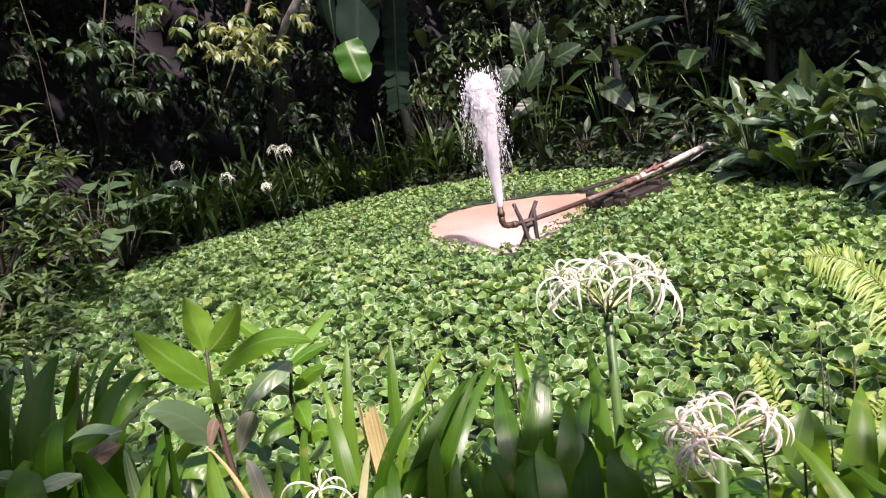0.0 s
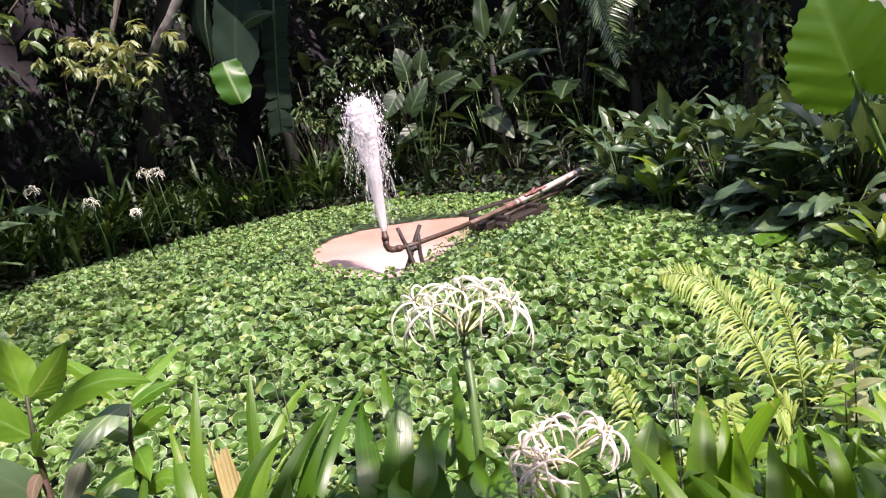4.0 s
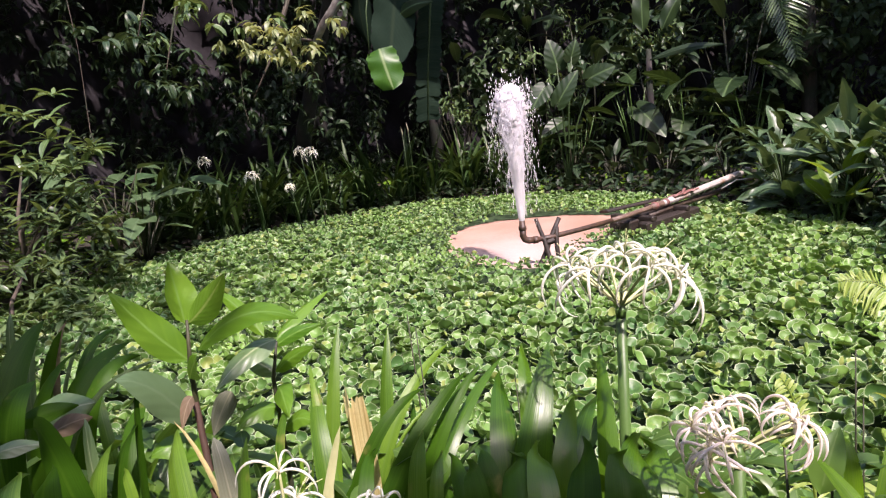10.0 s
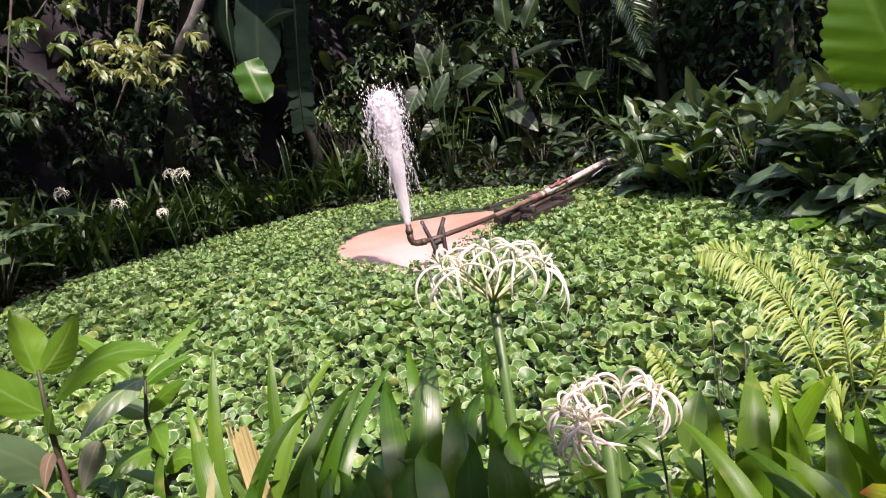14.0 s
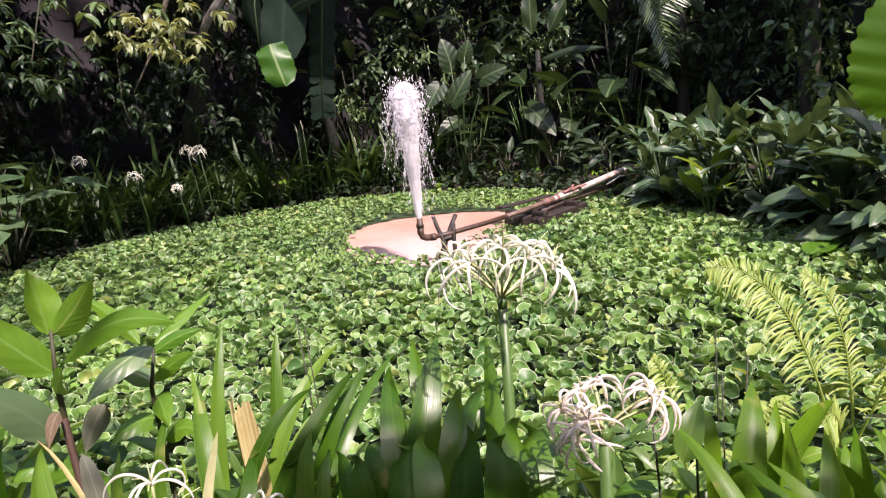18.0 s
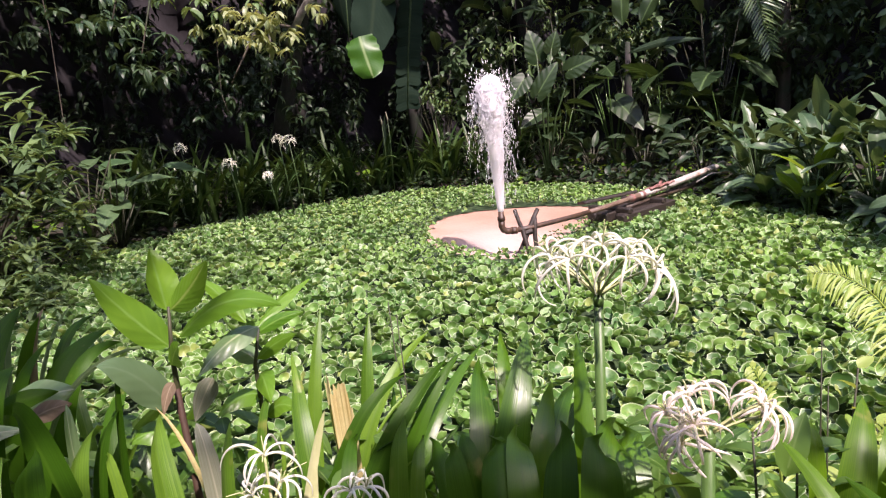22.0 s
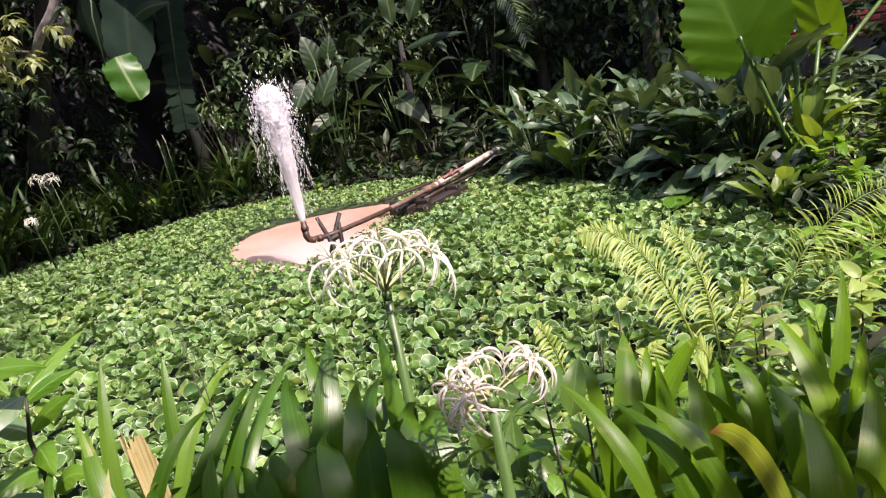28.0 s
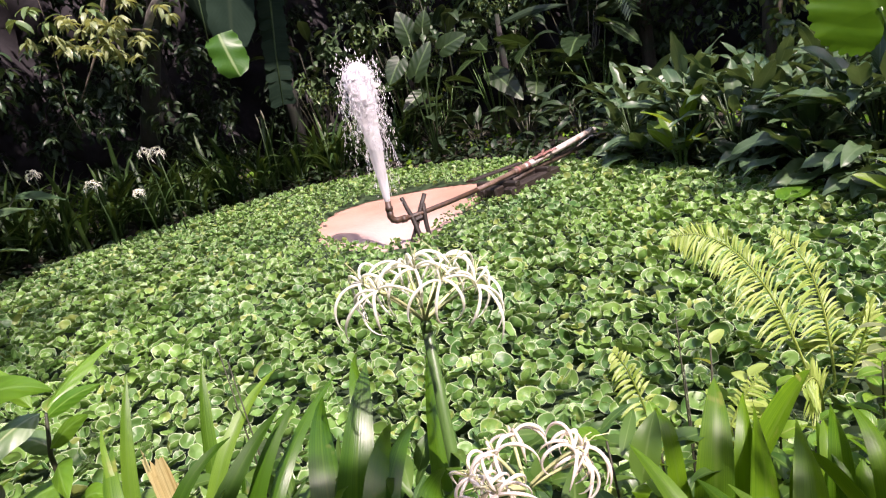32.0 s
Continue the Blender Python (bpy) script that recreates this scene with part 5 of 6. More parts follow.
for x, y, h, n_, s_, mt in ((0.42, 0.82, 0.68, 8, 0.09, M_SHRUB), (0.34, 0.7, 0.62, 9, 0.08, M_SHRUB), (0.5, 0.95, 0.62, 9, 0.08, M_BRIGHT), (0.30, 0.62, 0.6, 9, 0.07, M_BRIGHT), (0.6, 1.05, 0.68, 12, 0.05, M_FERN),
                            (0.8, 1.15, 0.4, 12, 0.08, M_BRIGHT), (1.0, 1.2, 0.36, 14, 0.1, M_BRIGHT), (1.25, 1.25, 0.34, 14, 0.11, M_FERN), (1.5, 1.45, 0.3, 14, 0.12, M_BRIGHT), (1.75, 1.6, 0.3, 14, 0.12, M_FERN), (1.45, 1.75, 0.26, 14, 0.1, M_BRIGHT), (2.0, 1.8, 0.3, 14, 0.13, M_BRIGHT), (1.2, 1.0, 0.4, 14, 0.1, M_BRIGHT), (0.85, 1.25, 0.42, 12, 0.08, M_BRIGHT), (1.12, 1.3, 0.42, 12, 0.1, M_BRIGHT), (1.3, 1.5, 0.38, 12, 0.11, M_YELLOWGREEN), (0.95, 1.5, 0.3, 12, 0.09, M_FERN), (-0.95, 1.1, 0.55, 10, 0.12, M_FOOT), (-0.7, 0.72, 0.6, 9, 0.1, M_FOOT), (-1.2, 1.2, 0.5, 12, 0.13, M_FOOT),
                            (-0.55, 0.9, 0.62, 8, 0.09, M_FOOT), (-1.05, 1.5, 0.35, 12, 0.12, M_FOOT), (0.75, 1.2, 0.4, 10, 0.09, M_FERN)):
    weed(x, y, h, n_, s_, mt, "small leafy weed with a thin dark stem among the lilies", rng, (rng.normal(0, 0.03), rng.normal(0, 0.03)))
for x, y, h in ((-0.138, 1.1, 0.78), (-0.155, 1.12, 0.8), (0.605, 1.1, 0.7), (0.57, 1.0, 0.66), (0.03, 1.2, 0.64)):
    ob = thing("seed_stalk", x, y, -0.03, "thin dark seed stalk standing among the lilies", "stalk", "seed stalks")
    one("stalk", tube([(0.012, 0, 0), (0.006, 0, h * 0.6), (-0.004, 0, h)], [0.0028, 0.002, 0.001], 5), M_DARKSTALK, ob)
red = thing("red_bract_plant", -0.955, 0.93, -0.02, "red bract showing between the dark lily leaves", "plant")
one("stem", tube([(0, 0, 0), (0.01, 0.01, 0.4), (0.02, 0.02, 0.78)], [0.008, 0.007, 0.005], 6), M_DARKSTALK, red)
M_RED = leaf_material("red_bract", (0.2, 0.012, 0.01), (0.38, 0.03, 0.02), rough=0.4, glow=0.3)
for k in range(7):
    lf = one("bract", blade(0.034, 0.022, "ovate", 0.9, 0.3, 6, 2, seed=k), M_RED, red)
    lf.matrix_local = Matrix(mat_array(np.array([[0.02, 0.02, 0.77]]), np.array([k * 0.9]), np.array([0.3 + 0.15 * k]), np.array([0.3]), 1.0)[0].tolist())


# ---- unseen trees, added over the path to shade the near bank and pond ----
canopy = thing("garden_tree", -0.7, -1.9, -0.05, "unseen tree added to shade the path and near lilies", "tree")
one("trunk", tube([(0, 0, -0.1), (0.06, 0.1, 1.2), (0.25, 0.6, 2.4), (0.5, 1.1, 3.2)], [0.11, 0.09, 0.07, 0.04], 10), M_BARK, canopy)
for q in ((0.5, 1.6, 3.5), (1.3, 1.4, 3.6), (0.8, 0.6, 3.9), (0.0, 1.0, 3.4)):
    one("limb", tube([(0.25, 0.6, 2.4), (0.4, 0.9, 3.0), q], [0.05, 0.035, 0.012], 8), M_BARK, canopy)
n = 420
pc = rng.normal(0, 1, (n, 3)) * np.array([0.33, 0.25, 0.2]) + np.array([0.55, 1.35, 3.45])
crown_leaf = [blade(1, 0.45, "ovate", 0.5, 0.25, 5, 1, wave=0.03, seed=k) for k in range(2)]
part("crown", scatter("crown", crown_leaf, mat_array(pc, rng.uniform(0, 6.28, n), rng.normal(-0.3, 0.4, n), rng.normal(0, 0.4, n), rng.uniform(0.1, 0.2, n)), M_TREE), canopy)["kind"] = "stuff"
# Unseen boughs, set so that their shadow covers the blades' lower parts.
one("limb", tube([(0.2, 0.5, 2.2), (0.6, 0.95, 2.12), (0.95, 1.4, 2.05), (1.15, 2.0, 1.98)], [0.035, 0.025, 0.016, 0.006], 8), M_BARK, canopy, "unseen low bough added to shade the lilies")
n = 120
pc = np.stack([rng.uniform(1.1, 1.25, n), rng.uniform(1.35, 2.0, n), rng.uniform(1.93, 2.03, n)], 1)
part("bough_leaves", scatter("bough_leaves", crown_leaf, mat_array(pc, rng.uniform(0, 6.28, n), rng.normal(-0.2, 0.3, n), rng.normal(0, 0.3, n), rng.uniform(0.08, 0.14, n)), M_TREE), canopy)["kind"] = "stuff"
one("limb", tube([(0.6, 0.95, 2.12), (1.2, 1.3, 2.06), (1.8, 1.6, 2.0), (2.3, 1.85, 1.98)], [0.022, 0.018, 0.012, 0.005], 8), M_BARK, canopy, "unseen low bough added to shade the lilies")
n = 210
pc = np.stack([rng.uniform(1.7, 2.45, n), rng.uniform(1.3, 1.97, n), rng.uniform(1.93, 2.03, n)], 1)
part("bough_leaves", scatter("bough_leaves", crown_leaf, mat_array(pc, rng.uniform(0, 6.28, n), rng.normal(-0.2, 0.3, n), rng.normal(0, 0.3, n), rng.uniform(0.08, 0.14, n)), M_TREE), canopy)["kind"] = "stuff"

# Also out of view: added so its thin crown dims the carpet's left side.
second = thing("garden_tree", -2.3, -0.9, -0.05, "unseen slim tree added to dim the left of the pond", "tree")
one("trunk", tube([(0, 0, -0.1), (0.1, 0.2, 1.4), (0.5, 1.1, 3.0), (1.0, 1.9, 4.0)], [0.09, 0.075, 0.05, 0.025], 10), M_BARK, second)
for q in ((1.3, 2.8, 4.4), (2.0, 2.4, 4.3), (0.7, 2.9, 4.2)):
    one("limb", tube([(0.5, 1.1, 3.0), (0.9, 1.8, 3.8), q], [0.04, 0.028, 0.01], 8), M_BARK, second)
n = 600
pc = rng.normal(0, 1, (n, 3)) * np.array([0.6, 0.8, 0.2]) + np.array([1.3, 2.6, 4.3])
part("crown", scatter("crown", crown_leaf, mat_array(pc, rng.uniform(0, 6.28, n), rng.normal(-0.3, 0.4, n), rng.normal(0, 0.4, n), rng.uniform(0.1, 0.2, n)), M_TREE), second)["kind"] = "stuff"

rng = np.random.default_rng(77)
n = 1500
bx, by = rng.uniform(-1.6, 1.5, n), rng.uniform(0.72, 1.5, n)
bz = ground_height(bx, by) + rng.random(n) ** 0.7 * np.clip(0.66 - 0.42 * np.abs(by - 0.8), 0.12, 0.6) * np.where(bx > 0.55, 0.5, 0.9)
foot_leaf = [blade(1, 0.42, "ovate", 0.5 + 0.3 * k, 0.25, 7, 2, wave=0.04, seed=k) for k in range(3)] + [blade(1, 0.2, "lance", 0.6, 0.3, 7, 1, seed=9)]
foot = new("bank_herbs", scatter("bank_herbs", foot_leaf, mat_array(np.stack([bx, by, bz], 1), rng.uniform(0, 6.28, n), rng.normal(0.2, 0.5, n), rng.normal(0, 0.35, n), rng.uniform(0.05, 0.11, n)), M_FOOT))
tagged(foot, "dark leafy herbs filling the foot of the lilies", "herbs", kind="stuff")
for x, y, h, n_, s_ in ((-0.72, 1.0, 0.45, 9, 0.17), (-0.95, 0.9, 0.5, 9, 0.18), (-0.5, 1.05, 0.4, 8, 0.14), (-1.15, 1.05, 0.55, 9, 0.18), (-0.85, 0.65, 0.42, 8, 0.15), (-1.35, 1.3, 0.35, 9, 0.17), (0.3, 1.0, 0.35, 8, 0.12), (0.15, 0.75, 0.35, 8, 0.11)):
    weed(x, y, h, n_, s_, M_BROAD, "low dark broad-leaved plant under the lilies", rng, (rng.normal(0, 0.04), rng.normal(0, 0.04)))
n = 420
lx, ly = rng.uniform(-1.6, 1.6, n), rng.uniform(0.45, 1.5, n)
lp = np.stack([lx, ly, ground_height(lx, ly) + 0.012], 1)
litter_leaf = [blade(1, 0.45, "ovate", -0.6, 0.3, 5, 1, wave=0.06, seed=k) for k in range(3)]
litter = new("leaf_litter", scatter("leaf_litter", litter_leaf, mat_array(lp, rng.uniform(0, 6.28, n), rng.normal(0, 0.15, n), rng.normal(0, 0.4, n), rng.uniform(0.05, 0.13, n)), M_DRY))
tagged(litter, "dry fallen leaves under the lilies", "leaf litter", kind="stuff")

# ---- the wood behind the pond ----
# Near-black colour stands for the deep shade inside the wood.
M_WOODSHADE = plain_material("wood_shade", (0.015, 0.013, 0.016), (0.038, 0.033, 0.038), scale=1.6, rough=0.95, bump=1.0, fine=12)


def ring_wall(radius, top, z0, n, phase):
    """A rough near-black sheet that closes the garden, standing for shaded wood."""
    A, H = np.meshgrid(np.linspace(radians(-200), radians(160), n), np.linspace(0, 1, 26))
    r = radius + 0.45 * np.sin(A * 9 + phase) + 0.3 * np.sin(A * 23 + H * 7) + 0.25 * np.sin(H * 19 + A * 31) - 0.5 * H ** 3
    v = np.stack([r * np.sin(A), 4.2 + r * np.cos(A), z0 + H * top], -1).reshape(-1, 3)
    ob = new("backdrop", mesh_of("backdrop", v, grid_faces(26, n), None, M_WOODSHADE))
    return tagged(ob, "near-black sheet for the shaded wood closing the garden", "backdrop", kind="structure")


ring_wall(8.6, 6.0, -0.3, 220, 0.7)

LEAF_B = [blade(1, 0.55, "ovate", 0.7 + 0.2 * k, 0.2, 5, 1, wave=0.03, seed=k) for k in range(2)] + [blade(1, 0.32, "lance", 0.8, 0.3, 5, 1, seed=5)]
LEAF_W = [blade(1, 0.26, "lance", 0.5 + 0.3 * k, 0.3, 5, 1, wave=0.02, seed=k) for k in range(3)]
LEAF_D = [blade(1, 0.36, "ovate", 0.7 + 0.3 * k, 0.3, 6, 1, wave=0.04, seed=k) for k in range(3)]
LEAF_O = [blade(1, 0.5, "ovate", 0.4 + 0.3 * k, 0.25, 6, 2, wave=0.03, seed=k) for k in range(3)]


def cloud(center, radii, n, size, rng, droop=0.4, clumps=None):
    k = clumps or max(3, n // 30)
    c = rng.normal(0, 0.5, (k, 3))
    p = c[rng.integers(0, k, n)] + rng.normal(0, 0.16, (n, 3))
    pos = np.array(center) + p * np.array(radii)
    return mat_array(pos, rng.uniform(0, 2 * np.pi, n), rng.normal(-droop, 0.4, n), rng.normal(0, 0.5, n), size * rng.uniform(0.6, 1.25, n))


def whorls(tips, per, size, rng, lift=0.25):
    """Rosettes of leaves at the twig ends."""
    out = []
    for t in tips:
        a0 = rng.uniform(0, 6.28)
        n = rng.integers(per - 2, per + 3)
        out.append(mat_array(np.repeat([t], n, 0) + rng.normal(0, 0.012, (n, 3)), a0 + np.arange(n) * 2.4 + rng.normal(0, 0.2, n), rng.normal(lift, 0.35, n), rng.normal(0, 0.25, n), size * rng.uniform(0.65, 1.15, n)))
    return np.concatenate(out)


def bush(name, label, x, y, h, r, ntips, per, size, material, rng, templates, category="bush"):
    """Stems, twigs and leaf rosettes over a rounded uneven outline."""
    z0 = float(ground_height(x, y)) - 0.03
    ob = thing(name, x, y, z0, label, category)
    tips = []
    for k in range(ntips):
        a, e = rng.uniform(0, 6.28), rng.uniform(0.05, 1.0)
        rr = r * (0.55 + 0.45 * math.sqrt(rng.random())) * math.sqrt(max(0.05, 1 - (e - 0.35) ** 2 * 1.6))
        tips.append((rr * math.sin(a), rr * math.cos(a), h * e + rng.normal(0, 0.04)))
    bag = Bag()
    for k in range(7):
        t = np.array(tips[k])
        bag.put(tube([(0, 0, 0), t * np.array([0.35, 0.35, 0.6]), t * 0.9], [0.022, 0.014, 0.005], 6))
    part("branch", bag.mesh("branch", M_BARK), ob, "thin brown branches")
    part("foliage", scatter("foliage", templates, whorls(tips, per, size, rng), material), ob)["kind"] = "stuff"
    return ob


# Stalk green again, with shade put into a darker colour.
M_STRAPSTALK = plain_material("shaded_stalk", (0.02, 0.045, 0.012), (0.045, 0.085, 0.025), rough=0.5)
M_BUD = plain_material("dull_bud", (0.2, 0.2, 0.13), (0.34, 0.32, 0.24), rough=0.6)
rng = np.random.default_rng(21)

# lilies along the far shore
def strap_clump(n, height, width, rng):
    ob = thing("far_lily_clump", 0, 0, 0, "dark green strap-leaved lily clump on the far bank", "lily", "lilies on the far bank")
    for k in range(n):
        L = height * rng.uniform(0.6, 1.12)
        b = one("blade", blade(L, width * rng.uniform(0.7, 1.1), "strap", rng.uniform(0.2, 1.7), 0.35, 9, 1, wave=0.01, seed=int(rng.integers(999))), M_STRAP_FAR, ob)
        m = mat_array(np.array([[rng.normal(0, 0.09), rng.normal(0, 0.09), 0]]), np.array([rng.uniform(0, 6.28)]), np.array([1.52 - abs(rng.normal(0, 0.35))]), np.array([rng.normal(0, 0.2)]), 1.0)[0]
        b.matrix_local = Matrix(m.tolist())
    return ob


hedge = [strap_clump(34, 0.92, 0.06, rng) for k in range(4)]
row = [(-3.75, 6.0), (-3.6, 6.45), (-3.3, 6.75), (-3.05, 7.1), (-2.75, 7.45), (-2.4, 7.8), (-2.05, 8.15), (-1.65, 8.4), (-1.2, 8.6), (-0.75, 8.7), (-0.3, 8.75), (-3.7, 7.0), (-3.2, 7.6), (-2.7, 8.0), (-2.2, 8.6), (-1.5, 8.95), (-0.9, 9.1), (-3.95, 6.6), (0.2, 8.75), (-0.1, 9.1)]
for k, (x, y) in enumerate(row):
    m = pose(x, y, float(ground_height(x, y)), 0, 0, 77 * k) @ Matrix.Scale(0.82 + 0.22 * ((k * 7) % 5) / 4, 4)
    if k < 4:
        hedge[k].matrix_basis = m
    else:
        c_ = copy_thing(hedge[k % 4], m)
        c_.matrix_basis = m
for x, y, z, s_ in ((-2.2, 6.6, 0.87, 0.09), (-3.3, 6.4, 0.88, 0.075), (-2.8, 6.4, 0.68, 0.085), (-2.4, 6.4, 0.54, 0.06), (-3.35, 6.4, 0.7, 0.055), (-2.33, 6.65, 0.9, 0.065)):
    umbel("drooping white spidery flower head among the far lilies", (x + 0.025, y, z), (x + 0.05, y + 0.12, 0.05), ring_tips((x + 0.025, y, z), s_ * 0.55, [(-70, 20, 1.0), (70, 25, 1.1), (-20, 50, 0.9), (40, 5, 1.2), (-50, -10, 1.2)]), s_ * 1.0, M_PETAL, rng, 0.006, "white flowers on the far bank", M_STRAPSTALK, 2.0, 0.0028, 0.002, 0.6, M_PETAL)
for x, y, z in ((-1.74, 7.9, 0.93), (-1.35, 8.0, 1.02), (-1.43, 8.02, 0.98), (-0.75, 8.3, 0.75), (-3.77, 6.9, 1.0), (-0.39, 8.3, 0.66)):
    ob = thing("flower_spike", x, y, 0.1, "pale upright flower bud on a stalk among the far lilies", "bud", "buds on the far bank")
    one("stalk", tube([(0, 0, -0.1), (0.01, 0, (z - 0.1) * 0.6), (0, 0, z - 0.16)], [0.006, 0.005, 0.004], 6), M_STRAPSTALK, ob)
    one("bud", tube([(0, 0, z - 0.17), (0, 0, z - 0.13), (-0.01, 0, z - 0.08), (-0.015, 0, z - 0.04)], [0.004, 0.009, 0.008, 0.002], 6), M_BUD, ob, "pale bud")


# broad-leaved clumps
def broad_plant(name, label, category, n, size, petiole, rng, material, width=0.5, shape="ovate", lobe=0.0, spread=0.55, group="", droop=(0.5, 1.2), aim=(-0.2, 0.9), stalk=M_STALK, ruffle=0.035):
    """A clump of big leaves, each on its own stalk."""
    ob = thing(name, 0, 0, 0, label, category, group)
    for k in range(n):
        a = k * 2.4 + rng.normal(0, 0.3)
        lean = spread * rng.uniform(0.3, 1.2)
        h = petiole * rng.uniform(0.55, 1.15)
        top = np.array([math.sin(a) * math.sin(lean) * h, math.cos(a) * math.sin(lean) * h, math.cos(lean) * h])
        mid = top * 0.55 + np.array([0, 0, 0.06 * h])
        L = size * rng.uniform(0.75, 1.2)
        wd, sd = L * width * rng.uniform(0.85, 1.1), int(rng.integers(999))
        lf = one("leaf", heart_piece(L, wd, 0.08, 0.004, sd) if shape == "heart" else blade(L, wd, shape, rng.uniform(*droop), 0.28, 9, 3, wave=ruffle, seed=sd), material, ob)
        lf.matrix_local = Matrix(mat_array(top[None], np.array([a + rng.normal(0, 0.25)]), np.array([rng.uniform(*aim)]), np.array([rng.normal(0, 0.35)]), 1.0)[0].tolist())
        one("leaf_stalk", tube([(0, 0, 0), mid, top], [0.009, 0.007, 0.005], 6), stalk, ob)
    return ob


def place(kinds, spots, turn, size=(0.85, 1.15)):
    for k, (x, y) in enumerate(spots):
        s_ = size[0] + (size[1] - size[0]) * ((k * 5) % 7) / 6
        m = pose(x, y, float(ground_height(x, y)) - 0.02, 0, 0, turn * k) @ Matrix.Scale(s_, 4)
        ob = kinds[k] if k < len(kinds) else copy_thing(kinds[k % len(kinds)], m)
        ob.matrix_basis = m


rng = np.random.default_rng(5)
glossy = [broad_plant("peace_lily_clump", "dark glossy broad-leaved clump on the pond's bank", "plant", 26, 0.36, 0.5, rng, M_BROAD, 0.31, "ovate", group="broad-leaved clumps on the bank", aim=(0.2, 1.4), droop=(0.2, 1.3), stalk=M_STRAPSTALK, ruffle=0.1) for k in range(3)]
place(glossy, [(2.45, 6.25), (2.75, 5.6), (2.8, 4.95), (3.05, 4.3), (3.2, 3.95), (2.62, 6.75), (2.85, 5.75), (3.0, 6.5), (3.15, 5.1), (3.5, 5.7), (3.2, 4.45), (3.7, 4.9), (3.9, 6.2), (3.45, 4.0), (3.95, 4.3), (3.3, 7.2), (4.3, 5.4)], 131, (0.85, 1.25))
low = [broad_plant("peace_lily_clump", "low broad-leaved clump leaning over the water's edge", "plant", 18, 0.3, 0.26, rng, M_BROAD, 0.4, "ovate", group="broad-leaved clumps on the bank", spread=0.9, aim=(-0.1, 0.9), droop=(0.1, 1.0), stalk=M_STRAPSTALK, ruffle=0.1) for k in range(2)]
place(low, [(2.42, 6.2), (2.4, 5.75), (2.62, 5.2), (2.8, 4.7), (2.92, 4.2), (2.95, 3.7), (2.85, 3.2), (3.2, 4.7)], 97, (0.9, 1.15))
# The same clump in the darkened leaf, for the dim spot behind the pipe.
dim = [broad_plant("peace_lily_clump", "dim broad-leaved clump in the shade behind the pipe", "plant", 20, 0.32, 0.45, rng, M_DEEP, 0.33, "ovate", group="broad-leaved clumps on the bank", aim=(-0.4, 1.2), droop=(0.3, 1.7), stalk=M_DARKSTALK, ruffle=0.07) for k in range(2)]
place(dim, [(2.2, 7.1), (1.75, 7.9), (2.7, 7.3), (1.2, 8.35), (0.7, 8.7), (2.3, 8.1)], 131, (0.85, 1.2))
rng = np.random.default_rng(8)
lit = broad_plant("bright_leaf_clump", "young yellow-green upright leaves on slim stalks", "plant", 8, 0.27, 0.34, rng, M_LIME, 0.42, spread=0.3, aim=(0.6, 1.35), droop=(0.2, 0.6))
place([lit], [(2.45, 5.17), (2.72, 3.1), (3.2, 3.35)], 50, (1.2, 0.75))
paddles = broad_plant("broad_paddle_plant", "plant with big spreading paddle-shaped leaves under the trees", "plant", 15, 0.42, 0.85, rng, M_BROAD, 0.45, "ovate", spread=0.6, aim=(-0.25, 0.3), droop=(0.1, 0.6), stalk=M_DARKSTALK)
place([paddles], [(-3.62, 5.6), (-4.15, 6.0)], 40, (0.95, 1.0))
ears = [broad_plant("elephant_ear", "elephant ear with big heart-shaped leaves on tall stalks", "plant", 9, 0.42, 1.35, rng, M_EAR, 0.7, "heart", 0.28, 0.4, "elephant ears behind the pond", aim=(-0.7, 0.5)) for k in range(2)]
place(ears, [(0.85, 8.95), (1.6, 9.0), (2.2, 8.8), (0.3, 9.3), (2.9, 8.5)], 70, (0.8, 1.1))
# Canes take the darkened leaf too, with their shade in the colour.
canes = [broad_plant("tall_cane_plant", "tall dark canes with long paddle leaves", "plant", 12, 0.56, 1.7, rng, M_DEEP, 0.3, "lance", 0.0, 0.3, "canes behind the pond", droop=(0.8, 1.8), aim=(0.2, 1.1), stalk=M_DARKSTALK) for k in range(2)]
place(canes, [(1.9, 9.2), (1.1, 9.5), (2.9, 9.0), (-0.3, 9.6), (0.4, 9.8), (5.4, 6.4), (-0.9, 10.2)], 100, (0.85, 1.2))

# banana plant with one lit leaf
# Shade and sun painted in: near-black green for dim leaves, brighter for the tip.
M_SHADEBANANA = leaf_material("shaded_banana_leaf", (0.009, 0.021, 0.013), (0.018, 0.035, 0.022), rib=(0.02, 0.035, 0.02), rough=0.8, glow=0.1, shine=0.08, veins=110.0)
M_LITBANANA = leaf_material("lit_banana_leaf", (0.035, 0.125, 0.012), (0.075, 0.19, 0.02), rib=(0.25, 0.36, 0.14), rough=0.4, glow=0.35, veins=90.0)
banana = thing("banana_plant", -1.4, 8.0, 0.1, "banana plant with a lit hanging leaf and a torn dark leaf", "banana")
o = np.array(banana.location)
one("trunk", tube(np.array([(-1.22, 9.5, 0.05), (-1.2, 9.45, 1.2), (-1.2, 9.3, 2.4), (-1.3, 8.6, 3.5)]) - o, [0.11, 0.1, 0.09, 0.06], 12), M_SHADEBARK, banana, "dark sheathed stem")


def big_leaf(ob, pts, width, material, turn, label="", shape="paddle", fold=0.2, wave=0.03, up=0.25):
    o = np.array(ob.location)
    lf = one("leaf", curved_leaf(*(np.array(p, float) - o for p in pts), width, turn, shape, fold, 18, 4, wave, up), material, ob, label)
    return lf


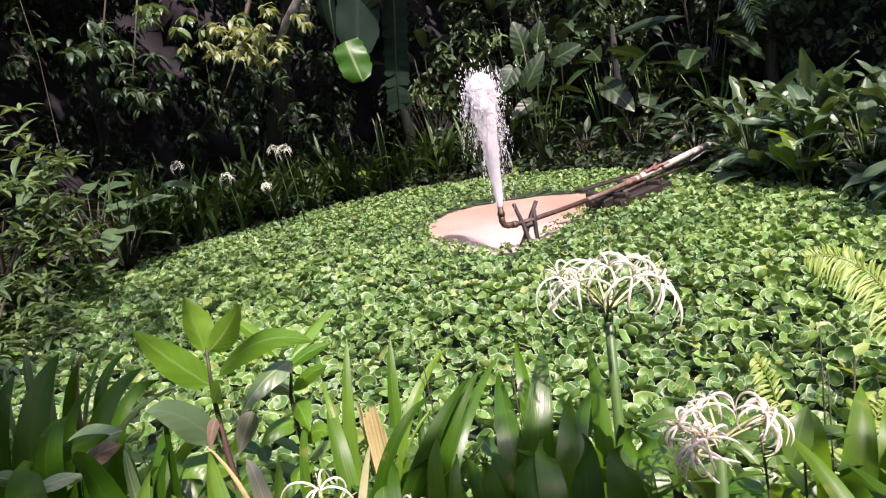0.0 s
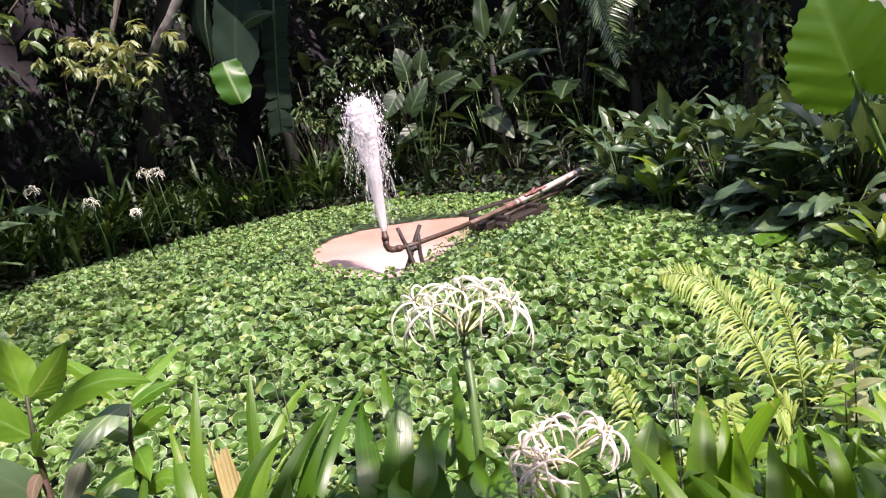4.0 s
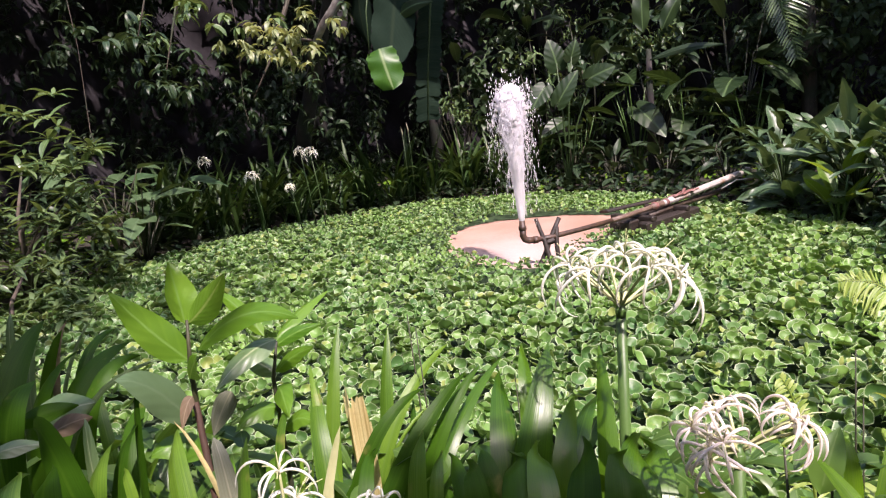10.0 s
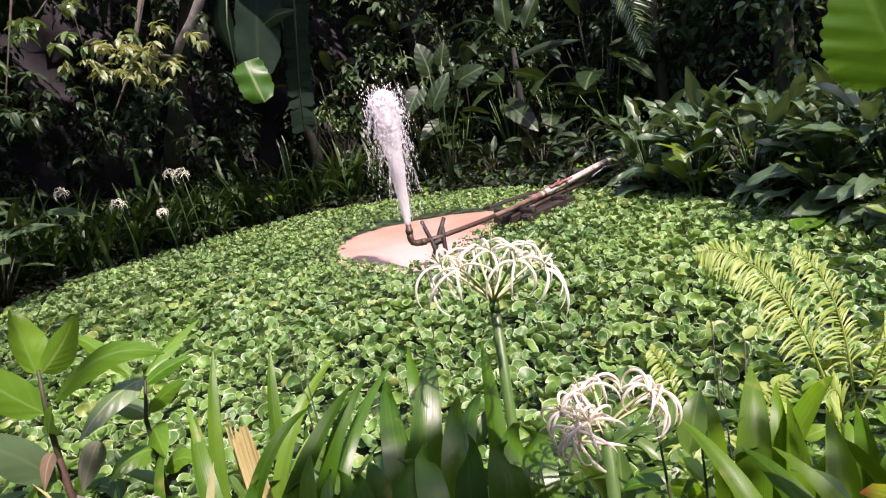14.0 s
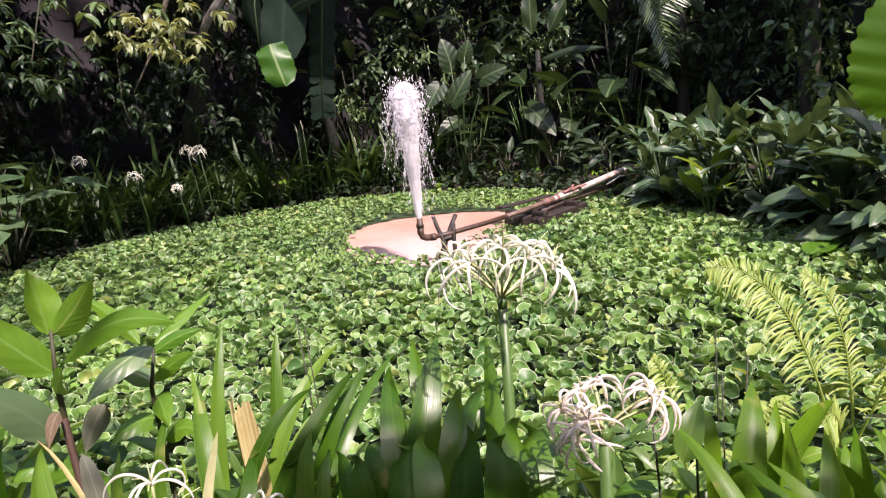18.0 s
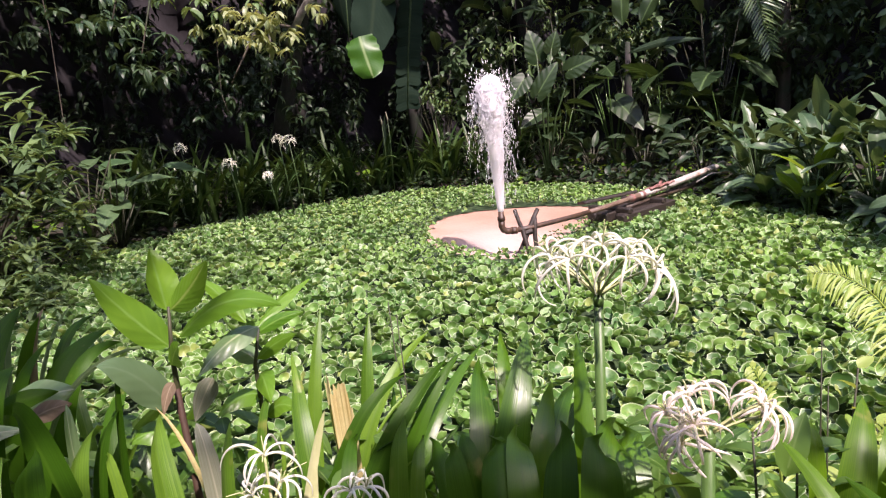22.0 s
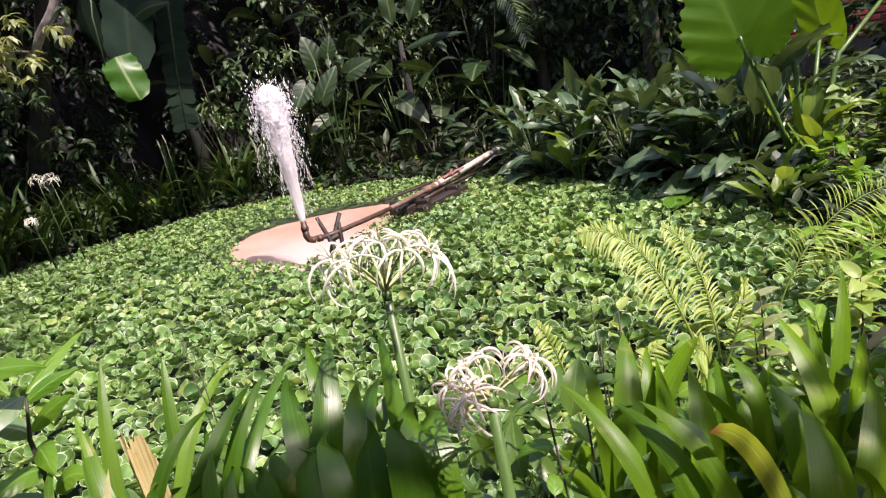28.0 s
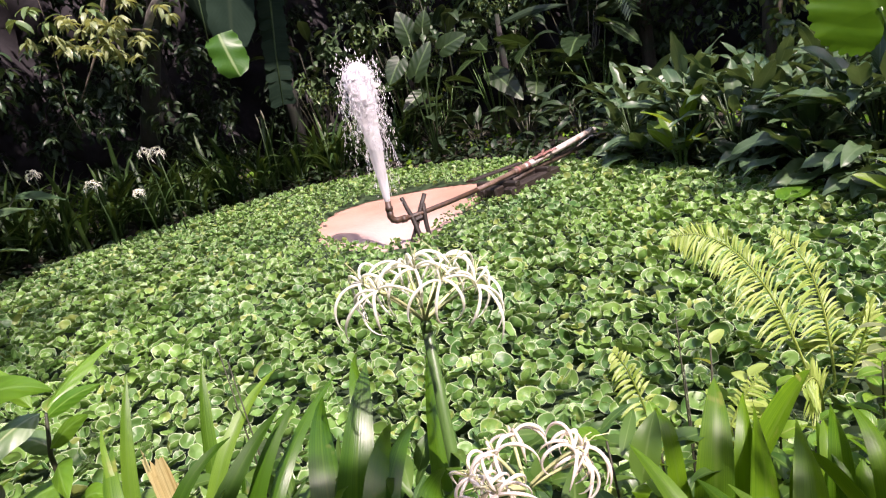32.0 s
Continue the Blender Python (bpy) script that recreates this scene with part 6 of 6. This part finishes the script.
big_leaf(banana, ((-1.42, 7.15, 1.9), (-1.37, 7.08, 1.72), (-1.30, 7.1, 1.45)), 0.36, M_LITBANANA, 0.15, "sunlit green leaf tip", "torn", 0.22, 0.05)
big_leaf(banana, ((-1.2, 7.6, 2.75), (-1.27, 7.4, 2.3), (-1.36, 7.35, 1.72)), 0.5, M_SHADEBANANA, 0.1, "dim hanging leaf", "torn", 0.15, 0.04)
big_leaf(banana, ((-1.3, 7.5, 2.2), (-1.1, 7.4, 2.4), (-0.8, 7.35, 2.35)), 0.16, M_EAR, 0.0, "leaf seen edge-on", "lance", 0.3, 0.02)
rng = np.random.default_rng(91)
rib_run = np.array([(-0.80, 7.75, 2.9), (-0.88, 7.73, 2.4), (-0.98, 7.72, 1.7), (-1.05, 7.72, 1.0)])
rib = one("leaf_rib", tube(rib_run - o, [0.016, 0.013, 0.009, 0.004], 7), M_STRAPSTALK, banana, "hanging midrib of the torn leaf")
for k in range(52):
    v = k // 2 / 26
    side = -1 if k % 2 else 1
    z = 2.88 - 1.82 * v
    L = 0.17 * (1 - 0.12 * v) * rng.uniform(0.9, 1.06)
    root = np.array([np.interp(-z, -rib_run[:, 2], rib_run[:, 0]), 7.73, z]) - o
    tip = root + np.array([side * L, rng.normal(0, 0.015), -0.02 - rng.uniform(0.0, 0.03)])
    one("torn_strip", curved_leaf(root, (root + tip) / 2 + np.array([0, 0, 0.012]), tip, rng.uniform(0.08, 0.1), rng.normal(0, 0.15), "band", 0.03, 5, 1, 0.02, 0.0), M_SHADEBANANA, banana, "torn strip of the dark leaf")
# Out of view; added so that its shadow falls on the hanging leaves.
big_leaf(banana, ((-1.35, 7.7, 3.3), (-0.7, 7.1, 3.6), (0.05, 6.75, 3.35)), 0.75, M_BANANA, 0.0, "unseen top leaf added to shade the hanging leaves", up=2.5)
big_leaf(banana, ((-1.5, 8.2, 3.2), (-2.0, 8.2, 2.9), (-1.75, 8.2, 2.0)), 0.34, M_SHADEBANANA, -0.6)
one("leaf_stalk", tube(np.array([(-1.3, 7.9, 3.1), (-1.45, 7.3, 2.8), (-1.52, 7.15, 2.3), (-1.53, 7.12, 1.84)]) - o, [0.03, 0.014, 0.008, 0.006], 8), M_STRAPSTALK, banana)

# the tree that hangs over the water from the dark side
tree = thing("overhanging_tree", -2.7, 7.9, 0.1, "leaning pale-barked tree with hanging leafy branches over the pond", "tree")
o = np.array(tree.location)
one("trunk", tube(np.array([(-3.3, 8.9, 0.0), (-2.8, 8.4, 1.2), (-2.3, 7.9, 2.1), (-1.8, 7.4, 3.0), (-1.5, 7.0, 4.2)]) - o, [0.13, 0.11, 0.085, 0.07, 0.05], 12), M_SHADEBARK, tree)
one("limb", tube(np.array([(-2.35, 7.5, 1.9), (-2.05, 7.25, 2.23), (-1.88, 7.2, 2.39), (-1.6, 7.1, 2.75), (-1.3, 7.0, 3.3)]) - o, [0.035, 0.045, 0.05, 0.048, 0.04], 12), M_PALEBARK, tree, "pale leaning limb")
rng = np.random.default_rng(31)
for pts in (((-1.95, 7.5, 2.7), (-2.2, 6.8, 2.6), (-2.2, 6.2, 2.0)), ((-1.8, 7.4, 3.0), (-2.4, 6.3, 3.0), (-2.6, 5.5, 2.3)), ((-1.8, 7.4, 3.0), (-3.0, 6.2, 2.9), (-3.0, 5.5, 1.75)), ((-1.7, 7.3, 3.3), (-2.8, 5.6, 3.2), (-2.85, 4.9, 1.95)), ((-2.2, 7.7, 2.1), (-2.35, 7.0, 2.1), (-2.25, 6.5, 1.4)), ((-2.2, 6.8, 2.6), (-2.5, 6.9, 2.0), (-2.7, 6.6, 1.5))):
    one("branch", tube(np.array(pts) - o, [0.03, 0.016, 0.006], 7), M_BARK, tree)


def leafy_spray(ob, tips, per, size, material, rng, templates=LEAF_D, lift=-0.3, label=""):
    o = np.array(ob.location)
    part("leaf_spray", scatter("leaf_spray", templates, whorls([np.array(t) - o for t in tips], per, size, rng, lift), material), ob, label)["kind"] = "stuff"


def jittered(c, r, n):
    return [np.array(c) + rng.normal(0, 1, 3) * np.array(r) for k in range(n)]


# Sun on this spray is put into its paler yellow-green.
leafy_spray(tree, jittered((-2.1, 6.15, 2.0), (0.26, 0.16, 0.16), 36), 8, 0.13, M_YELLOWGREEN, rng, label="sunlit yellow-green leaves")
leafy_spray(tree, jittered((-2.15, 6.5, 1.55), (0.15, 0.15, 0.2), 20), 7, 0.11, M_TREE, rng)
leafy_spray(tree, jittered((-2.55, 5.5, 2.25), (0.26, 0.2, 0.12), 12), 8, 0.14, M_BUSH, rng, label="bright green leaves")
leafy_spray(tree, jittered((-3.0, 5.55, 1.62), (0.18, 0.15, 0.12), 14), 7, 0.14, M_TREE, rng)
leafy_spray(tree, jittered((-2.85, 4.9, 1.95), (0.2, 0.15, 0.12), 14), 7, 0.13, M_TREE, rng)
leafy_spray(tree, jittered((-2.7, 6.6, 1.5), (0.25, 0.2, 0.2), 12), 7, 0.12, M_TREE, rng)
leafy_spray(tree, jittered((-3.4, 6.0, 2.1), (0.4, 0.3, 0.25), 8), 7, 0.14, M_TREE, rng)
leafy_spray(tree, jittered((-2.4, 7.1, 2.1), (0.4, 0.3, 0.3), 12), 7, 0.13, M_TREE, rng)
# Dense crown above the view, added to keep light off the dark side.
part("crown", scatter("crown", LEAF_B, cloud((-0.3, -0.6, 3.9), (1.6, 1.3, 0.7), 1500, 0.3, rng, 0.4, 90), M_TREE), tree)
for x, y, z in ((-2.5, 5.9, 1.2), (-3.9, 5.6, 1.1)):
    ob = thing("hanging_root", x, y, 3.0, "thin hanging aerial root", "root", "hanging roots")
    one("strand", tube([(0, 0, 0), (0.03, 0, (z - 3) * 0.5), (-0.02, 0, (z - 3) * 0.9), (0.02, 0, z - 3)], 0.0035, 5), M_BARK, ob)

# bushes on the left bank
rng = np.random.default_rng(41)
bush("bank_bush", "dense green bush with narrow leaves overhanging the water", -3.85, 4.35, 1.62, 0.8, 130, 9, 0.18, M_BUSH, rng, LEAF_W)
bush("bank_bush", "tall leafy bush with narrow dark leaves", -4.5, 3.7, 1.85, 0.9, 120, 9, 0.2, M_BUSH, rng, LEAF_W)
bush("bank_bush", "low spreading bush at the water's edge", -3.4, 3.6, 0.6, 0.55, 80, 9, 0.15, M_BUSH, rng, LEAF_W)
bush("bank_bush", "low leafy bush beside the near bank", -3.2, 2.7, 0.5, 0.6, 70, 8, 0.13, M_BUSH, rng, LEAF_W)
bush("bank_bush", "low leafy bush under the trees", -4.3, 5.2, 0.8, 0.6, 60, 8, 0.16, M_TREE, rng, LEAF_W)
bush("bank_bush", "low leafy bush on the near bank", -2.4, 1.9, 0.3, 0.45, 55, 8, 0.12, M_FOOT, rng, LEAF_W)

# giant taro on the right bank
taro = thing("giant_taro", 3.34, 3.6, 0.0, "giant taro with a huge bright green wavy-edged leaf", "taro")


def shield_leaf(ob, notch, tip, width, material, face, label="", frill=0.03):
    """A huge heart-shaped leaf with two lobes behind its stalk and a scalloped rim."""
    b, t = Vector(notch) - ob.location, Vector(tip) - ob.location
    d = t - b
    s_ = d.cross(Vector(face)).normalized()
    n_ = s_.cross(d).normalized()
    lf = one("leaf", heart_piece(d.length, width, 0.05, frill, 4), material, ob, label)
    m = Matrix((s_, d.normalized(), n_)).transposed().to_4x4()
    m.translation = b
    lf.matrix_local = m
    return lf


shield_leaf(taro, (2.755, 3.40, 1.035), (2.63, 3.5, 1.5), 0.6, M_GIANT, (-0.55, -0.8, -0.1), "huge bright green leaf with a scalloped edge", 0.1)
shield_leaf(taro, (3.42, 3.85, 1.25), (2.95, 3.9, 1.72), 0.42, M_SILVER, (-0.4, -0.5, 0.6), "silvery leaf folded back with a crinkled edge", 0.16)
shield_leaf(taro, (3.65, 3.75, 1.0), (3.45, 3.7, 1.5), 0.3, M_GIANT, (-0.8, -0.5, 0.1))
shield_leaf(taro, (4.3, 3.7, 0.97), (4.38, 3.6, 0.72), 0.2, M_BROAD, (-0.6, -0.6, 0.5))
for pts in (((0, 0, 0), (-0.25, -0.1, 0.45), (-0.585, -0.20, 1.035)), ((0.03, 0, 0), (0.06, 0.1, 0.7), (0.08, 0.25, 1.25)), ((0.05, 0, 0), (0.15, 0.05, 0.6), (0.31, 0.15, 1.0)), ((0.05, 0, 0), (0.35, 0.05, 0.8), (0.76, 0.1, 1.1))):
    one("leaf_stalk", tube(pts, [0.024, 0.017, 0.011], 8), M_STALK, taro, "thick green stalk")
rng = np.random.default_rng(51)
for k in range(10):
    lf = one("young_leaf", blade(0.66, 0.06, "strap", rng.uniform(0.1, 0.5), 0.4, 8, 1, seed=k), M_BRIGHT, taro)
    lf.matrix_local = Matrix(mat_array(np.array([[0.02, 0.0, 0.05]]), np.array([k * 0.63]), np.array([rng.uniform(1.0, 1.45)]), np.array([0.0]), 1.0)[0].tolist())


def sapling(x, y, h, n, size, material, label, rng):
    ob = thing("sapling", x, y, -0.02, label, "sapling", "saplings by the taro")
    one("stem", tube([(0, 0, 0), (0.02, 0, h * 0.5), (0, 0, h)], [0.01, 0.007, 0.003], 6), M_DARKSTALK, ob)
    tips = [(rng.normal(0, 0.13) * (1.2 - k / n), rng.normal(0, 0.13) * (1.2 - k / n), h * (0.35 + 0.65 * (k + 1) / n)) for k in range(n)]
    for t in tips:
        one("twig", tube([(0, 0, t[2] - 0.08), (t[0] * 0.6, t[1] * 0.6, t[2] - 0.02), t], [0.005, 0.004, 0.002], 5), M_DARKSTALK, ob)
    part("foliage", scatter("foliage", LEAF_O, whorls(tips, 8, size, rng, 0.2), material), ob)
    return ob


sapling(3.42, 3.3, 0.62, 9, 0.13, M_WHORL, "sapling with rosettes of pale green leaves", rng)
sapling(3.15, 3.15, 0.36, 7, 0.13, M_SHRUB, "low sapling with pale glossy leaves", rng)
sapling(2.95, 2.75, 0.3, 7, 0.12, M_SHRUB, "low leafy sapling at the water's edge", rng)
sapling(3.7, 3.0, 0.6, 9, 0.14, M_WHORL, "sapling with pale green leaves", rng)
sapling(2.6, 2.2, 0.25, 8, 0.12, M_BRIGHT, "low bright sapling beside the ferns", rng)
bush("bank_bush", "low green bush beyond the taro", 4.75, 4.3, 0.6, 0.6, 60, 8, 0.15, M_UNDER, rng, LEAF_W)
bush("bank_bush", "dense dark bush beside the sapling", 4.2, 3.3, 0.5, 0.5, 60, 8, 0.15, M_FOOT, rng, LEAF_O)
bush("bank_bush", "low leafy bush beside the ferns", 3.3, 2.3, 0.3, 0.5, 50, 8, 0.13, M_WHORL, rng, LEAF_O)
bush("bank_bush", "leafy bush in the shade", 5.2, 5.6, 1.2, 0.8, 70, 8, 0.17, M_TREE, rng, LEAF_O)
pad = thing("fallen_leaf", 2.52, 3.75, 0.03, "large pale leaf lying on the floating carpet", "leaf")
pl = one("blade", blade(0.36, 0.19, "ovate", 0.35, 0.2, 9, 3, wave=0.04, seed=3), M_SHRUB, pad)
pl.matrix_local = pose(-0.17, -0.1, 0.0, 12, 0, -62)

# tall leaves standing out behind the jet
stand_out = thing("banana_plant", 1.8, 9.0, 0.1, "young banana with upright grey-green leaves behind the taro", "banana")
q = np.array(stand_out.location)
one("trunk", tube(np.array([(1.8, 9.0, 0.05), (1.78, 8.95, 1.0), (1.76, 8.85, 1.7)]) - q, [0.06, 0.05, 0.03], 10), M_SHADEBARK, stand_out, "dark sheathed stem")
for pts, w in ((((1.69, 8.8, 1.9), (1.66, 8.75, 2.2), (1.69, 8.8, 2.55)), 0.24), (((1.9, 8.7, 1.9), (2.0, 8.65, 2.15), (2.16, 8.7, 2.34)), 0.2), (((1.75, 8.8, 1.55), (2.2, 8.6, 1.72), (2.6, 8.4, 1.62)), 0.1)):
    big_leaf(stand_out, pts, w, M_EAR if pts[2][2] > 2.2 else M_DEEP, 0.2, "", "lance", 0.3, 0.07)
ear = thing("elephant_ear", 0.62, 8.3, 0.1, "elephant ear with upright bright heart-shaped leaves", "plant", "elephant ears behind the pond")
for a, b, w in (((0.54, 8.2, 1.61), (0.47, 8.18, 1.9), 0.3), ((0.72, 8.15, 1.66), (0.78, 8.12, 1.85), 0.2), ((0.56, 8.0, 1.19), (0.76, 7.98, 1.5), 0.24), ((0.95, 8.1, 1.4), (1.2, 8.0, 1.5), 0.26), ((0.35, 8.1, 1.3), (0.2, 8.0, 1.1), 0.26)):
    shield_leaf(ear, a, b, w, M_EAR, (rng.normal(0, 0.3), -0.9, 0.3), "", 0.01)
    one("leaf_stalk", tube(np.array([(0.62, 8.3, 0.05), (0.62 + (a[0] - 0.62) * 0.4, 8.28, a[2] * 0.6), a]) - np.array(ear.location), [0.014, 0.011, 0.007], 7), M_STRAPSTALK, ear)

# palm frond and climbing vine in the dark
palm = thing("palm", 3.6, 9.0, 0.1, "palm with a hanging pinnate frond", "palm")
one("trunk", tube([(0.3, 0.2, -0.1), (0.25, 0.2, 1.5), (0.1, 0.1, 3.2)], [0.1, 0.09, 0.08], 10), M_BARK, palm)


def palm_frond(ob, pts, length, n, rng):
    p0, p1, p2 = (np.array(p, float) for p in pts)
    v = np.linspace(0, 1, 14)
    p = (1 - v)[:, None] ** 2 * p0 + (2 * v * (1 - v))[:, None] * p1 + (v ** 2)[:, None] * p2
    st = one("frond", tube(p, np.linspace(0.014, 0.003, 14), 6), M_STALK, ob)
    bag = Bag()
    for k in range(n):
        s = 0.15 + 0.85 * k / n
        q = (1 - s) ** 2 * p0 + 2 * s * (1 - s) * p1 + s * s * p2
        d = 2 * (1 - s) * (p1 - p0) + 2 * s * (p2 - p1)
        d /= np.linalg.norm(d)
        across = np.cross(d, np.array([0.1, -0.9, 0.3]))
        across /= np.linalg.norm(across)
        for side in (-1, 1):
            ln = length * (1.1 - 0.7 * s) * rng.uniform(0.85, 1.1)
            tip = q + side * across * ln * 0.8 + d * ln * 0.5 + np.array([0, rng.normal(0, 0.08), -0.25]) * ln
            bag.put(curved_leaf(q, (q + tip) / 2 + np.array([0, 0, 0.08 * ln]), tip, 0.022, rng.normal(0, 0.3), "lance", 0.2, 6, 1, 0.0, 0.5))
    part("foliage", bag.mesh("foliage", M_BUSH), st)["kind"] = "stuff"


for pts in (((0.1, 0.1, 3.2), (-0.4, -0.5, 3.2), (-0.25, -0.7, 1.3)), ((0.1, 0.1, 3.2), (-0.6, -0.2, 3.6), (-1.1, -0.5, 2.1)), ((0.1, 0.1, 3.2), (0.5, -0.5, 3.4), (0.8, -0.9, 1.9))):
    palm_frond(palm, pts, 0.4, 30, rng)
for pts in (((-0.75, -0.6, 2.75), (-0.5, -0.7, 2.2), (-0.24, -0.7, 1.25)), ((-0.55, -0.65, 1.75), (-0.3, -0.7, 2.1), (0.2, -0.7, 2.3))):
    palm_frond(palm, pts, 0.34, 34, rng)
vine = thing("climbing_vine", 4.75, 7.7, 0.1, "vine with pale heart-shaped leaves climbing a dark trunk", "vine")
one("trunk", tube([(0, 0, -0.1), (0.05, 0.0, 1.2), (0, 0.05, 4.0)], [0.13, 0.11, 0.09], 10), M_BARK, vine, "dark trunk")
part("foliage", scatter("foliage", LEAF_O, cloud((0, -0.12, 1.2), (0.35, 0.2, 1.1), 240, 0.14, rng, 0.6, 40), M_BUSH), vine)

# trunks and undergrowth in the dark
for k, (x, y, r) in enumerate(((-5.6, 9.0, 0.16), (-3.4, 10.6, 0.2), (0.6, 11.4, 0.22), (3.4, 10.8, 0.2), (6.0, 8.6, 0.17), (-6.9, 6.2, 0.15), (6.9, 6.9, 0.14), (-1.4, 11.2, 0.12), (-6.6, 3.6, 0.15))):
    ob = thing("tree", x, y, 0.1, "dark tree trunk rising out of the undergrowth", "tree", "trees in the shade")
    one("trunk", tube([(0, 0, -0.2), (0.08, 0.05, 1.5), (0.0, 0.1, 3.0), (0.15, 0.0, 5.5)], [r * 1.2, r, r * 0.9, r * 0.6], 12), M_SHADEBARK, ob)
    # Crowns above the view, added for shade; left ones lean towards the pond.
    part("crown", scatter("crown", LEAF_B, cloud((-x * 0.12, (4.2 - y) * (0.2 if x < 0 else 0.02), 4.5), (1.9, 1.6, 0.9), 900, 0.34, rng, 0.4, 60), M_TREE), ob)
mats, mats2, mats3 = [], [], []
for k in range(230):
    a = radians(rng.uniform(-80, 95))
    r = rng.uniform(5.9, 7.9)
    c = (r * math.sin(a), 4.2 + r * math.cos(a), rng.uniform(0.2, 3.4))
    if c[1] < 8.4 and abs(c[0]) < 4.4:
        continue
    # Clouds on the left go to the darkened leaf, painting deep shade there.
    (mats3 if c[0] < -0.8 else mats if k % 3 else mats2).append(cloud(c, (0.5, 0.4, 0.5), 80, 0.15 if k % 3 else 0.11, rng))
for k in range(34):
    c = (rng.uniform(-5.4, -2.2), rng.uniform(7.6, 9.4), rng.uniform(0.4, 3.0))
    mats3.append(cloud(c, (0.5, 0.35, 0.5), 60, 0.15, rng))
for k in range(70):
    c = (rng.uniform(-1.0, 5.2), rng.uniform(8.9, 9.9), rng.uniform(1.0, 3.6))
    (mats2 if k % 2 else mats).append(cloud(c, (0.45, 0.3, 0.5), 75, 0.12 if k % 2 else 0.15, rng))
for k in range(12):
    c = (rng.uniform(4.4, 6.2), rng.uniform(7.0, 8.2), rng.uniform(1.2, 3.0))
    mats2.append(cloud(c, (0.35, 0.25, 0.5), 30, 0.2, rng, 0.5))
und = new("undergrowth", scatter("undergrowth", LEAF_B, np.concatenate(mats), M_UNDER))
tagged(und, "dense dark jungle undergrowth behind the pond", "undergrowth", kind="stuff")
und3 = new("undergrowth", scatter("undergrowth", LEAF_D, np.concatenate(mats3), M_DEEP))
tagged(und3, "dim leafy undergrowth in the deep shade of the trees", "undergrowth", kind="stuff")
und2 = new("undergrowth", scatter("undergrowth", LEAF_W, np.concatenate(mats2), M_BUSH))
tagged(und2, "fine-leaved green undergrowth behind the pond", "undergrowth", kind="stuff")

# a corner of a brick house behind the right bank
house = thing("brick_wall", 6.6, 6.0, 0.0, "red brick garden wall half hidden by the plants", "wall")
turn = 47
hw = one("wall_core", block(2.4, 0.2, 2.6, 0.01), M_MORTAR, house)
hw.matrix_local = pose(0, 0, -0.1, 0, 0, -turn)
brick_me = mesh_of("brick", *block(0.21, 0.06, 0.062, 0.006), M_BRICK, False)
for i in range(9):
    for j in range(10):
        ob = part("brick", brick_me, house)
        ob.matrix_local = pose(0, 0, 0, 0, 0, -turn) @ pose(-1.05 + 0.225 * j + 0.11 * (i % 2), -0.085, 0.72 + 0.075 * i)

# leaf litter and low herbs on the banks
n = 5200
lx, ly = rng.uniform(-6.5, 6.5, n), rng.uniform(0.2, 10.5, n)
d = distance(SHORE, lx, ly)
keep = ~inside(SHORE, lx, ly) & (np.hypot(lx - 0.1, ly) > 0.35)
lx, ly = lx[keep], ly[keep]
lp = np.stack([lx, ly, ground_height(lx, ly) + 0.006], 1)
herb = new("low_herbs", scatter("low_herbs", LEAF_O, mat_array(lp, rng.uniform(0, 6.28, len(lp)), rng.uniform(0.0, 1.0, len(lp)), rng.normal(0, 0.3, len(lp)), rng.uniform(0.06, 0.17, len(lp))), M_SHRUB))
tagged(herb, "low green herbs covering the damp banks", "herbs", kind="stuff")

# low plants crowding the water's edge
rng = np.random.default_rng(61)
n = 26000
sx, sy = rng.uniform(-4.8, 3.8, n), rng.uniform(1.8, 9.2, n)
sd = distance(SHORE, sx, sy)
keep = ~inside(SHORE, sx, sy) & (sd < 0.5) & (rng.random(n) < 1.1 - sd * 1.6)
sx, sy, sd = sx[keep], sy[keep], sd[keep]
sp = np.stack([sx, sy, ground_height(sx, sy) + rng.uniform(0, 0.14, len(sx))], 1)
# Darkened leaf again: the shade along the shore is in its colour.
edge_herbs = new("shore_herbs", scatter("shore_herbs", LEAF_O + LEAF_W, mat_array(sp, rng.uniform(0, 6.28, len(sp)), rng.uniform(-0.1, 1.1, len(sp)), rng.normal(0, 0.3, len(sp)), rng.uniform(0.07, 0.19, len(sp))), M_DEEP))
tagged(edge_herbs, "low dark herbs crowding the pond's edge", "herbs", kind="stuff")
